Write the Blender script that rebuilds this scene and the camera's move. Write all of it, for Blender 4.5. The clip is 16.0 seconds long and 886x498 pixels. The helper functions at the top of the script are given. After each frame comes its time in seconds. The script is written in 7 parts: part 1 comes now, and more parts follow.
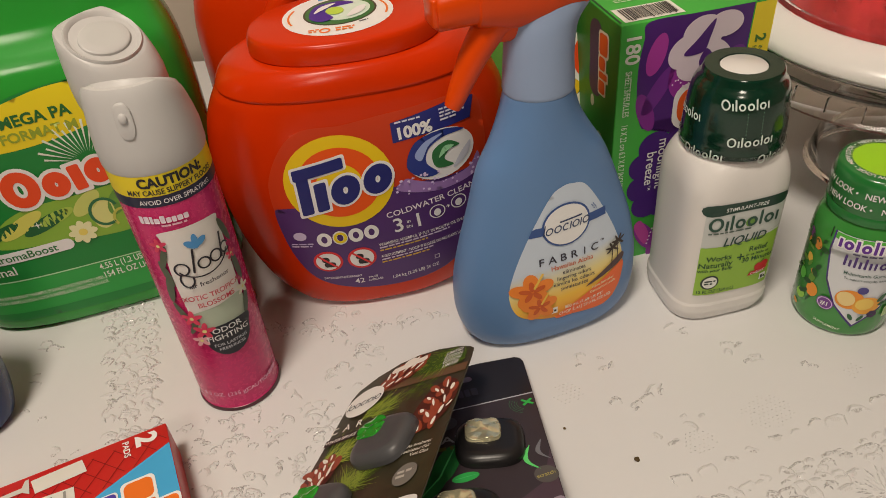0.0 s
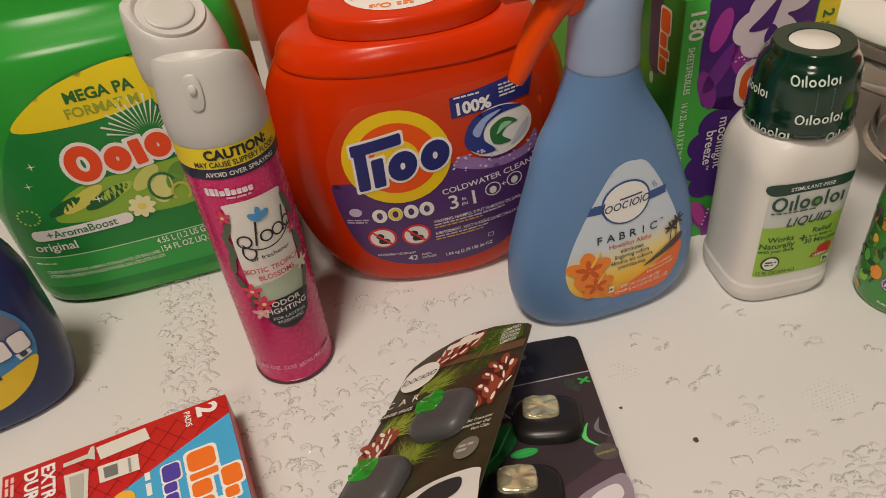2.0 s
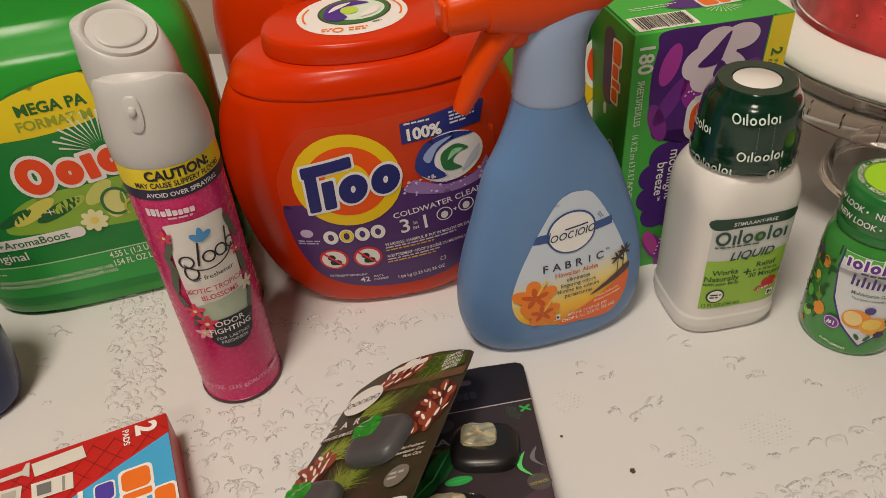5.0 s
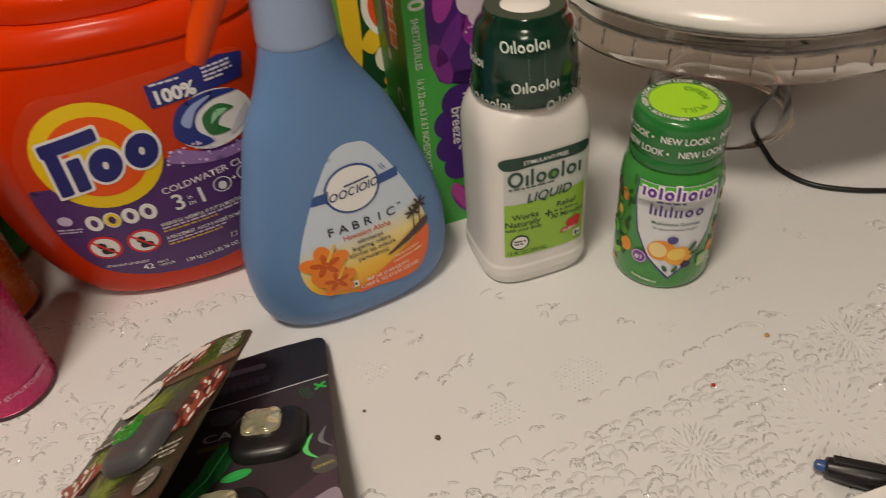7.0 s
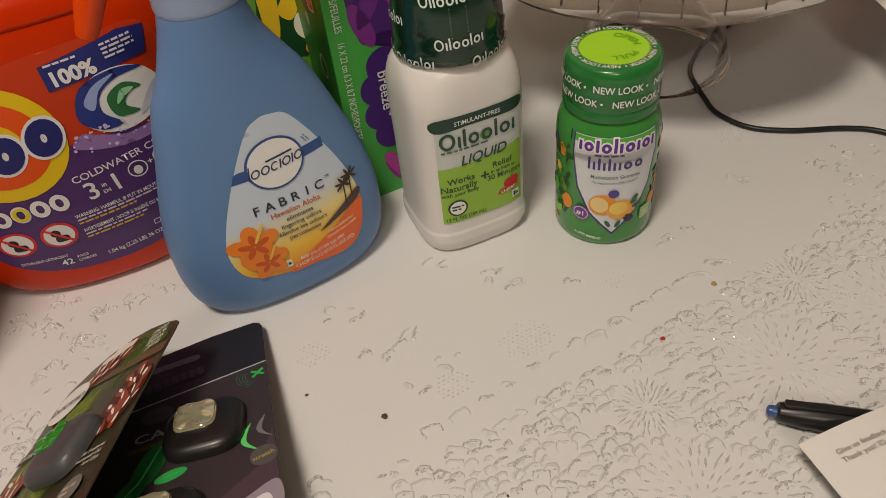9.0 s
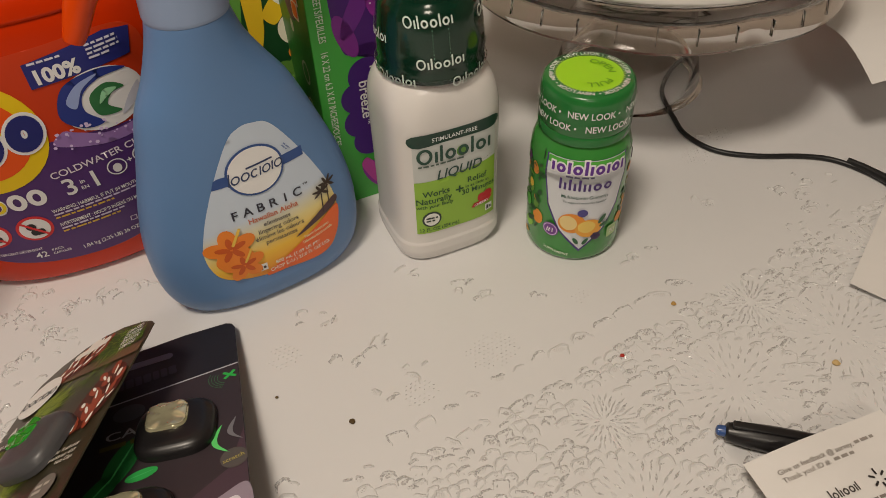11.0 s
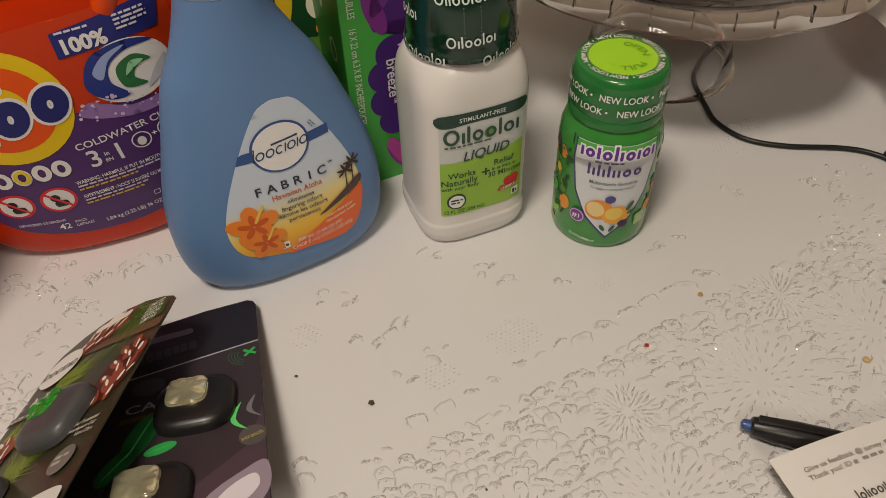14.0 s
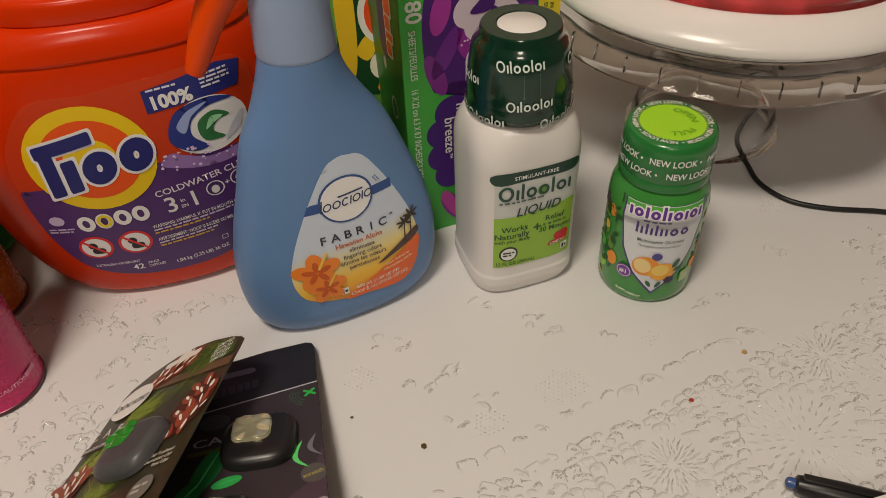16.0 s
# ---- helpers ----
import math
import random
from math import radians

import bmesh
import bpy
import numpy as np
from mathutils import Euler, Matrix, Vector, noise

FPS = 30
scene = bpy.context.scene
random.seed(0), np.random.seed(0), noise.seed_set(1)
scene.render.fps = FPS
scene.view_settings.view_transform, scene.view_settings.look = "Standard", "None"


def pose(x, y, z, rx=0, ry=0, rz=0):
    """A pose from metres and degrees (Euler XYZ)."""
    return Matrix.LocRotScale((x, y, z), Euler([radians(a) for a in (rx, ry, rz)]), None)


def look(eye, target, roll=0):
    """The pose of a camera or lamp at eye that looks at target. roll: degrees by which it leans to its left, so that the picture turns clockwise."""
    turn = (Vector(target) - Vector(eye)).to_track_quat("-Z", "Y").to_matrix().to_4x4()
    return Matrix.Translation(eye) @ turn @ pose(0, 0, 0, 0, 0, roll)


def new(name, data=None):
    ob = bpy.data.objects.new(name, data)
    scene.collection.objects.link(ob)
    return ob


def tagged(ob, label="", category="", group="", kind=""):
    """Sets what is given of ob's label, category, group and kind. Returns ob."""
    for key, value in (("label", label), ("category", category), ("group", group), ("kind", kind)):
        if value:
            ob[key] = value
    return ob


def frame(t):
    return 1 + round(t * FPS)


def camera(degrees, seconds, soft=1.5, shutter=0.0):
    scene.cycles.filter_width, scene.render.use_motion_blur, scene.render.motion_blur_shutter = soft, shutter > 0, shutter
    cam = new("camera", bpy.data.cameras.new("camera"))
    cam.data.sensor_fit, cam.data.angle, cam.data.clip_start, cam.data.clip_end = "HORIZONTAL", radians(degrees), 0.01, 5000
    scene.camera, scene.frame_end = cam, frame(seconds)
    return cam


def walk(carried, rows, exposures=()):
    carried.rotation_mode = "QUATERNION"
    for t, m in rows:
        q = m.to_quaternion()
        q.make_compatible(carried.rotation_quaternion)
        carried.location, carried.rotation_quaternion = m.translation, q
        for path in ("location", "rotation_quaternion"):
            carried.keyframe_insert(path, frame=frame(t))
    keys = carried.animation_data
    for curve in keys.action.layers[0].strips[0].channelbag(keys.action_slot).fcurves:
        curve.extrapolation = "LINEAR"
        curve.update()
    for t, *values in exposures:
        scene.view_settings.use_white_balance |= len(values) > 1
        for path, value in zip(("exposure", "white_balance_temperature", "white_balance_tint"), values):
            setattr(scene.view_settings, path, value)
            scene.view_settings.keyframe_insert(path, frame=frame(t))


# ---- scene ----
cam = camera(61.2, 16.0, 0.5, 0.22)
PATH = [
    (0, (0.052, 0.04, 0.393), (-0.181, 1.579, -0.864), -5.8),
    (0.5, (0.052, 0.041, 0.389), (-0.202, 1.57, -0.876), -5.8),
    (1, (0.05, 0.034, 0.39), (-0.238, 1.562, -0.868), -5.9),
    (1.5, (0.036, 0.033, 0.39), (-0.315, 1.531, -0.889), -7.6),
    (2, (0.034, 0.035, 0.389), (-0.276, 1.542, -0.889), -7.0),
    (2.5, (0.05, 0.04, 0.387), (-0.115, 1.544, -0.92), -2.8),
    (3, (0.064, 0.036, 0.4), (-0.101, 1.566, -0.878), -3.1),
    (3.5, (0.062, 0.026, 0.41), (-0.09, 1.591, -0.826), -2.8),
    (3.7, (0.053, 0.026, 0.407), (-0.153, 1.598, -0.812), -3.5),
    (5.8, (0.07, 0.05, 0.393), (-0.215, 1.563, -0.883), -4.8),
    (6, (0.072, 0.042, 0.392), (-0.193, 1.587, -0.849), -4.7),
    (6.5, (0.08, 0.037, 0.383), (-0.183, 1.578, -0.863), -4.9),
    (7, (0.136, 0.07, 0.353), (0.085, 1.584, -0.952), -5.3),
    (7.5, (0.144, 0.083, 0.338), (0.172, 1.523, -1.05), -5.7),
    (8, (0.139, 0.082, 0.339), (0.117, 1.535, -1.036), -6.6),
    (8.5, (0.151, 0.08, 0.334), (0.162, 1.552, -1.019), -7.7),
    (9, (0.15, 0.082, 0.338), (0.195, 1.54, -1.031), -7.1),
    (9.2, (0.152, 0.08, 0.338), (0.183, 1.549, -1.019), -7.4),
    (11.3, (0.147, 0.085, 0.361), (0.294, 1.489, -1.056), -1.3),
    (11.5, (0.146, 0.087, 0.362), (0.31, 1.479, -1.064), -1.2),
    (12, (0.148, 0.088, 0.358), (0.289, 1.481, -1.07), -2.2),
    (12.5, (0.147, 0.088, 0.36), (0.249, 1.491, -1.062), -2.3),
    (13, (0.151, 0.085, 0.356), (0.244, 1.49, -1.064), -2.7),
    (13.5, (0.152, 0.089, 0.356), (0.258, 1.486, -1.072), -2.3),
    (14, (0.145, 0.087, 0.353), (0.22, 1.486, -1.075), -2.0),
    (14.5, (0.146, 0.089, 0.356), (0.207, 1.477, -1.083), -2.8),
    (15, (0.159, 0.085, 0.354), (0.235, 1.498, -1.06), -3.6),
    (15.5, (0.142, 0.077, 0.366), (0.135, 1.537, -1.001), -3.6),
    (16, (0.13, 0.076, 0.372), (0.133, 1.557, -0.972), -2.3),
]
walk(cam, [(t, look(eye, target, roll)) for t, eye, target, roll in PATH],
     [(0, 0.08), (6.5, 0.08), (7.5, -0.02), (16, -0.06)])

# ---- light ----
world = bpy.data.worlds.new("room_light")
scene.world = world
world.use_nodes = True
world.node_tree.nodes["Background"].inputs[0].default_value = (1.0, 0.92, 0.84, 1)
world.node_tree.nodes["Background"].inputs[1].default_value = 0.085


def area_lamp(name, eye, target, size, power, colour):
    data = bpy.data.lights.new(name, "AREA")
    data.shape, data.size, data.energy, data.color = "DISK", size, power, colour
    ob = new(name, data)
    ob.matrix_world = look(eye, target)
    return ob


WARM = (1.0, 0.87, 0.72)
# ceiling lamp out of view, placed by where the shadows fall
area_lamp("unseen_overhead_light", (-0.20, -0.16, 1.62), (0.03, 0.42, 0), 0.34, 18.5, WARM)
# fill lamp added behind the camera to brighten upright faces; no fixture known
area_lamp("unseen_overhead_light", (-0.05, -1.45, 1.66), (0.1, 0.4, 0), 0.45, 10.2, WARM)
scene.view_settings.exposure = 0.0


# ---- materials ----
def srgb(h):
    c = [int(h[i:i + 2], 16) / 255 for i in (0, 2, 4)]
    return tuple(v / 12.92 if v <= 0.04045 else ((v + 0.055) / 1.055) ** 2.4 for v in c)


def material(name, colour, rough=0.5, metal=0.0, var=0.06, scale=30.0, bump=0.0, bscale=300.0, coat=0.0, trans=0.0, ior=1.46, sss=0.0):
    """Principled surface with colour and gloss variation at two scales."""
    m = bpy.data.materials.new(name)
    m.use_nodes = True
    t = m.node_tree
    b = t.nodes["Principled BSDF"]
    rgb = srgb(colour) if isinstance(colour, str) else colour
    co = t.nodes.new("ShaderNodeTexCoord")
    n1 = t.nodes.new("ShaderNodeTexNoise")
    n1.inputs["Scale"].default_value, n1.inputs["Detail"].default_value = scale, 6
    n2 = t.nodes.new("ShaderNodeTexNoise")
    n2.inputs["Scale"].default_value, n2.inputs["Detail"].default_value = bscale, 3
    t.links.new(co.outputs["Object"], n1.inputs["Vector"])
    t.links.new(co.outputs["Object"], n2.inputs["Vector"])
    ramp = t.nodes.new("ShaderNodeMix")
    ramp.data_type = "RGBA"
    ramp.inputs["A"].default_value = (*[v * (1 - var) for v in rgb], 1)
    ramp.inputs["B"].default_value = (*[min(1, v * (1 + var)) for v in rgb], 1)
    t.links.new(n1.outputs["Fac"], ramp.inputs["Factor"])
    t.links.new(ramp.outputs["Result"], b.inputs["Base Color"])
    mr = t.nodes.new("ShaderNodeMapRange")
    mr.inputs["To Min"].default_value, mr.inputs["To Max"].default_value = max(0.01, rough * 0.85), min(1, rough * 1.15)
    t.links.new(n2.outputs["Fac"], mr.inputs["Value"])
    t.links.new(mr.outputs["Result"], b.inputs["Roughness"])
    b.inputs["Metallic"].default_value = metal
    b.inputs["IOR"].default_value = ior
    b.inputs["Coat Weight"].default_value = coat
    b.inputs["Coat Roughness"].default_value = 0.12
    b.inputs["Transmission Weight"].default_value = trans
    if sss:
        b.inputs["Subsurface Weight"].default_value = sss
        b.inputs["Subsurface Radius"].default_value = (0.004, 0.003, 0.002)
    if bump:
        bp = t.nodes.new("ShaderNodeBump")
        bp.inputs["Strength"].default_value, bp.inputs["Distance"].default_value = bump, 0.001
        t.links.new(n2.outputs["Fac"], bp.inputs["Height"])
        t.links.new(bp.outputs["Normal"], b.inputs["Normal"])
    return m


MATS = {}


def ink(colour, rough=0.42):
    """A printed colour, made once."""
    key = (colour, rough)
    if key not in MATS:
        rgb = tuple(min(0.82, 1.2 * v) for v in srgb(colour))
        MATS[key] = material("print_" + colour, rgb, rough, var=0.04, scale=60, bscale=500)
    return MATS[key]


def gradient_ink(name, axis, lo, hi, stops, rough=0.42):
    """A print whose colour runs along an axis of the thing."""
    m = material(name, stops[0][1], rough, var=0.04, scale=60, bscale=500)
    t = m.node_tree
    co = t.nodes.new("ShaderNodeTexCoord")
    dot = t.nodes.new("ShaderNodeVectorMath")
    dot.operation = "DOT_PRODUCT"
    dot.inputs[1].default_value = axis
    t.links.new(co.outputs["Object"], dot.inputs[0])
    mr = t.nodes.new("ShaderNodeMapRange")
    mr.inputs["From Min"].default_value, mr.inputs["From Max"].default_value = lo, hi
    t.links.new(dot.outputs["Value"], mr.inputs["Value"])
    ramp = t.nodes.new("ShaderNodeValToRGB")
    while len(ramp.color_ramp.elements) < len(stops):
        ramp.color_ramp.elements.new(0.5)
    for e, (pos, col) in zip(ramp.color_ramp.elements, stops):
        e.position = pos
        e.color = (*srgb(col), 1)
    t.links.new(mr.outputs["Result"], ramp.inputs["Fac"])
    t.links.new(ramp.outputs["Color"], t.nodes["Principled BSDF"].inputs["Base Color"])
    return m


ORANGE = material("orange_plastic", (0.60, 0.031, 0.0008), 0.24, var=0.05, scale=12, bump=0.03, bscale=260, ior=1.34)
ORANGE_TRIGGER = material("orange_trigger_plastic", (0.72, 0.062, 0.0015), 0.30, var=0.04, scale=18, bump=0.03, ior=1.36)
GREEN_JUG = material("green_plastic", (0.030, 0.34, 0.040), 0.19, var=0.07, scale=10, bump=0.03)
BLUE_BOTTLE = material("pale_blue_plastic", (0.122, 0.243, 0.475), 0.36, var=0.05, scale=14, bump=0.04, bscale=350)
COLLAR = material("blue_grey_plastic", (0.27, 0.355, 0.53), 0.45, var=0.04)
WHITE_PLASTIC = material("white_plastic", (0.74, 0.72, 0.70), 0.25, var=0.03, scale=20, bump=0.03)
WHITE_CAP = material("white_cap_plastic", (0.56, 0.55, 0.545), 0.42, var=0.03, scale=20, bump=0.05)
PINK = material("pink_can_paint", (0.60, 0.022, 0.15), 0.27, metal=0.15, var=0.06, scale=25)
STEEL = material("can_steel", (0.55, 0.53, 0.50), 0.3, metal=1.0, var=0.1)
DARK_GREEN = material("dark_green_wrap", (0.003, 0.030, 0.016), 0.16, var=0.2, scale=60, coat=0.5, bump=0.35, bscale=70)
NAVY = material("navy_plastic", (0.012, 0.03, 0.12), 0.25, var=0.08, scale=20)
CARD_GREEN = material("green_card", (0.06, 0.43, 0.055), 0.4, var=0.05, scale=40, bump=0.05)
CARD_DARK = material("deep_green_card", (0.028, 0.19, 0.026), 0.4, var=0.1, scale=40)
VIT_GREEN = material("green_sleeve", (0.045, 0.255, 0.045), 0.24, var=0.12, scale=50, coat=0.5, bump=0.1, bscale=120)
LID_GREEN = material("green_lid_film", (0.018, 0.17, 0.035), 0.24, var=0.12, scale=50, coat=0.4, bump=0.15, bscale=120)
BLACK = material("black_plastic", (0.012, 0.011, 0.012), 0.32, var=0.1)
PAPER = material("white_paper", (0.74, 0.725, 0.71), 0.8, var=0.04, scale=30, bump=0.1, bscale=200)
WALL = material("beige_wall_paint", (0.50, 0.43, 0.36), 0.8, var=0.05, scale=6, bump=0.2, bscale=150)
FLOOR = material("brown_floor", (0.20, 0.13, 0.08), 0.5, var=0.2, scale=5)
GLASS = material("clear_glass", (0.95, 0.94, 0.93), 0.02, trans=1.0, ior=1.5, var=0.01)
CLEAR = material("clear_plastic", (0.95, 0.95, 0.95), 0.06, trans=1.0, ior=1.2, var=0.02)


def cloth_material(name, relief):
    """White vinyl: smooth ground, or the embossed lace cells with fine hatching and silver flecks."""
    # relief base is greyer: shade of the embossed edges put into its colour
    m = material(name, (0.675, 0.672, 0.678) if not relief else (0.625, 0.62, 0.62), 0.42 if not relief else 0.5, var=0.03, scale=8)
    t = m.node_tree
    b = t.nodes["Principled BSDF"]

    def node(kind, **inputs):
        n = t.nodes.new(kind)
        for k, v in inputs.items():
            n.inputs[k].default_value = v
        return n

    def calc(op, a, c):
        n = t.nodes.new("ShaderNodeMath")
        n.operation = op
        for k, v in enumerate((a, c)):
            if isinstance(v, (int, float)):
                n.inputs[k].default_value = v
            else:
                t.links.new(v, n.inputs[k])
        return n.outputs[0]

    co = t.nodes.new("ShaderNodeTexCoord")
    grain = node("ShaderNodeTexNoise", Scale=420.0 if relief else 55.0, Detail=3.0)
    t.links.new(co.outputs["Object"], grain.inputs["Vector"])
    height = grain.outputs["Fac"]
    bump = node("ShaderNodeBump", Strength=0.5 if relief else 0.35, Distance=0.0006)
    if relief:
        wave = node("ShaderNodeTexWave", Scale=260.0, Distortion=2.0, Detail=1.0)
        t.links.new(co.outputs["Object"], wave.inputs["Vector"])
        height = calc("ADD", height, calc("MULTIPLY", wave.outputs["Fac"], 0.35))
        geo = t.nodes.new("ShaderNodeNewGeometry")
        fl = node("ShaderNodeTexVoronoi", Scale=1100.0)
        t.links.new(co.outputs["Object"], fl.inputs["Vector"])
        sep = t.nodes.new("ShaderNodeSeparateColor")
        t.links.new(fl.outputs["Color"], sep.inputs[0])
        cell = calc("GREATER_THAN", geo.outputs["Random Per Island"], 0.55)
        fleck = calc("MULTIPLY", calc("GREATER_THAN", sep.outputs[0], 0.55), cell)
        t.links.new(calc("MULTIPLY", fleck, 0.35), b.inputs["Metallic"])
        tip = calc("MULTIPLY", calc("MULTIPLY", sep.outputs[1], fleck), 1.0)
        height = calc("ADD", height, tip)
        t.links.new(calc("SUBTRACT", 0.5, calc("MULTIPLY", fleck, 0.28)), b.inputs["Roughness"])
    t.links.new(height, bump.inputs["Height"])
    t.links.new(bump.outputs["Normal"], b.inputs["Normal"])
    return m


CLOTH = cloth_material("white_vinyl", False)
LACE = cloth_material("shaded_lace_vinyl", True)



# ---- mesh helpers ----
def part(name, bm, mat, parent, label="", smooth=True):
    me = bpy.data.meshes.new(name)
    bmesh.ops.recalc_face_normals(bm, faces=bm.faces)
    bm.to_mesh(me)
    bm.free()
    me.materials.append(mat)
    if smooth:
        for p in me.polygons:
            p.use_smooth = True
        me.set_sharp_from_angle(angle=radians(40))
    ob = new(name, me)
    if parent:
        ob.parent = parent
    return tagged(ob, label)


def thing(name, m, label, category, group="", kind=""):
    ob = new(name)
    ob.matrix_world = m
    ob.empty_display_size = 0.02
    return tagged(ob, label, category, group, kind)


def interp(rows, z):
    """Row of a profile at height z, smoothly between its rows."""
    if z <= rows[0][0]:
        return rows[0]
    for i in range(len(rows) - 1):
        p, q = rows[i], rows[i + 1]
        if z <= q[0]:
            f = (z - p[0]) / (q[0] - p[0])
            o, r = rows[max(i - 1, 0)], rows[min(i + 2, len(rows) - 1)]
            out = [z]
            for k in range(1, len(p)):
                h = q[0] - p[0]
                m0 = (q[k] - o[k]) / (q[0] - o[0]) * h
                m1 = (r[k] - p[k]) / (r[0] - p[0]) * h
                v = (2 * f**3 - 3 * f**2 + 1) * p[k] + (f**3 - 2 * f**2 + f) * m0 + (-2 * f**3 + 3 * f**2) * q[k] + (f**3 - f**2) * m1
                lo, hi = min(p[k], q[k]), max(p[k], q[k])
                out.append(min(max(v, lo), hi))
            return out
    return rows[-1]


def ring_point(a, b, n, ang, cx=0.0, cy=0.0):
    c, s = math.cos(ang), math.sin(ang)
    return cx + a * math.copysign(abs(c) ** (2 / n), c), cy + b * math.copysign(abs(s) ** (2 / n), s)


def loft(rows, steps=40, seg=64, caps=True):
    """Body of rounded sections; rows of (z, half width, half depth, squareness, x, y)."""
    rows = [tuple(r) + (2.0, 0.0, 0.0)[len(r) - 3:] for r in rows]
    zs = sorted(set([r[0] for r in rows] + [rows[0][0] + (rows[-1][0] - rows[0][0]) * i / steps for i in range(steps + 1)]))
    bm = bmesh.new()
    last = None
    for z in zs:
        _, a, b, n, cx, cy = interp(rows, z)
        ring = [bm.verts.new((*ring_point(a, b, n, 2 * math.pi * k / seg, cx, cy), z)) for k in range(seg)]
        if last:
            for k in range(seg):
                bm.faces.new((last[k], last[(k + 1) % seg], ring[(k + 1) % seg], ring[k]))
        elif caps:
            bm.faces.new(ring[::-1])
        last = ring
    if caps:
        bm.faces.new(last)
    return bm


def lathe(points, seg=64, closed=False, wave=None):
    """Turned shape from (radius, z); wave(angle, i) scales the radius."""
    bm = bmesh.new()
    rings = []
    for i, (r, z) in enumerate(points):
        rings.append([bm.verts.new((r * (wave(2 * math.pi * k / seg, i) if wave else 1) * math.cos(2 * math.pi * k / seg),
                                    r * (wave(2 * math.pi * k / seg, i) if wave else 1) * math.sin(2 * math.pi * k / seg), z)) for k in range(seg)])
    pairs = list(zip(rings, rings[1:])) + ([(rings[-1], rings[0])] if closed else [])
    for p, q in pairs:
        for k in range(seg):
            bm.faces.new((p[k], p[(k + 1) % seg], q[(k + 1) % seg], q[k]))
    if not closed:
        bm.faces.new(rings[0][::-1])
        bm.faces.new(rings[-1])
    return bm


def block(x0, x1, y0, y1, z0, z1, bevel=0.001, seg=2):
    bm = bmesh.new()
    bmesh.ops.create_cube(bm, size=1, matrix=Matrix.Translation(((x0 + x1) / 2, (y0 + y1) / 2, (z0 + z1) / 2)) @ Matrix.Diagonal((x1 - x0, y1 - y0, z1 - z0, 1)))
    if bevel:
        bmesh.ops.bevel(bm, geom=bm.edges[:], offset=bevel, segments=seg, affect="EDGES", profile=0.5)
    return bm


def tube(points, r, seg=10, taper=None):
    """Round tube along points."""
    bm = bmesh.new()
    pts = [Vector(p) for p in points]
    last = None
    for i, p in enumerate(pts):
        d = (pts[min(i + 1, len(pts) - 1)] - pts[max(i - 1, 0)]).normalized()
        side = d.cross(Vector((0, 0, 1)))
        side = side.normalized() if side.length > 1e-4 else Vector((1, 0, 0))
        up = side.cross(d)
        rr = r * (taper(i / (len(pts) - 1)) if taper else 1)
        ring = [bm.verts.new(p + rr * (math.cos(2 * math.pi * k / seg) * side + math.sin(2 * math.pi * k / seg) * up)) for k in range(seg)]
        if last:
            for k in range(seg):
                bm.faces.new((last[k], last[(k + 1) % seg], ring[(k + 1) % seg], ring[k]))
        else:
            bm.faces.new(ring[::-1])
        last = ring
    bm.faces.new(last)
    return bm


def curve_points(points, n=60):
    """Smooth line through points."""
    out = []
    for k in range(n + 1):
        s = k / n * (len(points) - 1)
        i = min(int(s), len(points) - 2)
        f = s - i
        p = [Vector(points[min(max(i + d, 0), len(points) - 1)]) for d in (-1, 0, 1, 2)]
        out.append(0.5 * ((2 * p[1]) + (-p[0] + p[2]) * f + (2 * p[0] - 5 * p[1] + 4 * p[2] - p[3]) * f * f + (-p[0] + 3 * p[1] - 3 * p[2] + p[3]) * f**3))
    return out


# ---- printing: flat shapes laid on a surface ----
def on_front(rows):
    """Lays (x, z) on the front of a loft."""
    rows = [tuple(r) + (2.0, 0.0, 0.0)[len(r) - 3:] for r in rows]

    def lay(x, z, off):
        _, a, b, n, cx, cy = interp(rows, z)
        u = min(abs((x - cx) / a), 0.995)
        y = cy - b * (1 - u**n) ** (1 / n)
        e = 1e-4
        v = min(abs((x + e - cx) / a), 0.995)
        y2 = cy - b * (1 - v**n) ** (1 / n)
        nx, ny = (y2 - y) / e, -1.0
        l = math.hypot(nx, ny)
        return Vector((x + off * nx / l, y + off * ny / l, z))
    return lay


def on_round(radius):
    """Wraps (x along the girth, z) round a turned body; radius(z)."""
    def lay(x, z, off):
        r = radius(z)
        a = x / r
        return Vector(((r + off) * math.sin(a), -(r + off) * math.cos(a), z))
    return lay


def on_plane(origin, right, up):
    """Lays (x, y) on a flat face."""
    o, r, u = Vector(origin), Vector(right).normalized(), Vector(up).normalized()
    n = r.cross(u)
    return lambda x, z, off: o + r * x + u * z + n * off


def laid(bm, lay, off, cut):
    """Cuts a flat drawing into strips and lays it on its surface."""
    if cut:
        xs = [v.co.x for v in bm.verts]
        ys = [v.co.y for v in bm.verts]
        for axis, lo, hi in ((0, min(xs), max(xs)), (1, min(ys), max(ys))):
            k = math.floor(lo / cut) + 1
            while k * cut < hi:
                co, no = [0, 0, 0], [0, 0, 0]
                co[axis], no[axis] = k * cut, 1
                bmesh.ops.bisect_plane(bm, geom=bm.verts[:] + bm.edges[:] + bm.faces[:], plane_co=co, plane_no=no)
                k += 1
    for v in bm.verts:
        v.co = lay(v.co.x, v.co.y, off + v.co.z)
    return bm


def flat(outlines):
    bm = bmesh.new()
    for i, line in enumerate(outlines):
        f = bm.faces.new([bm.verts.new((x, y, (i % 9) * 0.00002)) for x, y in line])
        if len(line) > 4:
            bmesh.ops.triangulate(bm, faces=[f])
    return bm


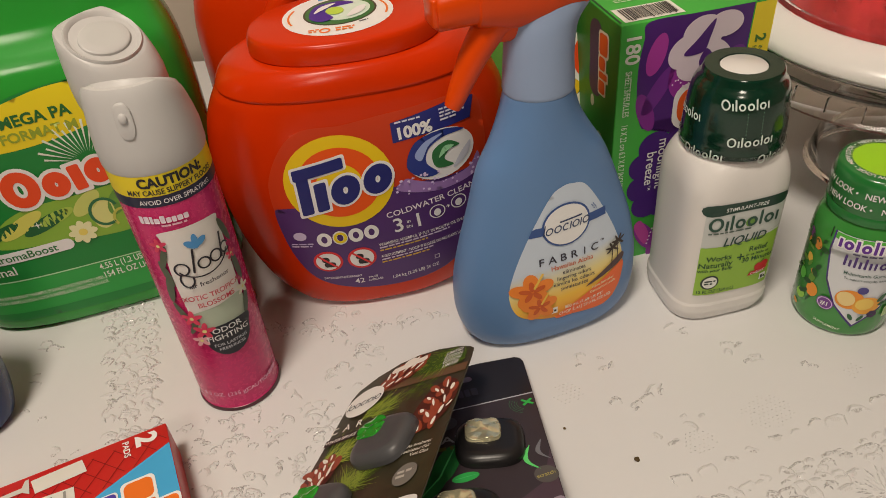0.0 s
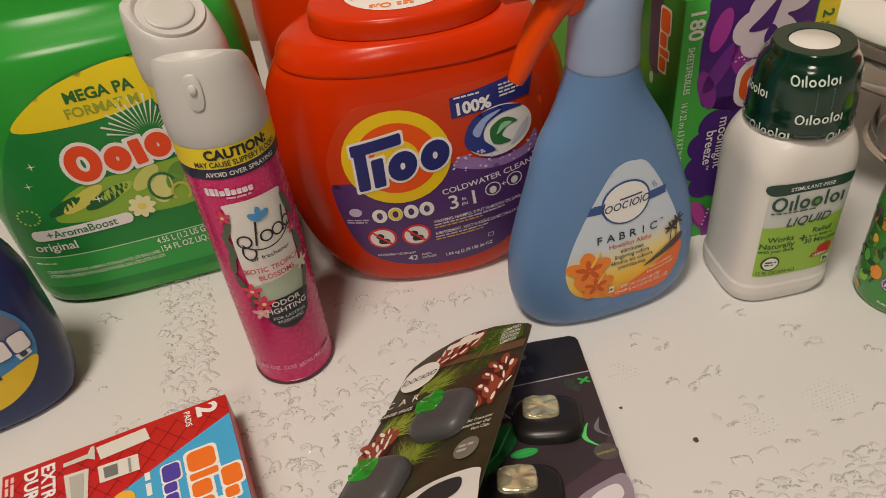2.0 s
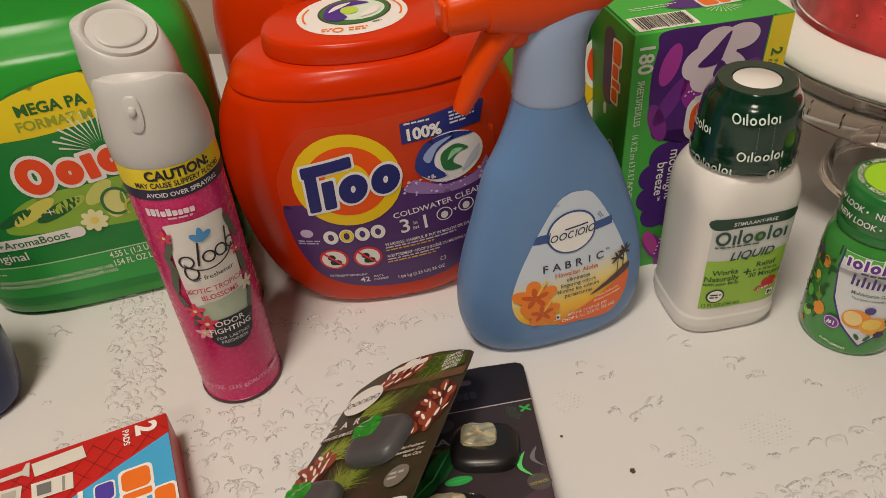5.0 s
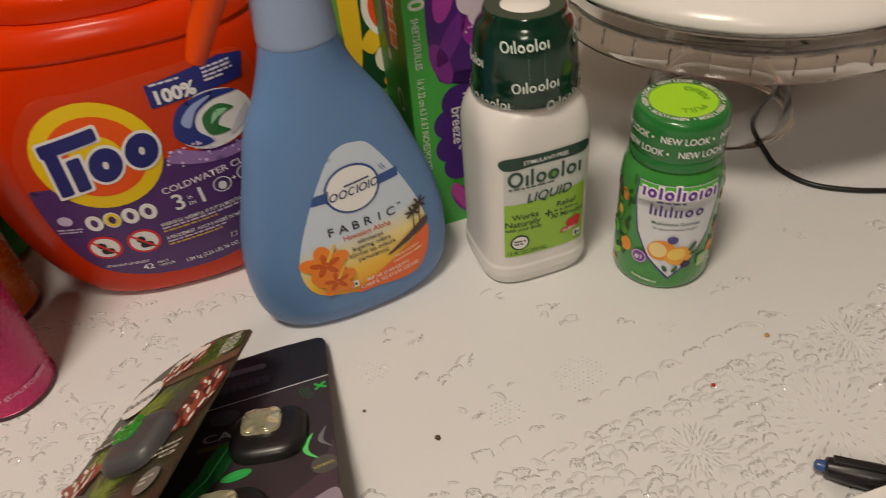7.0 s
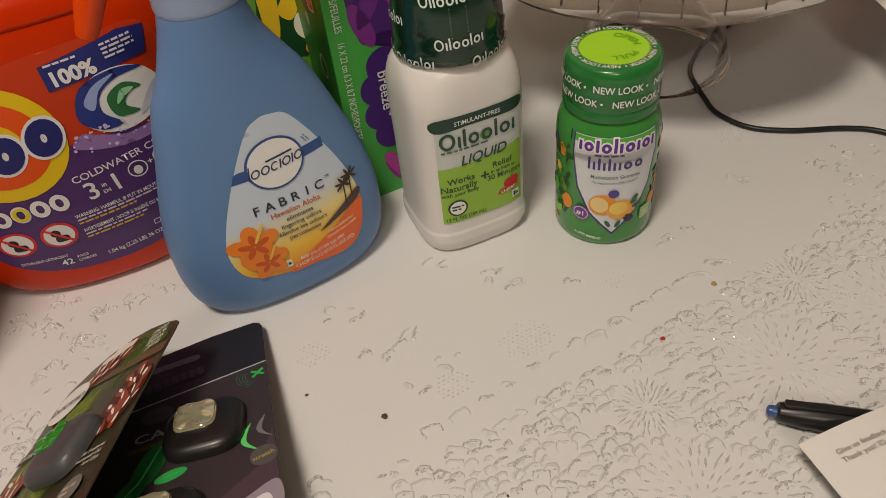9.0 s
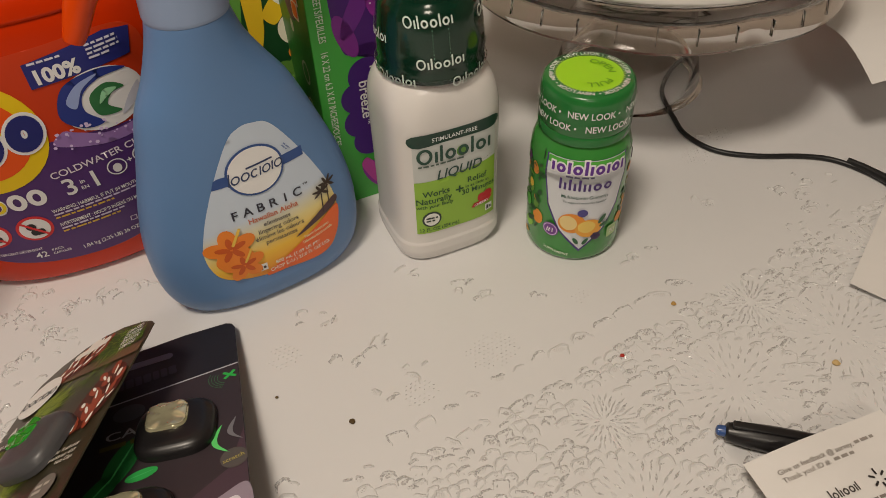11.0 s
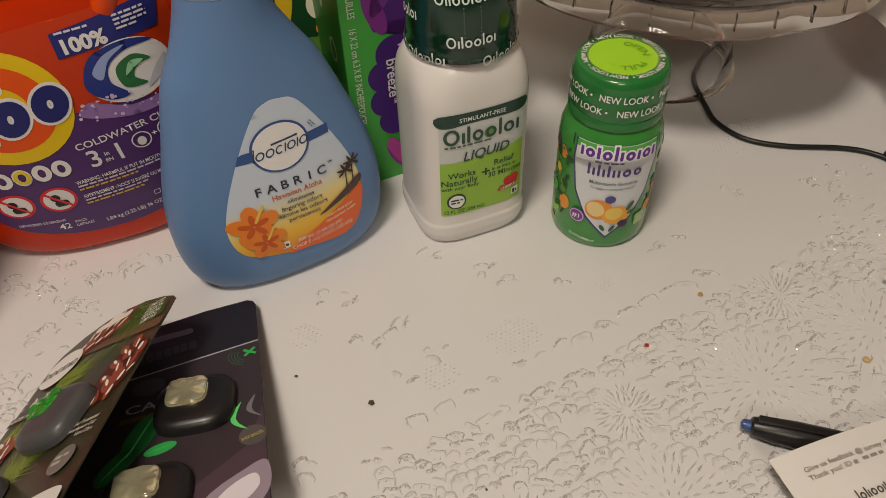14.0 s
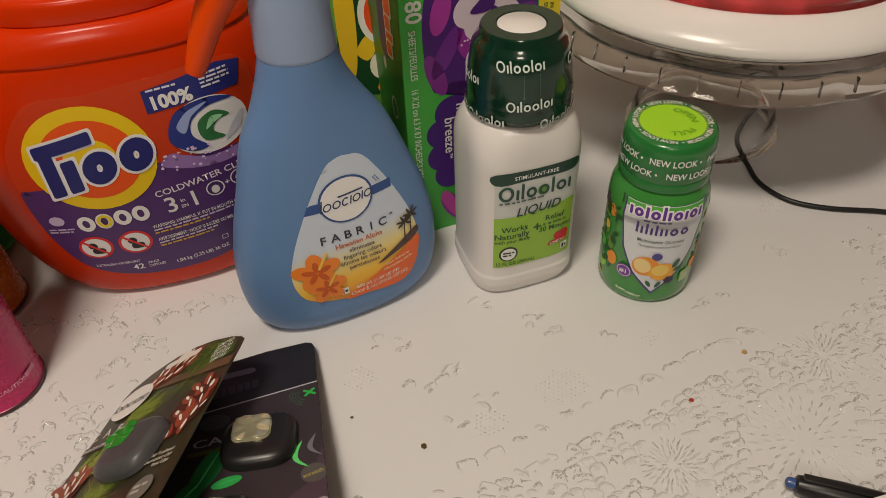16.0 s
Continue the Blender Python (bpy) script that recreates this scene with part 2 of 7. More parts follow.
def no_flip(bm, mat, name, parent, label):
    me = bpy.data.meshes.new(name)
    bm.to_mesh(me)
    bm.free()
    me.materials.append(mat)
    for p in me.polygons:
        p.use_smooth = True
    ob = new(name, me)
    ob.parent = parent
    return tagged(ob, label)


def decal(name, parent, lay, outlines, colour, off=0.0003, cut=0.005, label=""):
    mat = colour if not isinstance(colour, str) else ink(colour)
    bm = flat(outlines)
    if len(outlines) > 3 and len(outlines[0]) == 4 and outlines[0][2] == outlines[1][1]:
        # neighbouring quads of one band become one sheet
        for v in bm.verts:
            v.co.z = 0.0
        bmesh.ops.remove_doubles(bm, verts=bm.verts[:], dist=1e-6)
    return no_flip(laid(bm, lay, off, cut), mat, name, parent, label)


def oval(cx, cy, rx, ry=None, n=36, rot=0.0, a0=0.0, a1=360.0):
    ry = rx if ry is None else ry
    out = []
    c, s = math.cos(radians(rot)), math.sin(radians(rot))
    for k in range(n):
        a = radians(a0 + (a1 - a0) * k / (n if a1 - a0 >= 360 else n - 1))
        x, y = rx * math.cos(a), ry * math.sin(a)
        out.append((cx + c * x - s * y, cy + s * x + c * y))
    return out


def rect(x0, x1, y0, y1, slant=0.0):
    return [(x0, y0), (x1, y0), (x1 + slant, y1), (x0 + slant, y1)]


def round_rect(cx, cy, w, h, r, rot=0.0, slant=0.0):
    pts = []
    for sx, sy, a in ((1, 1, 0), (-1, 1, 90), (-1, -1, 180), (1, -1, 270)):
        for k in range(6):
            t = radians(a + 18 * k)
            pts.append((sx * (w / 2 - r) + r * math.cos(t), sy * (h / 2 - r) + r * math.sin(t)))
    c, s = math.cos(radians(rot)), math.sin(radians(rot))
    return [(cx + c * (x + slant * y) - s * y, cy + s * (x + slant * y) + c * y) for x, y in pts]


def ring_quads(cx, cy, rx, ry, wx, rot=0.0, a0=0.0, a1=360.0, n=36):
    """A band round an oval, as quads."""
    o = oval(cx, cy, rx, ry, n + 1, rot, a0, a1 - 0.001)
    i = oval(cx, cy, rx - wx, ry - wx, n + 1, rot, a0, a1 - 0.001)
    return [[i[k], o[k], o[k + 1], i[k + 1]] for k in range(n)]


def smooth_outline(points, n=8):
    """Closed smooth outline through a few points."""
    m = len(points)
    out = []
    for i in range(m):
        p = [Vector((*points[(i + d) % m], 0)) for d in (-1, 0, 1, 2)]
        for k in range(n):
            f = k / n
            v = 0.5 * ((2 * p[1]) + (-p[0] + p[2]) * f + (2 * p[0] - 5 * p[1] + 4 * p[2] - p[3]) * f * f + (-p[0] + 3 * p[1] - 3 * p[2] + p[3]) * f**3)
            out.append((v.x, v.y))
    return out


def word(text, parent, lay, x, y, size, colour, off=0.0006, rot=0.0, align="CENTER", bold=0.0, slant=0.0, stretch=1.0, cut=0.004, name="lettering", label="", arc=None):
    """Printed words in the built-in font; x, y: middle of the baseline. arc: radius of a round baseline about (x, y), from angle rot."""
    cu = bpy.data.curves.new(name, "FONT")
    cu.body, cu.size, cu.align_x, cu.offset, cu.shear = text, size, align, (bold + 0.012) * size, slant
    cu.resolution_u = 3
    tmp = bpy.data.objects.new(name, cu)
    scene.collection.objects.link(tmp)
    dg = bpy.context.evaluated_depsgraph_get()
    me = tmp.evaluated_get(dg).to_mesh()
    bm = bmesh.new()
    bm.from_mesh(me)
    bpy.data.objects.remove(tmp)
    bpy.data.curves.remove(cu)
    c, s = math.cos(radians(rot)), math.sin(radians(rot))
    reach = 0.75 * size * len(text)
    for v in bm.verts:
        px, py = min(max(v.co.x, -reach), reach) * stretch, min(max(v.co.y, -0.4 * size), 1.1 * size)
        if arc:
            a = radians(rot) - px / arc
            v.co = (x + (arc + py) * math.cos(a), y + (arc + py) * math.sin(a), 0)
        else:
            v.co = (x + c * px - s * py, y + s * px + c * py, 0)
    mat = colour if not isinstance(colour, str) else ink(colour)
    return no_flip(laid(bm, lay, off, cut), mat, name, parent, label)


def bars(parent, lay, x, y, width, lines, height, gap, colour, off=0.0006, rot=0.0, seed=1, name="fine_print"):
    """Fine print that cannot be read: rows of word-long bars. x, y: upper left."""
    rng = random.Random(seed)
    c, s = math.cos(radians(rot)), math.sin(radians(rot))
    quads = []
    for i in range(lines):
        u, end = 0.0, width * (1 if i < lines - 1 else rng.uniform(0.55, 0.95))
        while u < end:
            w = min(rng.uniform(1.5, 5.0) * height, end - u)
            q = rect(u, u + w, -i * gap - height, -i * gap)
            quads.append([(x + c * a - s * b, y + s * a + c * b) for a, b in q])
            u += w + height * 0.7
    return tagged(decal(name, parent, lay, quads, colour, off, 0.006), kind="stuff")


def blocks(parent, lay, x, y, size, widths, heights, colour, off=0.0006, rot=0.0, slant=0.0, gap=0.12, edge=None, edge_w=0.06, name="brand_mark", round_=0.25):
    """A brand mark as plain rounded blocks. x, y: middle of its foot; widths and heights in parts of size."""
    total = sum(widths) + gap * (len(widths) - 1)
    c, s = math.cos(radians(rot)), math.sin(radians(rot))
    made, under = [], []
    u = -total / 2
    for w, h in zip(widths, heights):
        lo = 0.0
        if isinstance(h, tuple):
            lo, h = h
        for grow, out in ((0, made), (edge_w, under)):
            rr = round_rect((u + w / 2) * size, (lo + h) / 2 * size, (w + 2 * grow) * size, (h - lo + 2 * grow) * size, min(w, h - lo) * round_ * size, 0, slant)
            out.append([(x + c * (a + slant * lo * size) - s * b, y + s * (a + slant * lo * size) + c * b) for a, b in rr])
        u += w + gap
    if edge:
        decal(name + "_edge", parent, lay, under, edge, off, 0.005)
    mark = decal(name, parent, lay, made, colour, off + (0.0002 if edge else 0), 0.005)
    return tagged(mark, kind="stuff") if size < 0.011 else mark


def strokes(parent, lay, x, y, size, spec, colour, weight=0.17, off=0.0006, rot=0.0, slant=0.0, gap=0.13, edge=None, edge_w=0.07, name="brand_mark"):
    """A brand mark as plain bars and rings of its stroke weight. I: tall bar, i: short bar, t: middling bar, o: ring, O: tall ring, c: open ring. x, y: middle of its foot."""
    sizes = {"I": (weight, 1.0), "i": (weight, 0.66), "t": (weight, 0.84), "o": (0.60, 0.66), "O": (0.80, 0.96), "c": (0.54, 0.66)}
    total = sum(sizes[ch][0] for ch in spec) + gap * (len(spec) - 1)
    c, s = math.cos(radians(rot)), math.sin(radians(rot))

    def place(shape):
        return [(x + size * (c * (a + slant * b) - s * b), y + size * (s * (a + slant * b) + c * b)) for a, b in shape]
    for grow, col, o in ((edge_w, edge, off), (0.0, colour, off + (0.0002 if edge else 0))):
        if not col:
            continue
        u = -total / 2
        whole = bmesh.new()
        for k, ch in enumerate(spec):
            w, h = sizes[ch]
            if ch in "Iit":
                shape = [round_rect(u + w / 2, h / 2, w + 2 * grow, h + 2 * grow, min(0.05, weight * 0.3))]
            else:
                a0, a1 = (45, 315) if ch == "c" else (0, 360)
                shape = ring_quads(u + w / 2, h / 2, w / 2 + grow, h / 2 + grow, min(weight + 2 * grow, w / 2 + grow - 0.004), 0, a0, a1, 24)
            u += w + gap
            bm = flat([place(q) for q in shape])
            for v in bm.verts:
                v.co.z = k * 0.00001
            bmesh.ops.remove_doubles(bm, verts=bm.verts[:], dist=size * 0.003)
            title = name if not grow else name + "_edge"
            if size > 0.011:
                no_flip(laid(bm, lay, o, 0.005), ink(col), title, parent, "")
            else:
                me = bpy.data.meshes.new("shape")
                bm.to_mesh(me)
                bm.free()
                whole.from_mesh(me)
                bpy.data.meshes.remove(me)
        if whole.verts:
            tagged(no_flip(laid(whole, lay, o, 0.005), ink(col), title, parent, ""), kind="stuff")
        else:
            whole.free()


# ---- the room and the table ----
def setting(name, bm, mat, label):
    ob = part(name, bm, mat, None, smooth=False)
    return tagged(ob, label, "structure", kind="structure")


setting("floor", block(-2.5, 2.5, -2.6, 1.02, -0.80, -0.75, 0), FLOOR, "brown floor under the table")
setting("wall_north", block(-2.5, 2.5, 0.92, 1.02, -0.75, 1.75, 0), WALL, "plain beige painted wall behind the table")
setting("wall_south", block(-2.5, 2.5, -2.6, -2.5, -0.75, 1.75, 0), WALL, "plain beige painted wall")
setting("wall_west", block(-2.6, -2.5, -2.6, 1.02, -0.75, 1.75, 0), WALL, "plain beige painted wall")
setting("wall_east", block(2.5, 2.6, -2.6, 1.02, -0.75, 1.75, 0), WALL, "plain beige painted wall")
setting("ceiling", block(-2.6, 2.6, -2.6, 1.02, 1.75, 1.82, 0), material("white_ceiling_paint", (0.72, 0.69, 0.64), 0.8, var=0.03), "plain white ceiling")

table = thing("dining_table", pose(0, 0.3, -0.75), "long table covered by a white cloth", "table")
WOOD = material("brown_table_wood", (0.16, 0.08, 0.04), 0.45, var=0.3, scale=14)
part("tabletop", block(-0.9, 0.9, -0.62, 0.58, 0.715, 0.748, 0.004), WOOD, table)
for lx in (-0.83, 0.83):
    for ly in (-0.55, 0.52):
        part("leg", block(lx - 0.03, lx + 0.03, ly - 0.03, ly + 0.03, 0, 0.715, 0.004), WOOD, table)


def tablecloth():
    bm = bmesh.new()
    x, y0, y1, d = 0.93, -0.345, 0.905, 0.22
    v = [bm.verts.new(p) for p in ((-x, y0, 0), (x, y0, 0), (x, y1, 0), (-x, y1, 0), (-x - 0.02, y0 - 0.02, -d), (x + 0.02, y0 - 0.02, -d), (x + 0.02, y1, -d), (-x - 0.02, y1, -d))]
    for f in ((0, 1, 2, 3), (4, 5, 1, 0), (5, 6, 2, 1), (7, 4, 0, 3)):
        bm.faces.new([v[k] for k in f])
    bm.normal_update()
    bmesh.ops.solidify(bm, geom=bm.faces[:], thickness=0.0012)
    ob = part("tablecloth", bm, CLOTH, None, smooth=False)
    return tagged(ob, "white embossed lace-patterned vinyl tablecloth over the table", "tablecloth")


cloth = tablecloth()


def lace_relief():
    """Embossed crochet pattern: scale-shaped cells, spoked rosettes and dotted patches, all one sheet of relief."""
    rng = random.Random(21)
    verts, faces = [], []
    turn = radians(25)
    cu, su = math.cos(turn), math.sin(turn)

    def to_xy(u, v):
        return u * cu - v * su, u * su + v * cu

    def scale_cell(cx, cy, w, h, ang, up):
        """The raised lip of a cell: a low ridge bent round its far side, fading out at its ends; some cells hold a flecked film."""
        c, q = math.cos(ang), math.sin(ang)
        n = 12
        bend = rng.uniform(-0.25, 0.25)
        square = rng.uniform(0.5, 0.95)
        reach = rng.uniform(-0.22, 0.22)
        p1, p2 = rng.uniform(0, 6.28), rng.uniform(0, 6.28)
        base = len(verts)

        def add(x, y, z):
            verts.append((cx + c * x - q * y, cy + q * x + c * y, z))
        for k in range(n):
            f = k / (n - 1)
            a = math.pi * (-reach + (1 + 2 * reach) * f)
            wob = 1 + 0.10 * math.sin(3 * a + p1) + 0.06 * math.sin(7 * a + p2)
            ca, sa = math.cos(a), math.sin(a)
            x = w / 2 * math.copysign(abs(ca) ** square, ca) * wob
            y = h * math.copysign(abs(sa) ** square, sa) * wob - h * 0.4 + bend * x
            crest = up * (0.15 + 0.85 * math.sin(math.pi * f) ** 0.6) * rng.uniform(0.9, 1.06)
            add(x - 0.9 * crest * ca, y - 0.9 * crest * sa, 0.00004)
            add(x, y, crest)
            add(x + 1.5 * crest * ca, y + 1.5 * crest * sa, 0.00004)
        for k in range(n - 1):
            p = base + 3 * k
            faces.append((p, p + 1, p + 4, p + 3))
            faces.append((p + 1, p + 2, p + 5, p + 4))
        if rng.random() < 0.30:
            base = len(verts)
            add(0, h * 0.05, 0.00022)
            m = 7
            for k in range(m):
                a = 2 * math.pi * k / m
                r = rng.uniform(0.55, 0.85)
                add(r * w / 2 * math.cos(a) * 0.8, h * 0.05 + r * h * 0.5 * math.sin(a), 0.00006)
            for k in range(m):
                faces.append((base, base + 1 + k, base + 1 + (k + 1) % m))

    def dash(cx, cy, l, w, ang, up):
        """A short ridge."""
        c, q = math.cos(ang), math.sin(ang)
        base = len(verts)
        for x, y, z in ((-l / 2, 0, 0.00003), (0, -w / 2, 0.00003), (l / 2, 0, 0.00003), (0, w / 2, 0.00003), (-l * 0.22, 0, up), (l * 0.22, 0, up)):
            verts.append((cx + c * x - q * y, cy + q * x + c * y, z))
        for f in ((0, 1, 4), (1, 5, 4), (1, 2, 5), (2, 3, 5), (3, 4, 5), (3, 0, 4)):
            faces.append(tuple(base + k for k in f))

    def cell(x, y, size=0.009, up=0.0010, tilt=0.0, spread=0.35):
        scale_cell(x, y, size * rng.uniform(0.8, 1.25), size * rng.uniform(0.30, 0.55), tilt + rng.uniform(-spread, spread), up * rng.uniform(0.75, 1.35))

    def dots(x, y, r, pitch=0.0031):
        n = int(r / pitch)
        for i in range(-n, n + 1):
            for k in range(-n, n + 1):
                px, py = (i + 0.5 * (k % 2)) * pitch, k * pitch * 0.8
                if math.hypot(px, py * 1.25) < r * rng.uniform(0.8, 1.05) and rng.random() < 0.88:
                    dx, dy = px * cu - py * su, px * su + py * cu
                    dash(x + dx, y + dy, 0.0017 * rng.uniform(0.7, 1.2), 0.0008, turn + rng.uniform(-0.4, 0.4), 0.0005)

    def rosette(x, y, r):
        for ring, n, l in ((0.28, 12, 0.0042), (0.50, 20, 0.0050), (0.74, 28, 0.0062), (0.97, 34, 0.0070)):
            for k in range(n):
                if rng.random() < 0.14:
                    continue
                a = 2 * math.pi * (k + rng.uniform(-0.2, 0.2)) / n
                rr = r * ring * rng.uniform(0.95, 1.05)
                dash(x + rr * math.cos(a), y + rr * math.sin(a), l * rng.uniform(0.7, 1.2), 0.0014 * rng.uniform(0.8, 1.3), a + rng.uniform(-0.2, 0.2), 0.0008)

    centres = [(0.332, 0.312, 0.030), (0.409, 0.341, 0.030), (0.366, 0.372, 0.017), (0.253, 0.300, 0.016), (0.404, 0.270, 0.030), (0.262, 0.245, 0.028), (0.470, 0.400, 0.026), (0.186, 0.235, 0.022)]
    for c in centres:
        rosette(*c)
    # the worked field, in rows along its straight edge
    row = 0
    v = 0.199
    while v > -0.06:
        u = 0.215 + 0.004 * (row % 2)
        while u < 0.66:
            x, y = to_xy(u + rng.uniform(-0.0015, 0.0015), v + rng.uniform(-0.0012, 0.0012))
            wide = rng.uniform(0.0045, 0.0098)
            if all(math.hypot(x - cx, y - cy) > cr + 0.003 for cx, cy, cr in centres) and rng.random() < 0.86 and x < 0.60:
                cell(x, y, wide, 0.00072, turn * 0.5, 0.5)
                for _ in range(rng.choice((0, 1, 1, 2))):
                    dash(x + rng.uniform(-0.003, 0.003), y + rng.uniform(-0.003, 0.002), rng.uniform(0.0018, 0.0042), rng.uniform(0.0007, 0.0013), rng.uniform(-0.6, 1.3), 0.00045)
            u += wide * 1.06
        v -= 0.0058
        row += 1
    # single row of cells that runs beside the field
    u = 0.255
    while u < 0.47:
        x, y = to_xy(u, 0.2185 + rng.uniform(-0.0015, 0.0015))
        if rng.random() < 0.85:
            cell(x, y, rng.uniform(0.008, 0.013), 0.00075, turn * 0.6, 0.3)
        u += rng.uniform(0.011, 0.019)
    # loose sprigs on the plain ground
    for x, y, n, r in ((0.113, 0.360, 4, 0.008), (0.131, 0.368, 4, 0.008), (0.151, 0.347, 3, 0.008), (0.132, 0.330, 3, 0.009), (0.195, 0.410, 4, 0.009), (0.200, 0.396, 2, 0.004), (0.234, 0.397, 2, 0.004), (0.305, 0.416, 4, 0.008), (0.318, 0.424, 2, 0.004), (0.118, 0.283, 3, 0.010), (0.083, 0.282, 3, 0.009), (0.098, 0.262, 4, 0.012), (0.155, 0.428, 3, 0.007), (0.094, 0.400, 2, 0.010), (0.104, 0.392, 2, 0.004), (0.083, 0.392, 1, 0.002),
                       (0.376, 0.470, 4, 0.010), (0.395, 0.545, 3, 0.008), (0.430, 0.470, 4, 0.012), (0.446, 0.470, 4, 0.010), (0.438, 0.448, 4, 0.012), (0.455, 0.450, 4, 0.014), (0.462, 0.484, 4, 0.014), (0.432, 0.425, 4, 0.014), (0.476, 0.430, 6, 0.016), (0.410, 0.405, 3, 0.010),
                       (-0.054, 0.437, 5, 0.010), (-0.036, 0.441, 5, 0.010), (-0.092, 0.448, 5, 0.012), (-0.104, 0.437, 4, 0.012), (-0.072, 0.397, 7, 0.013), (-0.066, 0.410, 4, 0.010), (-0.078, 0.378, 5, 0.012), (-0.018, 0.440, 3, 0.008), (-0.309, 0.402, 4, 0.010), (-0.300, 0.375, 2, 0.008), (-0.318, 0.430, 2, 0.008), (-0.292, 0.345, 2, 0.010), (-0.25, 0.31, 4, 0.012)):
        for _ in range(n):
            cell(x + rng.uniform(-r, r), y + rng.uniform(-r, r) * 0.8, rng.uniform(0.004, 0.0085), 0.0008, rng.uniform(-0.4, 0.9), 0.5)
    for x, y, r in ((0.200, 0.357, 0.017), (0.154, 0.333, 0.012), (0.075, 0.369, 0.011), (0.385, 0.520, 0.014), (0.412, 0.545, 0.012), (0.262, 0.392, 0.008)):
        dots(x, y, r)
    # bold band of net
    for k in range(26):
        f = k / 25
        bx, by = -0.268 + 0.075 * f, 0.452 - 0.165 * f
        for i in range(5):
            if rng.random() < 0.88:
                cell(bx + (i - 2) * 0.0085 + rng.uniform(-0.002, 0.002), by + (i % 2) * 0.003 + rng.uniform(-0.001, 0.001), rng.uniform(0.0065, 0.0100), 0.0010, 0.4 * (-1) ** (k + i), 0.5)
                dash(bx + (i - 2) * 0.0085 + rng.uniform(-0.003, 0.003), by + rng.uniform(-0.003, 0.003), rng.uniform(0.003, 0.007), rng.uniform(0.0016, 0.0026), rng.choice((-0.6, 0.7)) + rng.uniform(-0.4, 0.4), 0.0009)
    # lighter net round the spray can
    for k in range(430):
        x, y = rng.uniform(-0.195, -0.045), rng.uniform(0.245, 0.432)
        edge = -0.055 - 0.10 * (y - 0.40) if y > 0.36 else -0.040
        ring = math.sin(58 * math.hypot(x + 0.125, y - 0.315))
        if x < edge and ring > -0.25 and rng.random() < 0.85:
            cell(x, y, rng.uniform(0.004, 0.0088), 0.0007, rng.uniform(-1.2, 1.2), 0.5)
            dash(x + rng.uniform(-0.005, 0.005), y + rng.uniform(-0.005, 0.005), rng.uniform(0.002, 0.005), rng.uniform(0.0012, 0.0022), rng.uniform(-1.5, 1.5), 0.0006)
    me = bpy.data.meshes.new("lace_relief")
    me.from_pydata(verts, [], faces)
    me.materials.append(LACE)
    ob = new("lace_relief", me)
    ob.parent = cloth
    return tagged(ob, "raised crochet-like lace pattern with silver flecks", kind="stuff")


lace = lace_relief()


# ---- orange tub of laundry capsules ----
TUB = [(0.0, 0.062, 0.040, 2.4), (0.006, 0.074, 0.046, 2.4), (0.03, 0.090, 0.051, 2.4), (0.07, 0.102, 0.0555, 2.4), (0.12, 0.1065, 0.057, 2.4),
       (0.155, 0.102, 0.056, 2.4), (0.174, 0.0930, 0.0540, 2.4), (0.1795, 0.0885, 0.0528, 2.4)]


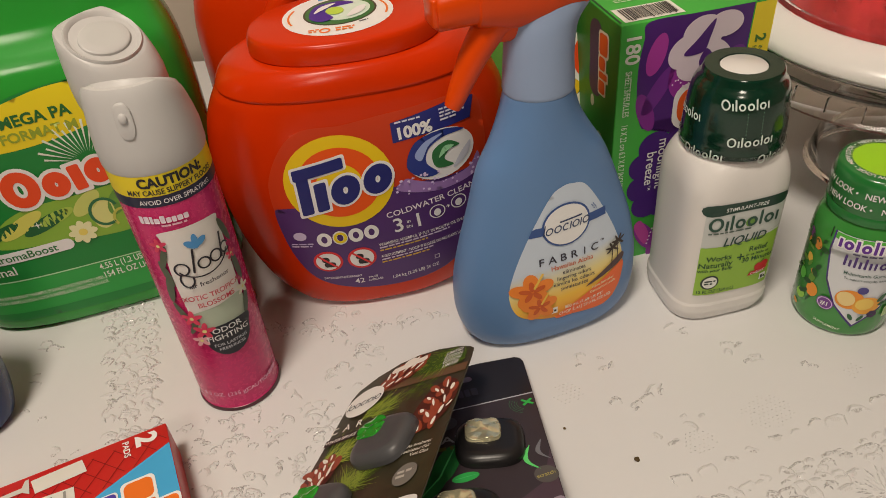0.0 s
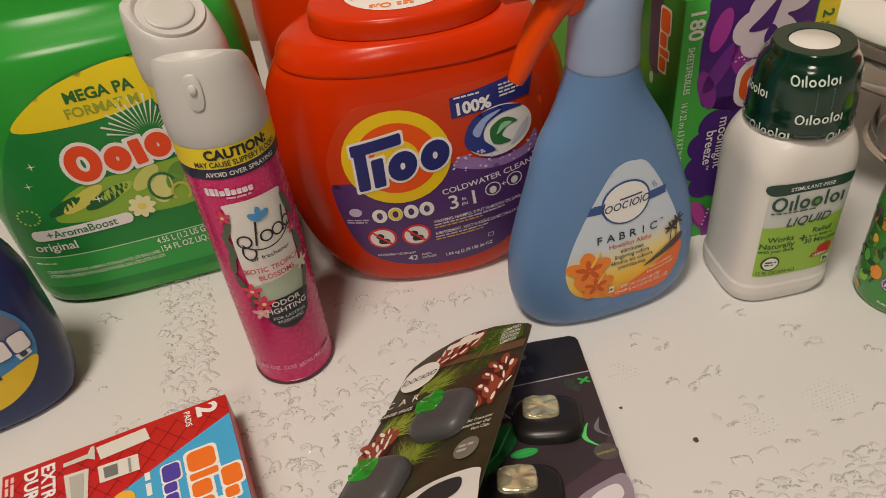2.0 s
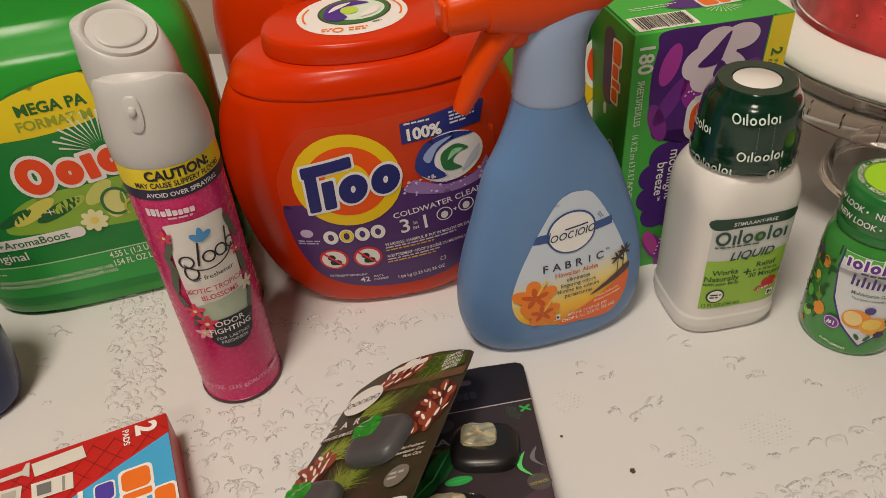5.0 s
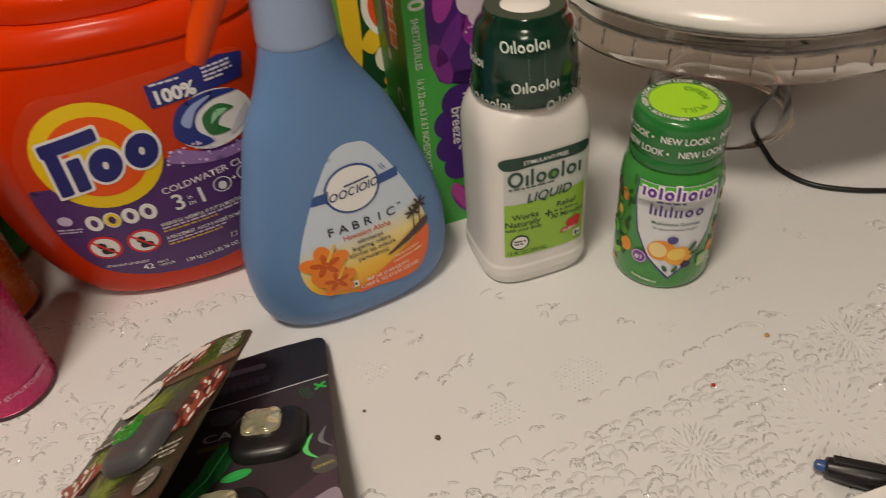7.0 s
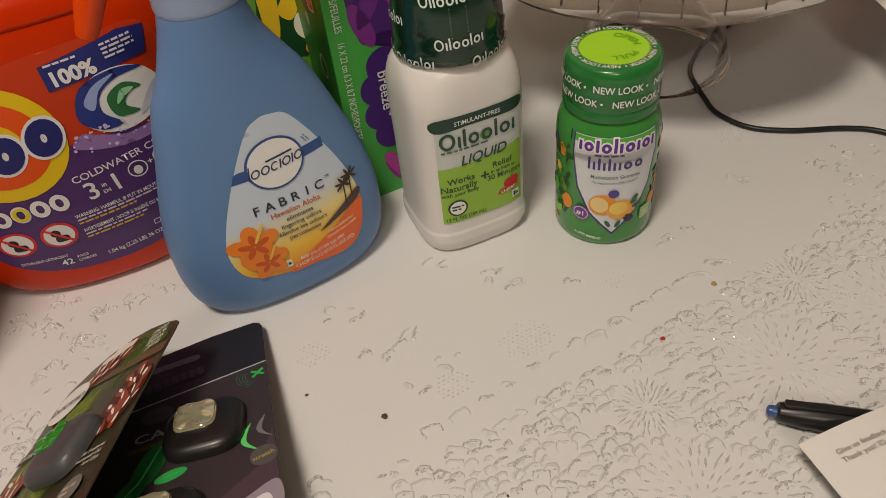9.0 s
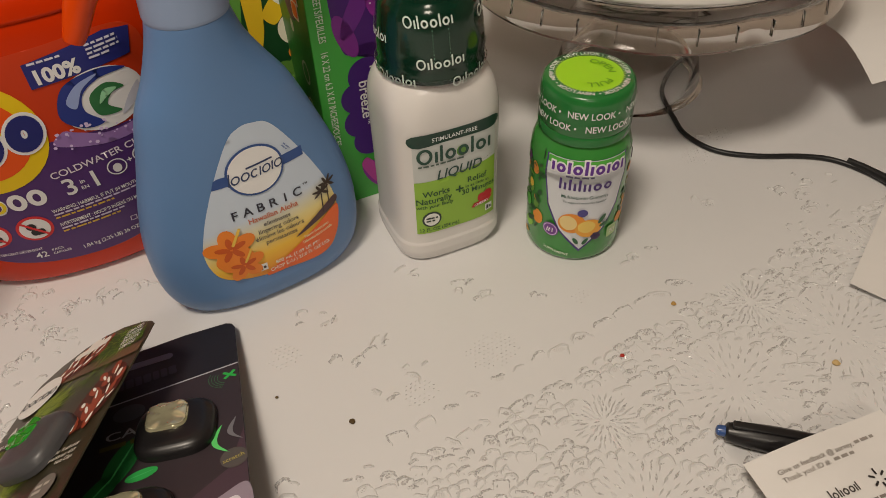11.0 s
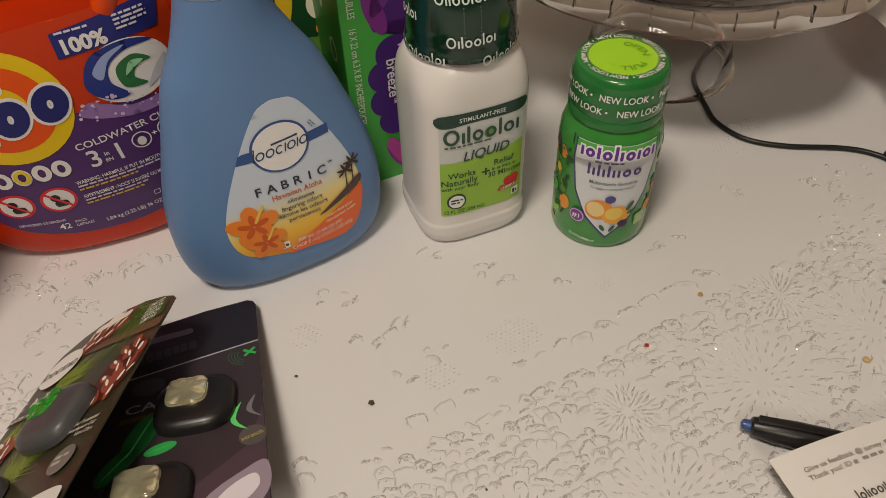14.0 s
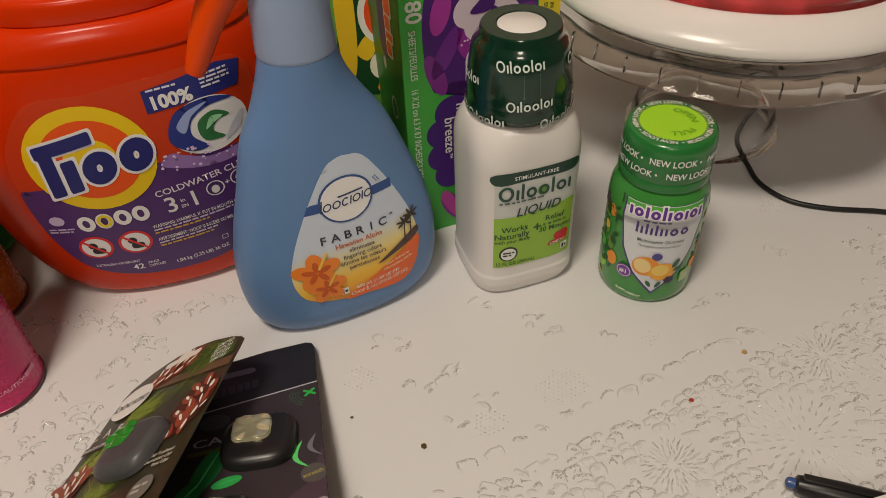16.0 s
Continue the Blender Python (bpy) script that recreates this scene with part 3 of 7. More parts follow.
def capsule_tub():
    t = thing("capsule_tub", pose(-0.068, 0.502, 0, 0, 0, 16), "orange plastic tub of laundry capsules with a flip lid", "tub")
    body = part("tub_body", loft(TUB, 50, 96), ORANGE, t)
    part("shoulder", loft([(0.1798, 0.0890, 0.0534, 2.4), (0.1815, 0.0895, 0.0538, 2.4), (0.190, 0.0840, 0.0520, 2.3), (0.1960, 0.074, 0.0485, 2.2), (0.1980, 0.066, 0.0455, 2.1)], 16, 96), ORANGE, t)
    part("lid", loft([(0.1978, 0.0622, 0.0440, 2.2), (0.1990, 0.0634, 0.0450, 2.2), (0.2070, 0.0626, 0.0444, 2.2), (0.2105, 0.0606, 0.0428, 2.2), (0.2120, 0.0570, 0.0395, 2.2)], 24, 96), ORANGE, t, "round-ended orange flip lid")
    lay = on_front(TUB)
    label = decal("label", t, lay, [smooth_outline([(-0.068, 0.098), (-0.062, 0.060), (-0.045, 0.032), (-0.004, 0.0205), (0.045, 0.026), (0.072, 0.055), (0.079, 0.10), (0.080, 0.140), (0.070, 0.166), (0.02, 0.166), (-0.012, 0.163), (-0.045, 0.160), (-0.066, 0.130)])], "B8340A", 0.0003, label="printed orange and violet front label")
    decal("violet_field", label, lay, [smooth_outline([(-0.068, 0.102), (-0.062, 0.060), (-0.045, 0.0325), (-0.004, 0.021), (0.045, 0.0265), (0.0715, 0.055), (0.0785, 0.10), (0.075, 0.112), (0.05, 0.110), (0.02, 0.112), (-0.02, 0.106), (-0.045, 0.094), (-0.056, 0.098)])], "4A2A66", 0.0005)
    cx, cy = -0.0215, 0.1215
    decal("roundel", label, lay, [oval(cx, cy, 0.0362, 0.0358)], "E9B810", 0.0008, label="yellow ring of the brand roundel")
    decal("roundel_inner", label, lay, [oval(cx, cy, 0.0275, 0.0270)], "E04E0C", 0.0009)
    decal("roundel_core", label, lay, [oval(cx, cy, 0.0150, 0.0148)], "E9B810", 0.0010)
    strokes(label, lay, cx + 0.0035, cy - 0.0165, 0.0335, "Iioo", "1E2366", 0.25, 0.0012, 12, 0.22, 0.075, "E8E6EA", 0.055)
    decal("brand_mark_bar", label, lay, [round_rect(cx - 0.0125, cy + 0.0125, 0.0345, 0.0082, 0.0015, 12, 0.2)], "1E2366", 0.0016)
    decal("brand_mark_edge", label, lay, [round_rect(cx - 0.0125, cy + 0.0125, 0.0380, 0.0115, 0.0022, 12, 0.2)], "E8E6EA", 0.0011)
    decal("badge", label, lay, [[(0.017, 0.1447), (0.0700, 0.1490), (0.0735, 0.163), (0.060, 0.1655), (0.0168, 0.1590)]], "23286F", 0.0008, label="dark blue corner badge")
    word("100%", label, lay, 0.0315, 0.1475, 0.0112, "F2F0F4", 0.0011, 3, bold=0.03)
    bars(label, lay, 0.0195, 0.1592, 0.026, 1, 0.0012, 0.002, "C9C8DA", 0.0011, 3, 3)
    bars(label, lay, 0.049, 0.1615, 0.017, 4, 0.0012, 0.0024, "C9C8DA", 0.0011, 3, 4)
    # picture of a swirled capsule
    px, py = 0.048, 0.129
    decal("splash", label, lay, [smooth_outline([(0.016, 0.108), (0.022, 0.116), (0.030, 0.113), (0.046, 0.108), (0.066, 0.112), (0.074, 0.122), (0.073, 0.107), (0.045, 0.101)])], "8E6FA8", 0.0007)
    decal("capsule_picture", label, lay, [oval(px, py, 0.0235, 0.0185, rot=8)], "D9DADF", 0.0009, label="printed picture of a swirled capsule")
    decal("capsule_swirl", label, lay, [smooth_outline([(px - 0.024, py - 0.004), (px - 0.017, py + 0.013), (px + 0.002, py + 0.0180), (px + 0.017, py + 0.014), (px + 0.002, py + 0.0125), (px - 0.0085, py + 0.006), (px - 0.0105, py - 0.004), (px - 0.003, py - 0.0135), (px - 0.014, py - 0.0140)])], "25347E", 0.0012)
    decal("capsule_swirl", label, lay, [smooth_outline([(px - 0.004, py - 0.009), (px - 0.006, py + 0.003), (px + 0.004, py + 0.009), (px + 0.013, py + 0.004), (px + 0.006, py + 0.002), (px + 0.002, py - 0.004), (px + 0.008, py - 0.010)])], "2F6B3C", 0.0012)
    decal("capsule_shine", label, lay, [smooth_outline([(px - 0.018, py + 0.004), (px - 0.010, py + 0.0125), (px + 0.002, py + 0.0155), (px - 0.008, py + 0.009), (px - 0.014, py - 0.001)])], "8FA0CC", 0.0014)
    decal("capsule_shine", label, lay, [smooth_outline([(px + 0.008, py - 0.013), (px + 0.018, py - 0.006), (px + 0.021, py + 0.004), (px + 0.015, py - 0.001), (px + 0.010, py - 0.008)])], "B9BCC8", 0.0012)
    decal("capsule_shine", label, lay, [smooth_outline([(px - 0.002, py - 0.002), (px + 0.002, py + 0.0055), (px + 0.009, py + 0.0045), (px + 0.003, py + 0.001)])], "8FC89A", 0.0015)
    drops = random.Random(2)
    tagged(decal("splash_spray", label, lay, [oval(drops.uniform(0.014, 0.074), drops.uniform(0.104, 0.118), drops.uniform(0.0004, 0.0011)) for _ in range(40)], "C9B8D8", 0.0016), kind="stuff")
    # the product line name as plain blocks
    strokes(label, lay, -0.0225, 0.0705, 0.0130, "OOOO", "ECE8F0", 0.24, 0.0010, 3, 0.0, 0.05)
    decal("name_dot", label, lay, ring_quads(-0.0282, 0.0766, 0.0046, 0.0050, 0.0020), "E0C21C", 0.0013)
    word("COLDWATER CLEAN", label, lay, 0.0385, 0.0915, 0.0066, "D8D0E2", 0.0010, 8, stretch=1.04)
    word("3", label, lay, 0.0135, 0.0735, 0.0170, "E4DCEC", 0.0010, 5)
    word("in", label, lay, 0.0205, 0.0795, 0.0042, "E4DCEC", 0.0010, 5)
    word("EN", label, lay, 0.0208, 0.0750, 0.0036, "E4DCEC", 0.0010, 5)
    word("1", label, lay, 0.0280, 0.0745, 0.0170, "E4DCEC", 0.0010, 5)
    for sx, sz in ((0.0415, 0.0835), (0.0575, 0.0870)):
        decal("drop_sign", label, lay, ring_quads(sx, sz, 0.0058, 0.0058, 0.0008), "E4DCEC", 0.0010)
        decal("drop_sign", label, lay, [oval(sx, sz - 0.0008, 0.0026, 0.0032)], "E4DCEC", 0.0010)
    word("+", label, lay, 0.0495, 0.0835, 0.006, "E4DCEC", 0.0010)
    decal("load_sign", label, lay, [oval(-0.0555, 0.0800, 0.0044, 0.0038)], "B9AECB", 0.0008)
    bars(label, lay, -0.0625, 0.0735, 0.015, 2, 0.0012, 0.0022, "B9AECB", 0.0008, 0, 5)
    for sx in (-0.0402, -0.0160):
        decal("warning_sign", label, lay, [oval(sx, 0.0545, 0.0104, 0.0102)], "C7262A", 0.0008, label="red ringed warning sign")
        decal("warning_sign_field", label, lay, [oval(sx, 0.0545, 0.0086, 0.0084)], "E6DFE2", 0.0010)
        decal("warning_sign_picture", label, lay, [oval(sx - 0.0015, 0.0565, 0.0028), round_rect(sx + 0.001, 0.0515, 0.008, 0.005, 0.002)], "1A161C", 0.0012)
        decal("warning_sign_stroke", label, lay, [round_rect(sx, 0.0545, 0.0178, 0.0016, 0.0006, -45)], "C7262A", 0.0014)
    word("WARNING: HARMFUL IF PUT IN MOUTH OR SWALLOWED.", label, lay, -0.0025, 0.0628, 0.0040, "F0ECF2", 0.0010, 5, "LEFT", stretch=0.72)
    bars(label, lay, -0.0025, 0.0618, 0.060, 1, 0.0013, 0.002, "C4B9D2", 0.0010, 5, 6)
    bars(label, lay, -0.0025, 0.0592, 0.052, 1, 0.0013, 0.002, "C9A23A", 0.0010, 5, 7)
    word("AVERTISSEMENT : NOCIF SI INGÉRÉ OU MIS DANS LA BOUCHE", label, lay, -0.0022, 0.0512, 0.0040, "F0ECF2", 0.0010, 5, "LEFT", stretch=0.64)
    bars(label, lay, -0.0022, 0.0500, 0.060, 1, 0.0013, 0.002, "C4B9D2", 0.0010, 5, 8)
    bars(label, lay, -0.0022, 0.0474, 0.048, 1, 0.0013, 0.002, "C9A23A", 0.0010, 5, 9)
    decal("code_sign", label, lay, ring_quads(0.0385, 0.0405, 0.0030, 0.0026, 0.0006, 45, n=4), "D9D2E2", 0.0010)
    word("DETERGENT·DÉTERGENT", label, lay, -0.0320, 0.0360, 0.0030, "D9D2E2", 0.0010, -1, stretch=0.8)
    word("42", label, lay, -0.0205, 0.0288, 0.0072, "F0ECF2", 0.0010, 1)
    word("PACS", label, lay, -0.0105, 0.0325, 0.0030, "F0ECF2", 0.0010, 2)
    word("CAPSULES", label, lay, -0.0088, 0.0292, 0.0030, "F0ECF2", 0.0010, 2, stretch=0.8)
    word("1.04 kg (2.25 LB) 36 OZ", label, lay, 0.0215, 0.0290, 0.0046, "F0ECF2", 0.0010, 5, stretch=0.80)
    # sticker on the lid
    flat_top = on_plane((-0.006, 0.001, 0.2120), (1, 0, 0), (0, 1, 0))

    def top(x, y, off):
        return flat_top(x * 0.85, y * 1.3, off)
    st = decal("lid_sticker", t, top, [oval(0.004, 0.0, 0.0425, 0.0265)], "EDEAE6", 0.0003, 0, "round white printed sticker on the lid")
    decal("sticker_picture", st, top, [oval(0.006, 0.003, 0.0285, 0.0175, rot=4)], "3A3A30", 0.0004, 0)
    decal("sticker_picture", st, top, [oval(0.006, 0.003, 0.0270, 0.0165, rot=4)], "2E6B3A", 0.0005, 0)
    decal("sticker_picture", st, top, [oval(0.009, 0.003, 0.0205, 0.0125, rot=4)], "C4D6C8", 0.0007, 0)
    decal("sticker_swirl", st, top, [smooth_outline([(-0.018, -0.002), (-0.012, 0.012), (0.006, 0.0155), (0.018, 0.011), (0.004, 0.0085), (-0.004, 0.002), (0.0, -0.006), (-0.010, -0.009)])], "3A2A86", 0.0009, 0)
    decal("sticker_swirl", st, top, [oval(0.002, 0.003, 0.007, 0.005)], "A9C84A", 0.0011, 0)
    decal("sticker_shine", st, top, [smooth_outline([(0.010, -0.007), (0.022, -0.003), (0.026, 0.005), (0.018, 0.003)]), smooth_outline([(-0.014, 0.002), (-0.008, 0.010), (0.004, 0.013), (-0.006, 0.006)])], "EEF0F4", 0.0012, 0)
    for a0, a1 in ((150, 200), (-20, 40), (60, 110)):
        decal("sticker_arrow", st, top, ring_quads(0.004, 0, 0.0385, 0.0232, 0.0016, 0, a0, a1, 10), "D8702A" if a0 != 60 else "3E8FC8", 0.0005, 0)
    decal("lock_sign", st, top, ring_quads(-0.008, -0.0195, 0.0042, 0.0030, 0.0014), "D8702A", 0.0005, 0)
    bars(st, top, -0.020, -0.0165, 0.008, 2, 0.0014, 0.0022, "D8702A", 0.0005, 0, 12)
    bars(st, top, 0.000, -0.0175, 0.014, 2, 0.0016, 0.0026, "D8702A", 0.0005, 0, 13)
    bars(st, top, 0.018, -0.0135, 0.012, 1, 0.0014, 0.0022, "55585F", 0.0005, 12, 14)
    return t


tub = capsule_tub()


# ---- pale blue spray bottle ----
SPRAY = [(0.0, 0.050, 0.024, 2.5, 0.0), (0.004, 0.058, 0.029, 2.5, 0.0), (0.018, 0.0655, 0.0325, 2.45, 0.0), (0.045, 0.0675, 0.0320, 2.4, 0.0), (0.075, 0.063, 0.0285, 2.3, 0.0), (0.105, 0.0540, 0.0255, 2.2, -0.001),
         (0.137, 0.0432, 0.0225, 2.1, -0.003), (0.155, 0.0330, 0.0212, 2.0, -0.004), (0.170, 0.0258, 0.0204, 2.0, -0.005), (0.1852, 0.0212, 0.0200, 2.0, -0.005)]


def spray_bottle():
    t = thing("spray_bottle", pose(0.0615, 0.4475, 0, 0, 0, 25), "pale blue plastic fabric spray bottle with an orange trigger", "spray bottle")
    part("bottle_body", loft(SPRAY, 60, 80), BLUE_BOTTLE, t)
    part("collar", loft([(0.1854, 0.0214, 0.0200, 2, -0.005), (0.187, 0.0218, 0.0204, 2, -0.005), (0.205, 0.0208, 0.0190, 2, -0.005), (0.224, 0.0212, 0.0170, 2, -0.003), (0.234, 0.0235, 0.0150, 2.2, 0.002), (0.242, 0.027, 0.0130, 2.4, 0.008), (0.248, 0.029, 0.0110, 2.4, 0.012)], 30, 56), COLLAR, t, "blue-grey plastic neck collar")
    # orange head: nose to the left, rising tail to the right
    bm = bmesh.new()
    last = None
    spine = [(-0.0660, 0.2440, 0.0098, 0.0092), (-0.0645, 0.2440, 0.0112, 0.0102), (-0.0440, 0.2455, 0.0128, 0.0118), (-0.0432, 0.2455, 0.0146, 0.0132), (-0.026, 0.2465, 0.0200, 0.0148), (-0.005, 0.2480, 0.0235, 0.0158), (0.018, 0.2515, 0.0210, 0.0158), (0.034, 0.2550, 0.0160, 0.0145), (0.044, 0.2575, 0.0115, 0.0120), (0.0480, 0.2585, 0.0060, 0.0075)]
    for x, z, h, w in spine:
        ring = []
        for k in range(32):
            u, v = ring_point(w, h, 2.6, 2 * math.pi * k / 32)
            ring.append(bm.verts.new((x, u, z + v)))
        if last:
            for k in range(32):
                bm.faces.new((last[k], last[(k + 1) % 32], ring[(k + 1) % 32], ring[k]))
        else:
            bm.faces.new(ring)
        last = ring
    bm.faces.new(last[::-1])
    part("trigger_head", bm, ORANGE_TRIGGER, t, "orange plastic spray head")
    part("nozzle", block(-0.0685, -0.0642, -0.0080, 0.0080, 0.2360, 0.2520, 0.0018, 3), ORANGE_TRIGGER, t, "square orange nozzle cap")
    bm = tube(curve_points([(-0.018, 0, 0.240), (-0.033, 0, 0.229), (-0.043, 0, 0.216), (-0.0505, 0, 0.203), (-0.0565, 0, 0.191), (-0.0595, 0, 0.1855)], 24), 0.0088, 16, lambda f: 1.25 - 0.72 * f)
    part("trigger_lever", bm, ORANGE_TRIGGER, t, "curved orange trigger lever")
    part("lever_root", block(-0.034, -0.004, -0.0080, 0.0080, 0.219, 0.244, 0.006, 3), ORANGE_TRIGGER, t)
    front = on_front(SPRAY)

    def lay(x, z, off):
        return front(x, 0.127 - (0.127 - z) * 0.915, off)
    x0 = 0.0022
    sky_print = gradient_ink("sunset_print", (-0.12, 0, 1), 0.012, 0.085, [(0.0, "DE5A22"), (0.22, "E8922E"), (0.42, "F0C040"), (0.60, "E6D692"), (0.80, "C9D6E6")])
    shape = smooth_outline([(x0 - 0.003, 0.1265), (x0 + 0.005, 0.1270), (x0 + 0.0155, 0.1215), (x0 + 0.0305, 0.094), (x0 + 0.0420, 0.064), (x0 + 0.0445, 0.043), (x0 + 0.0400, 0.022), (x0 + 0.029, 0.0125), (x0 + 0.005, 0.0145), (x0 - 0.020, 0.0185), (x0 - 0.0360, 0.026), (x0 - 0.0415, 0.044), (x0 - 0.0365, 0.066), (x0 - 0.024, 0.096), (x0 - 0.011, 0.120)])
    label = decal("label", t, lay, [shape], sky_print, 0.0003, label="printed front label with a sunset beach picture")
    decal("sunset", label, lay, [smooth_outline([(x0 - 0.010, 0.0165), (x0 + 0.012, 0.030), (x0 + 0.030, 0.040), (x0 + 0.0440, 0.046), (x0 + 0.0435, 0.034), (x0 + 0.0393, 0.0224), (x0 + 0.0286, 0.0130), (x0 + 0.005, 0.0150)])], "D9622E", 0.0007)
    decal("headland", label, lay, [smooth_outline([(x0 + 0.013, 0.0375), (x0 + 0.028, 0.0465), (x0 + 0.0432, 0.0535), (x0 + 0.0440, 0.0480), (x0 + 0.030, 0.0425)])], "4A3638", 0.0009)
    for tx, tz, th in ((x0 + 0.0335, 0.046, 0.0155), (x0 + 0.0385, 0.050, 0.015)):
        decal("palm_picture", label, lay, [[(tx, tz), (tx + 0.0008, tz), (tx + 0.0022, tz + th), (tx + 0.0014, tz + th)]], "352A22", 0.0010)
        decal("palm_picture", label, lay, [oval(tx + 0.0018 + 0.0028 * math.cos(a), tz + th + 0.0024 * math.sin(a), 0.0036, 0.0009, 10, math.degrees(a)) for a in (0.3, 1.1, 2.0, 2.9, 3.7, 5.6)], "352A22", 0.0011)
    decal("blue_band", label, lay, [[(x0 - 0.0262, 0.0915), (x0 - 0.0200, 0.0915), (x0 + 0.0300, 0.0925), (x0 + 0.0300, 0.0990), (x0 - 0.0215, 0.0985), (x0 - 0.0238, 0.0975)]], "2F4C86", 0.0005)
    decal("roundel", label, lay, [oval(x0, 0.0965, 0.0172, 0.0172)], "2F4C86", 0.0008, label="white brand roundel with a blue ring")
    decal("roundel_inner", label, lay, [oval(x0, 0.0965, 0.0158, 0.0158)], "DFE5EE", 0.0010)
    strokes(label, lay, x0 - 0.0005, 0.0922, 0.0088, "Ioocioio", "2A3A5E", 0.10, 0.0012, 4, 0.25, 0.07)
    decal("brand_mark_stroke", label, lay, [round_rect(x0 + 0.003, 0.1005, 0.016, 0.0012, 0.0004, 5)], "2A3A5E", 0.0012)
    for i, ch in enumerate("FABRIC"):
        word(ch, label, lay, x0 - 0.0185 + 0.0078 * i, 0.0668, 0.0088, "2B2C3A", 0.0008, 0, name="letter")
    word("TM", label, lay, x0 + 0.0265, 0.0722, 0.0022, "2B2C3A", 0.0008)
    word("Hawaiian Aloha", label, lay, x0 + 0.0035, 0.0605, 0.0055, "B4572E", 0.0008, 0, stretch=0.9)
    for i, line in enumerate(("eliminates", "lingering odors", "élimine les odeurs", "persistantes")):
        word(line, label, lay, x0 + 0.0045, 0.0555 - 0.0046 * i, 0.0046, "37343C", 0.0010, 0, stretch=0.92)
    for fx, fz, fr in ((x0 - 0.0260, 0.0470, 0.0150), (x0 - 0.0215, 0.0320, 0.0125)):
        petals = [oval(fx + 0.55 * fr * math.cos(a), fz + 0.5 * fr * math.sin(a), 0.52 * fr, 0.36 * fr, 16, math.degrees(a)) for a in (0.4, 1.65, 2.9, 4.15, 5.4)]
        decal("hibiscus_picture", label, lay, petals, "DE7A28", 0.0012)
        decal("hibiscus_picture", label, lay, [oval(fx + 0.35 * fr * math.cos(a), fz + 0.32 * fr * math.sin(a), 0.3 * fr, 0.13 * fr, 12, math.degrees(a)) for a in (0.4, 1.65, 2.9, 4.15, 5.4)], "B85018", 0.0014)
        decal("hibiscus_picture", label, lay, [round_rect(fx + 0.3 * fr, fz + 0.55 * fr, fr * 0.9, fr * 0.12, fr * 0.05, 60)], "F0B24A", 0.0016)
    decal("code_sign", label, lay, [rect(x0 - 0.0150, x0 - 0.0085, 0.0215, 0.0275)], "D9D6D2", 0.0010)
    decal("code_sign", label, lay, [rect(x0 - 0.0140, x0 - 0.0118, 0.0225, 0.0265), rect(x0 - 0.0112, x0 - 0.0095, 0.0235, 0.0255)], "2E2A2A", 0.0012)
    word("800 mL (1.69 US PT/", label, lay, x0 + 0.0120, 0.0235, 0.0042, "F0DCC8", 0.0010, 2, stretch=0.85)
    word("CHOP É.-U.) 27.0 FL OZ LIQ.", label, lay, x0 + 0.0135, 0.0190, 0.0042, "F0DCC8", 0.0010, 3, stretch=0.8)
    word("Fabric Refresher", label, lay, x0 + 0.0270, 0.0345, 0.0032, "F0D0A8", 0.0010, 6, stretch=0.85)
    word("Désodorisant textile", label, lay, x0 + 0.0270, 0.0308, 0.0032, "F0D0A8", 0.0010, 6, stretch=0.8)
    bars(label, lay, x0 + 0.020, 0.1065, 0.006, 2, 0.0008, 0.0015, "6C7EA6", 0.0008, -60, 3)
    return t


spray = spray_bottle()


# ---- white medicine bottle with a dark green cup ----
MED = [(r[0], r[1], r[2], r[3], -0.0012, 0.0045) for r in ((0.0, 0.0325, 0.0290, 3.4), (0.002, 0.0352, 0.0315, 3.6), (0.010, 0.0372, 0.0338, 3.9), (0.0165, 0.0372, 0.0338, 3.9), (0.0182, 0.0362, 0.0330, 3.9), (0.060, 0.0362, 0.0330, 3.9),
       (0.104, 0.0364, 0.0332, 3.8), (0.112, 0.0362, 0.0330, 3.5), (0.120, 0.0350, 0.0322, 3.0), (0.127, 0.0325, 0.0305, 2.5), (0.132, 0.0285, 0.0275, 2.2), (0.1345, 0.0240, 0.0240, 2.0))]


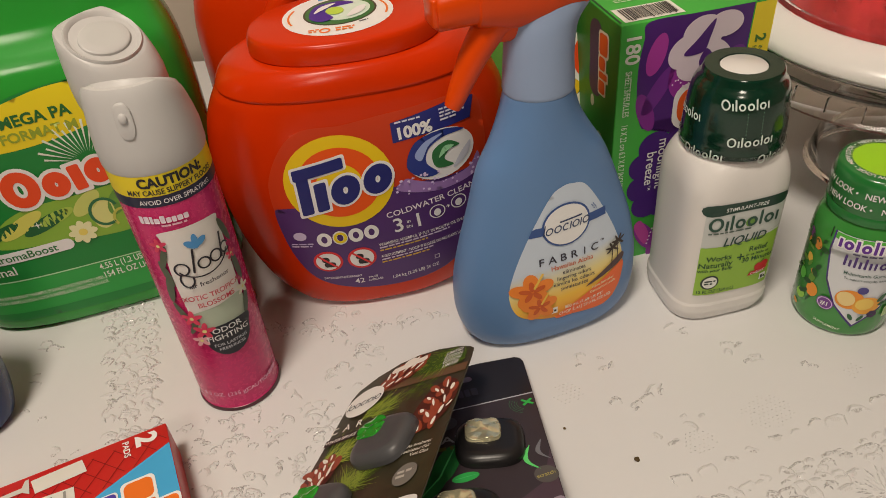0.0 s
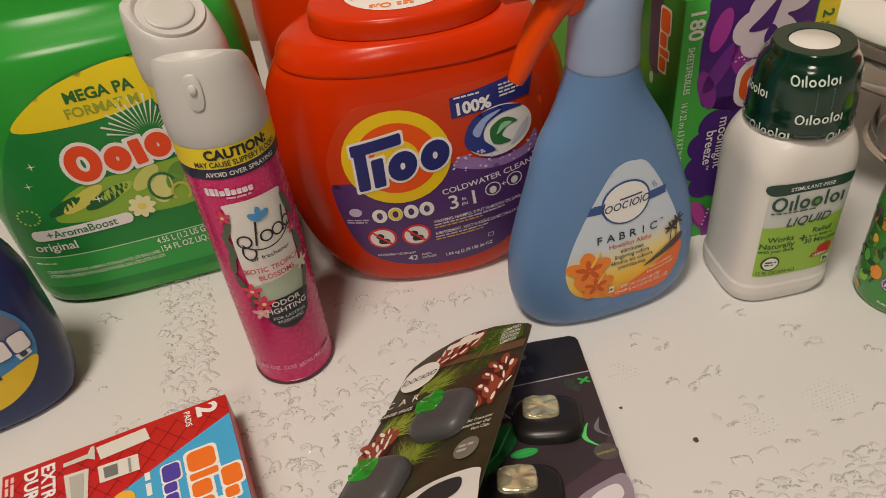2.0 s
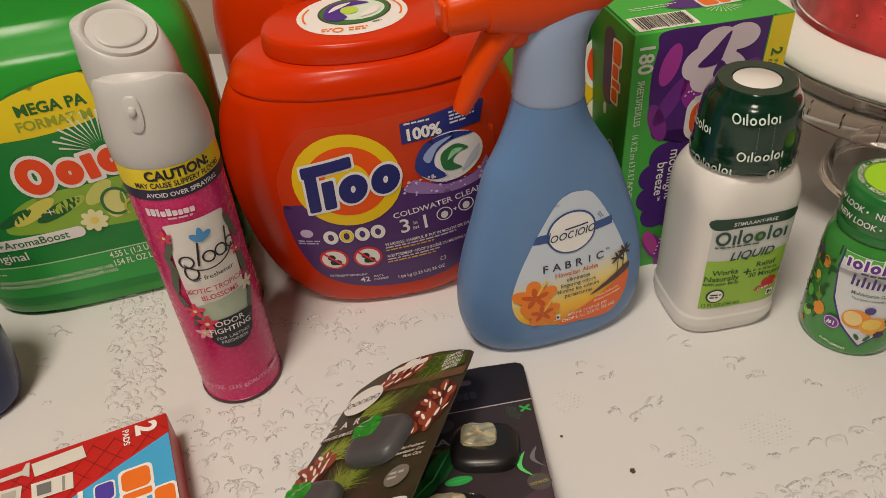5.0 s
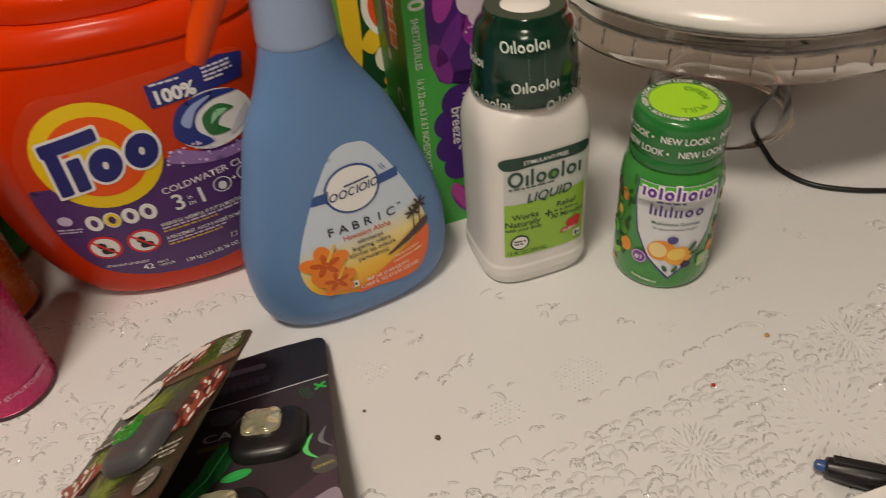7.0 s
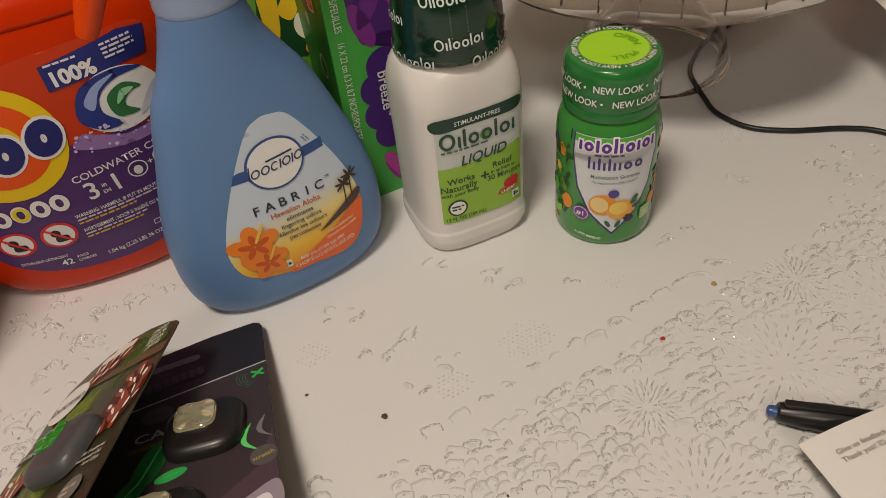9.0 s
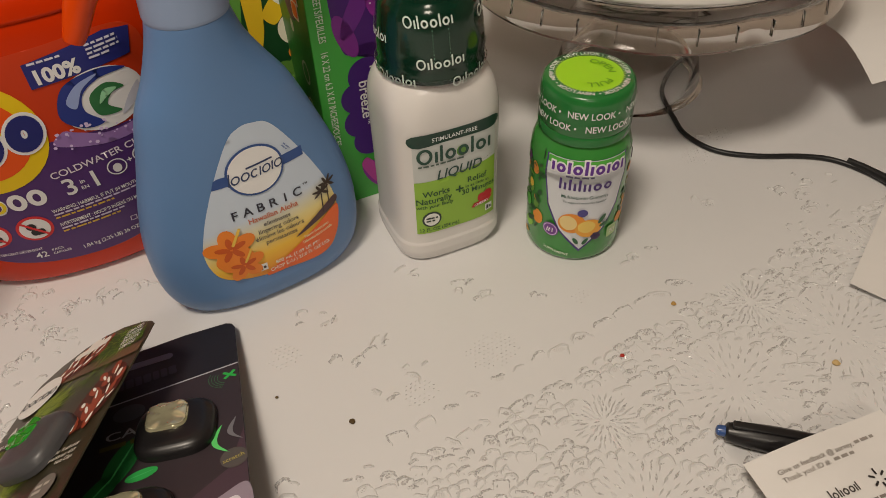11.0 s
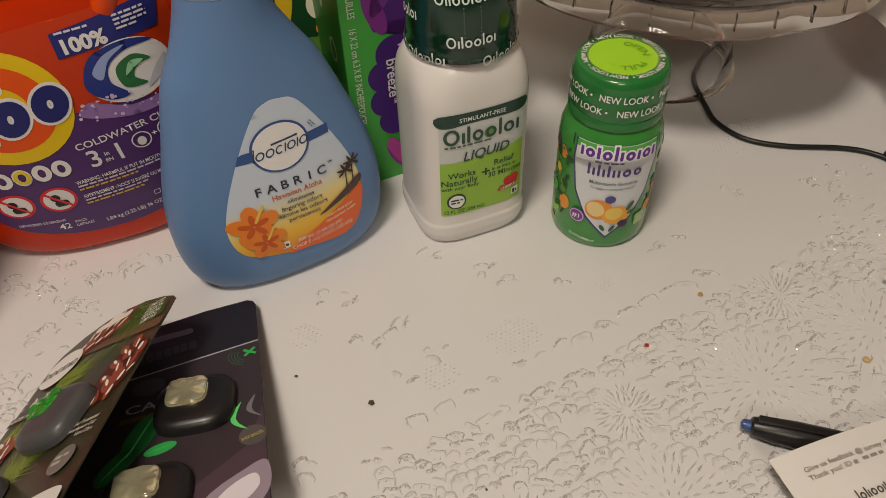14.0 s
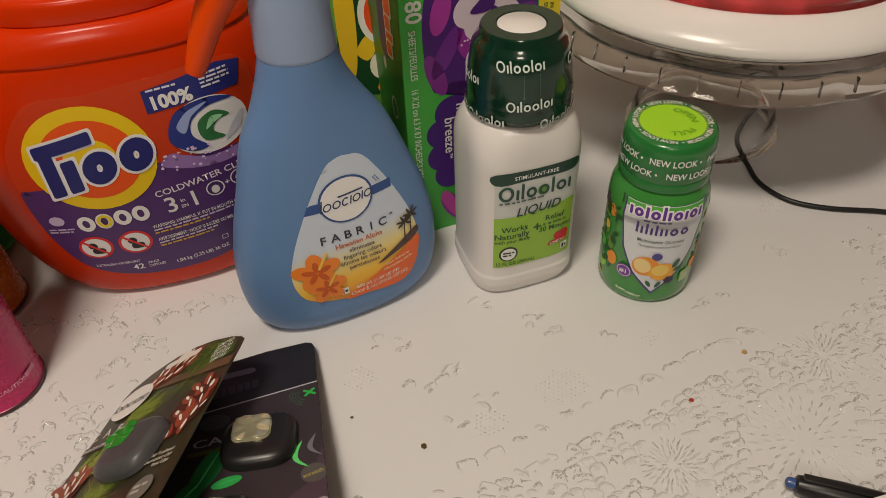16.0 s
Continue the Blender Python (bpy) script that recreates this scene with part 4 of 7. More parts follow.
def medicine_bottle():
    t = thing("medicine_bottle", pose(0.1825, 0.469, 0, 0, 0, 18), "white plastic medicine bottle with a shrink-wrapped dark green cup", "bottle")
    part("bottle_body", loft(MED, 60, 96), WHITE_PLASTIC, t)
    cup_m = pose(-0.0012, 0.0040, 0)
    cap = part("dosing_cup", lathe([(0.0300, 0.1318), (0.0315, 0.1328), (0.0318, 0.1375), (0.0308, 0.1402), (0.0317, 0.1430), (0.0312, 0.151), (0.0303, 0.160), (0.0293, 0.1678), (0.0283, 0.1718), (0.0264, 0.1750), (0.0247, 0.1768), (0.0242, 0.1786), (0.0239, 0.1811), (0.0229, 0.1824), (0.0146, 0.1824), (0.0144, 0.1810)], 80), DARK_GREEN, t, "dark green cup sealed in printed shrink film")
    cap.matrix_local = cup_m
    part("cap_disc", lathe([(0.0138, 0.1780), (0.0139, 0.1816), (0.0134, 0.1820)], 48), WHITE_PLASTIC, t, "round white cap top").matrix_local = cup_m
    lay = on_round(lambda z: interp([(0.130, 0.0317), (0.1375, 0.0319), (0.1402, 0.0310), (0.143, 0.0318), (0.151, 0.0313), (0.160, 0.0304), (0.1678, 0.0294), (0.1718, 0.0284), (0.19, 0.0250)], z)[1])
    for ang, z in ((-23, 0.1665), (-13, 0.1435), (62, 0.1645), (78, 0.1390), (165, 0.1610), (170, 0.1435), (-98, 0.1530), (24, 0.1312), (-66, 0.1312), (135, 0.1330), (-135, 0.1330)):
        strokes(cap, lay, radians(ang) * 0.0305, z, 0.0066, "OiIooIoi", "C4CCC6", 0.15, 0.0005, 4, 0.04, 0.13)
    # folds and the perforated seam of the film
    for ang in (-20, -3, 140):
        tagged(decal("film_perforation", cap, lay, [oval(radians(ang) * 0.030, 0.145 + 0.0022 * k, 0.0002, 0.0004, 6) for k in range(12)], "7E9A88", 0.0004, 0.005), kind="stuff")
    edge = part("shrink_film_edge", lathe([(0.0320, 0.1315), (0.0325, 0.1325), (0.0327, 0.1352), (0.0323, 0.1356), (0.0319, 0.1335)], 60, True, lambda a, i: 1 + 0.006 * math.sin(9 * a) + 0.004 * math.sin(23 * a)), CLEAR, t, "clear crinkled film edge")
    edge.matrix_local = cup_m
    flay = on_front(MED)
    lab = decal("label", t, flay, [round_rect(-0.0010, 0.0650, 0.0545, 0.0770, 0.0015)], "B9BDBB", 0.0003, label="grey and green printed front label")
    decal("dark_band", lab, flay, [smooth_outline([(-0.0280, 0.1030), (-0.0280, 0.0950), (-0.010, 0.0958), (0.010, 0.0955), (0.0260, 0.0960), (0.0260, 0.1030), (0.0, 0.1034)], 4)], "1E3A30", 0.0005)
    decal("green_field", lab, flay, [[(-0.0282, 0.0268), (0.0262, 0.0268), (0.0262, 0.0735), (0.012, 0.0715), (-0.010, 0.0690), (-0.0282, 0.0690)]], "86AD3C", 0.0005)
    word("STIMULANT-FREE", lab, flay, -0.002, 0.0978, 0.0040, "D4DCD6", 0.0008, 0, stretch=0.95)
    strokes(lab, flay, -0.0020, 0.0825, 0.0118, "OiIooIoi", "24463A", 0.16, 0.0008, 0, 0.0, 0.12)
    decal("brand_mark_dot", lab, flay, [oval(0.0026, 0.0862, 0.0036, 0.0038)], "5E8A3A", 0.0007)
    bars(lab, flay, -0.0255, 0.0815, 0.045, 1, 0.0012, 0.002, "4A5A52", 0.0008, 0, 4)
    word("LIQUID", lab, flay, 0.0003, 0.0695, 0.0098, "22423A", 0.0010, 1, slant=0.25, stretch=0.95)
    word("Works", lab, flay, -0.0150, 0.0570, 0.0062, "264A2C", 0.0008)
    word("Naturally", lab, flay, -0.0165, 0.0515, 0.0062, "264A2C", 0.0008)
    word("with your Body", lab, flay, -0.0160, 0.0478, 0.0038, "264A2C", 0.0008)
    word("+", lab, flay, 0.0005, 0.0528, 0.0110, "264A2C", 0.0008)
    word("Relief", lab, flay, 0.0125, 0.0600, 0.0060, "264A2C", 0.0008)
    word("in as little as", lab, flay, 0.0130, 0.0562, 0.0034, "264A2C", 0.0008)
    word("30 Minutes", lab, flay, 0.0138, 0.0512, 0.0056, "264A2C", 0.0008, stretch=0.95)
    decal("seal_sign", lab, flay, [oval(-0.0187, 0.0383, 0.0062, 0.0062)], "2E3A34", 0.0008)
    decal("seal_sign", lab, flay, [oval(-0.0187, 0.0383, 0.0050, 0.0050)], "D6DCD2", 0.0010)
    bars(lab, flay, -0.0225, 0.0402, 0.0075, 2, 0.0012, 0.0022, "2E3A34", 0.0012, 0, 6)
    decal("cherry_picture", lab, flay, [oval(0.0165, 0.0440, 0.0034), oval(0.0205, 0.0450, 0.0034)], "B3212A", 0.0008)
    decal("cherry_stem", lab, flay, [[(0.0165, 0.0465), (0.0171, 0.0465), (0.0200, 0.0505), (0.0195, 0.0507)]], "4A6A24", 0.0008)
    decal("flavour_flag", lab, flay, [[(0.0085, 0.0375), (0.0215, 0.0390), (0.0240, 0.0425), (0.0105, 0.0408)]], "B3212A", 0.0010)
    word("CHERRY", lab, flay, 0.0160, 0.0386, 0.0028, "F0E4E0", 0.0012, 6)
    decal("code_sign", lab, flay, [rect(0.0188, 0.0238, 0.0310, 0.0365)], "DDE0D8", 0.0010)
    decal("code_sign", lab, flay, [rect(0.0196, 0.0212, 0.0320, 0.0355), rect(0.0217, 0.0230, 0.0325, 0.0345)], "23302A", 0.0012)
    word("12 FL OZ (354 mL)", lab, flay, -0.0135, 0.0285, 0.0040, "2A4630", 0.0008, 0, stretch=0.85)
    return t


medicine = medicine_bottle()


# ---- green vitamin jar ----
JAR = [(0.0275, 0.0), (0.0298, 0.0012), (0.0310, 0.004), (0.0312, 0.010), (0.0312, 0.060), (0.0315, 0.072), (0.0308, 0.080), (0.0288, 0.0865), (0.0268, 0.0895), (0.0262, 0.0915)]


def vitamin_jar():
    t = thing("vitamin_jar", pose(0.2705, 0.4530, 0, 0, 0, -6), "green sleeved vitamin gummy jar with a bright green lid", "jar")
    body = part("jar_body", lathe(JAR, 72), VIT_GREEN, t)
    lid = part("lid", lathe([(0.0270, 0.0905), (0.0280, 0.0915), (0.0283, 0.0960), (0.0276, 0.0975), (0.0282, 0.0990), (0.0278, 0.1185), (0.0268, 0.1225), (0.0250, 0.1240)], 72), LID_GREEN, t, "ribbed green lid wrapped in printed film")
    top = on_plane((0, 0, 0.1240), (1, 0, 0), (0, 1, 0))
    disc = decal("lid_disc", lid, top, [oval(0, 0, 0.0195)], "8FC51E", 0.0004, 0, "lime green raised lid centre")
    decal("lid_ring_edge", lid, top, [oval(0.0200 * math.cos(a), 0.0200 * math.sin(a), 0.0006, 0.0004, 6, math.degrees(a)) for a in [2 * math.pi * k / 60 for k in range(60)]], "B9DC6A", 0.0006, 0)
    for k in range(5):
        word("NEW LOOK •", lid, top, 0, 0, 0.0042, "DCE8D8", 0.0006, 20 + 72 * k, arc=0.0208, cut=0, stretch=0.95)
    word("OPEN", lid, top, 0, 0.0, 0.0062, "5E9412", 0.0008, 40, arc=0.0110, cut=0)
    word("PULL", lid, top, 0, 0.0, 0.0062, "5E9412", 0.0008, -70, arc=0.0110, cut=0)
    lay = on_round(lambda z: interp([(0.09, 0.0282), (0.099, 0.0283), (0.1185, 0.0279), (0.13, 0.0265)], z)[1])
    for row, z in enumerate((0.1112, 0.1025)):
        for k in range(5):
            a = radians(72 * k + (0 if row == 0 else 22))
            word("NEW LOOK •", lid, lay, a * 0.0282, z, 0.0060, "DCE8D8", 0.0006, 0, stretch=0.86)
    blay = on_round(lambda z: interp([(0.0, 0.0298), (0.004, 0.0310), (0.010, 0.0312), (0.060, 0.0312), (0.072, 0.0315), (0.080, 0.0308), (0.0865, 0.0288), (0.09, 0.0268)], z)[1])
    xs = 0.0
    shield = [(-0.0250, 0.0835), (0.0250, 0.0835), (0.0262, 0.070), (0.0225, 0.045), (0.0140, 0.027), (0.0, 0.0115), (-0.0140, 0.027), (-0.0225, 0.045), (-0.0262, 0.070)]
    decal("label_edge", t, blay, [[(x * 1.05, 0.0105 + (z - 0.0115) * 1.0 if z < 0.02 else z) for x, z in shield]], "3F2C72", 0.0003)
    lab = decal("label", t, blay, [[(x, z + (0.0012 if z < 0.05 else 0)) for x, z in shield]], "C6C9CE", 0.0005, label="pale pointed label edged in violet")
    decal("label_green", lab, blay, [[(-0.0248, 0.0832), (0.0248, 0.0832), (0.0254, 0.0790), (0.010, 0.0768), (-0.010, 0.0772), (-0.0254, 0.0790)]], "4DA23C", 0.0007)
    strokes(lab, blay, 0.0, 0.0745, 0.0092, "iotoIioioi", "5A2E86", 0.20, 0.0010, 0, 0.05, 0.14, "F0EAF4", 0.10)
    bars(lab, blay, -0.0130, 0.0728, 0.026, 1, 0.0012, 0.002, "4A4660", 0.0009, 0, 3)
    strokes(lab, blay, -0.0005, 0.0618, 0.0086, "IiIiIiioo", "46306E", 0.17, 0.0009, 0, 0.0, 0.17)
    word("Multivitamin Gummies", lab, blay, 0.0, 0.0552, 0.0036, "3F5A52", 0.0009, stretch=0.9)
    word("To support everyday health*", lab, blay, 0.0, 0.0515, 0.0026, "5E6A6A", 0.0009, stretch=0.9)
    decal("peach_picture", lab, blay, [oval(-0.0065, 0.0350, 0.0085, 0.0080)], "DE8A34", 0.0009)
    decal("peach_picture", lab, blay, [oval(0.0045, 0.0310, 0.0085, 0.0075)], "E39A3C", 0.0011)
    decal("peach_picture", lab, blay, [oval(0.0030, 0.0325, 0.0055, 0.0050)], "E9B85C", 0.0013)
    decal("orange_slice", lab, blay, [oval(-0.0085, 0.0355, 0.0052, 0.0062, rot=25)], "F0C084", 0.0013)
    decal("blueberry_picture", lab, blay, [oval(-0.0005, 0.0443, 0.0032, 0.0030)], "47427F", 0.0013)
    decal("blackberry_picture", lab, blay, [oval(0.0095 + 0.002 * math.cos(a), 0.0235 + 0.002 * math.sin(a), 0.0014) for a in range(7)], "3A2A4A", 0.0013)
    decal("leaf_picture", lab, blay, [oval(0.0125, 0.0375, 0.0040, 0.0016, rot=60), oval(0.0145, 0.0325, 0.0034, 0.0014, rot=20), oval(-0.0030, 0.0205, 0.0030, 0.0013, rot=120), oval(0.0030, 0.0200, 0.0030, 0.0013, rot=60)], "2C5A3A", 0.0013)
    decal("number_sign", lab, blay, [oval(-0.0195, 0.0265, 0.0054)], "6A3A86", 0.0012)
    decal("number_sign", lab, blay, ring_quads(-0.0195, 0.0265, 0.0048, 0.0048, 0.0006), "C9B4D6", 0.0014)
    word("#1", lab, blay, -0.0195, 0.0245, 0.0052, "EDE6F0", 0.0014)
    decal("count_sign", lab, blay, [round_rect(0.0225, 0.0225, 0.0085, 0.0095, 0.0015)], "A9C48A", 0.0009)
    word("70", lab, blay, 0.0225, 0.0202, 0.0056, "DCE8CC", 0.0011)
    word("SUPPLEMENT", lab, blay, -0.0150, 0.0072, 0.0030, "C8DCC0", 0.0006, -8)
    rng = random.Random(11)
    for side in (-1, 1):
        for k, (x, z, r, col) in enumerate(((0.036, 0.066, 0.0042, "C9813A"), (0.040, 0.052, 0.0036, "D9B24A"), (0.033, 0.044, 0.0030, "B9822E"), (0.031, 0.030, 0.0058, "D98A2E"), (0.043, 0.036, 0.0045, "5FB24A"), (0.045, 0.070, 0.0040, "6A3A6E"), (0.040, 0.020, 0.0050, "8ABF4A"))):
            decal("fruit_picture", t, blay, [oval(side * x, z, r, r * 0.8, 16, rng.uniform(0, 180))], col, 0.0004)
    for col, n in (("1E4A24", 26), ("5E8A34", 18), ("C98A3A", 9)):
        leaves = []
        for _ in range(n):
            x, z, r = rng.choice((-1, 1)) * rng.uniform(0.030, 0.060), rng.uniform(0.008, 0.074), rng.uniform(0.0014, 0.0042)
            leaves.append(oval(x, z, r, r * rng.uniform(0.3, 0.7), 10, rng.uniform(0, 180)))
        tagged(decal("foliage_print", t, blay, leaves, col, 0.00035, 0.005), kind="stuff")
    for ang in (-1, 1):
        decal("sleeve_seam", t, blay, [[(ang * 0.0275, 0.0845), (ang * 0.0283, 0.0845), (ang * 0.0290, 0.078), (ang * 0.0282, 0.078)]], "1A2E1C", 0.0006)
    return t


jar = vitamin_jar()


# ---- big green detergent jug ----
JUG = [(0.0, 0.098, 0.053, 3.4), (0.006, 0.104, 0.058, 3.4), (0.02, 0.106, 0.060, 3.4), (0.15, 0.107, 0.060, 3.4), (0.185, 0.105, 0.058, 3.3), (0.203, 0.102, 0.054, 3.2), (0.216, 0.098, 0.045, 3.0), (0.225, 0.095, 0.040, 2.8), (0.260, 0.082, 0.036, 2.6), (0.295, 0.066, 0.033, 2.4), (0.318, 0.046, 0.030, 2.2), (0.326, 0.034, 0.026, 2.0)]


def green_jug():
    t = thing("detergent_jug", pose(-0.2955, 0.4988, 0, 0, 0, 24.5), "large glossy green plastic laundry detergent jug", "jug")
    part("jug_body", loft(JUG, 60, 96), GREEN_JUG, t)
    part("jug_cap", lathe([(0.026, 0.3262), (0.030, 0.3270), (0.030, 0.352), (0.026, 0.355)], 48), GREEN_JUG, t, "green screw cap")
    lay = on_front(JUG)
    lab = decal("label", t, lay, [smooth_outline([(-0.092, 0.020), (-0.0955, 0.070), (-0.085, 0.112), (-0.060, 0.158), (-0.02, 0.186), (0.03, 0.1935), (0.075, 0.185), (0.092, 0.15), (0.093, 0.08), (0.088, 0.020), (0.03, 0.015), (-0.04, 0.015)])], "1C7A34", 0.0003, label="printed green label with a yellow swash")
    decal("lower_field", lab, lay, [[(-0.0930, 0.0225), (0.087, 0.0225), (0.091, 0.052), (-0.0945, 0.052)]], "2C9440", 0.0005)
    decal("field_line", lab, lay, [[(-0.0945, 0.0522), (0.091, 0.0522), (0.091, 0.0532), (-0.0945, 0.0532)]], "A8CFA6", 0.0007)
    decal("yellow_swash", lab, lay, [smooth_outline([(-0.0585, 0.1585), (-0.035, 0.178), (-0.005, 0.1885), (0.03, 0.1925), (0.075, 0.184), (0.083, 0.176), (0.05, 0.166), (0.010, 0.1570), (-0.025, 0.1545)])], "E3C31C", 0.0005, label="yellow leaf-shaped swash")
    word("MEGA PA", lab, lay, -0.0195, 0.1705, 0.0108, "24602C", 0.0008, 1.5, "LEFT", 0.02)
    word("FORMAT M", lab, lay, -0.0225, 0.1600, 0.0098, "8C9A2C", 0.0008, 1.5, "LEFT", 0.015)
    rays = []
    for k in range(17):
        a = radians(18 + 9 * k)
        cx, cz, r0, r1, w = 0.024, 0.135, 0.008, 0.028 + 0.004 * (k % 2), 0.0011
        rays.append([(cx + r0 * math.cos(a), cz + r0 * math.sin(a)), (cx + r1 * math.cos(a - 0.02), cz + r1 * math.sin(a - 0.02)), (cx + r1 * math.cos(a + 0.035), cz + r1 * math.sin(a + 0.035))])
    decal("sunburst", lab, lay, rays, "CFE3C8", 0.0006)
    strokes(lab, lay, 0.005, 0.1150, 0.0300, "Ooioi", "E0481C", 0.27, 0.0010, 7, 0.04, 0.05, "EDE8E0", 0.09)
    decal("flourish", lab, lay, [smooth_outline([(-0.058, 0.083), (-0.050, 0.100), (-0.030, 0.110), (0.0, 0.112), (0.05, 0.112), (0.06, 0.085), (0.03, 0.074), (-0.02, 0.078)])], "7FA83A", 0.0005, label="leafy yellow-green flourish")
    for fx, fz, a, l, w, col in ((-0.050, 0.095, 25, 0.014, 0.004, "1E5A30"), (-0.036, 0.098, 28, 0.018, 0.0055, "C3C25A"), (-0.020, 0.096, 22, 0.018, 0.005, "1E5A30"), (-0.012, 0.099, 18, 0.013, 0.0045, "9DB84A"), (0.010, 0.104, 40, 0.013, 0.006, "B9C268"), (0.018, 0.093, 80, 0.013, 0.008, "C9CC80"), (0.030, 0.100, 60, 0.012, 0.006, "5E8C3A")):
        decal("flourish_leaf", lab, lay, [oval(fx, fz, l, w, 20, a)], col, 0.0007)
    tagged(decal("flourish_curl", lab, lay, ring_quads(0.019, 0.094, 0.0105, 0.0120, 0.0022, 0, 20, 300, 20), "2E6B44", 0.0009), kind="stuff")
    tagged(decal("flourish_curl", lab, lay, ring_quads(0.030, 0.086, 0.0075, 0.0085, 0.0020, 0, -60, 220, 20), "B2B24E", 0.0009), kind="stuff")
    decal("flower_picture", lab, lay, [oval(0.0 + 0.0055 * math.cos(a), 0.0820 + 0.0055 * math.sin(a), 0.0045, 0.0028, 12, math.degrees(a)) for a in [0.785 * k for k in range(8)]], "DDE0A8", 0.0012)
    decal("flower_picture", lab, lay, [oval(0.0, 0.0820, 0.0030)], "E0C860", 0.0014)
    decal("white_tab", lab, lay, [round_rect(-0.0455, 0.0740, 0.073, 0.0095, 0.0045, 2)], "E3E6DA", 0.0009)
    word("+AromaBoost", lab, lay, -0.0460, 0.0712, 0.0088, "2F6B3C", 0.0011, 2)
    word("original", lab, lay, -0.0845, 0.0585, 0.0105, "D6E6D2", 0.0008, 0.5, "LEFT")
    word("4.55 L (1.2 US GAL)", lab, lay, -0.0005, 0.0455, 0.0078, "D6E6D2", 0.0008, 1, "LEFT", stretch=0.7)
    word("154 FL OZ LIQ.", lab, lay, -0.0005, 0.0375, 0.0078, "D6E6D2", 0.0008, 1, "LEFT", stretch=0.72)
    bars(lab, lay, -0.090, 0.0470, 0.024, 1, 0.0012, 0.002, "B9D8B4", 0.0008, 0, 21)
    word("CAUTION: EYE IRRITANT. HARMFUL IF SWALLOWED. SEE BACK LABEL.", lab, lay, -0.0855, 0.0365, 0.0042, "CBE0C6", 0.0008, 0.5, "LEFT", stretch=0.64)
    word("ATTENTION : IRRITE LES YEUX. NOCIF SI INGÉRÉ. LIRE L'ÉTIQUETTE AU DOS.", lab, lay, -0.0855, 0.0320, 0.0042, "CBE0C6", 0.0008, 0.5, "LEFT", stretch=0.60)
    for sx, sz in ((-0.058, 0.131), (-0.066, 0.116), (-0.026, 0.096)):
        decal("sparkle", lab, lay, [[(sx - 0.0035, sz), (sx, sz - 0.0005), (sx + 0.0035, sz), (sx, sz + 0.0005)], [(sx - 0.0005, sz), (sx, sz - 0.0035), (sx + 0.0005, sz), (sx, sz + 0.0035)]], "DDEBD4", 0.0008)
    decal("bubble_ring", lab, lay, [oval(-0.077 + 0.0075 * math.cos(a), 0.090 + 0.0065 * math.sin(a), 0.0009) for a in [0.45 * k for k in range(14)]], "9CC65A", 0.0008)
    return t


jug = green_jug()


# ---- air freshener cans ----
CAN = [(0.0250, 0.0), (0.0268, 0.0006), (0.0275, 0.0020), (0.0275, 0.0035), (0.0268, 0.0048), (0.0270, 0.0060), (0.0272, 0.120), (0.0272, 0.186), (0.0268, 0.1895), (0.0240, 0.192)]


DARK_SEAM = material("dark_seam_metal", (0.10, 0.045, 0.055), 0.35, metal=0.7, var=0.2)


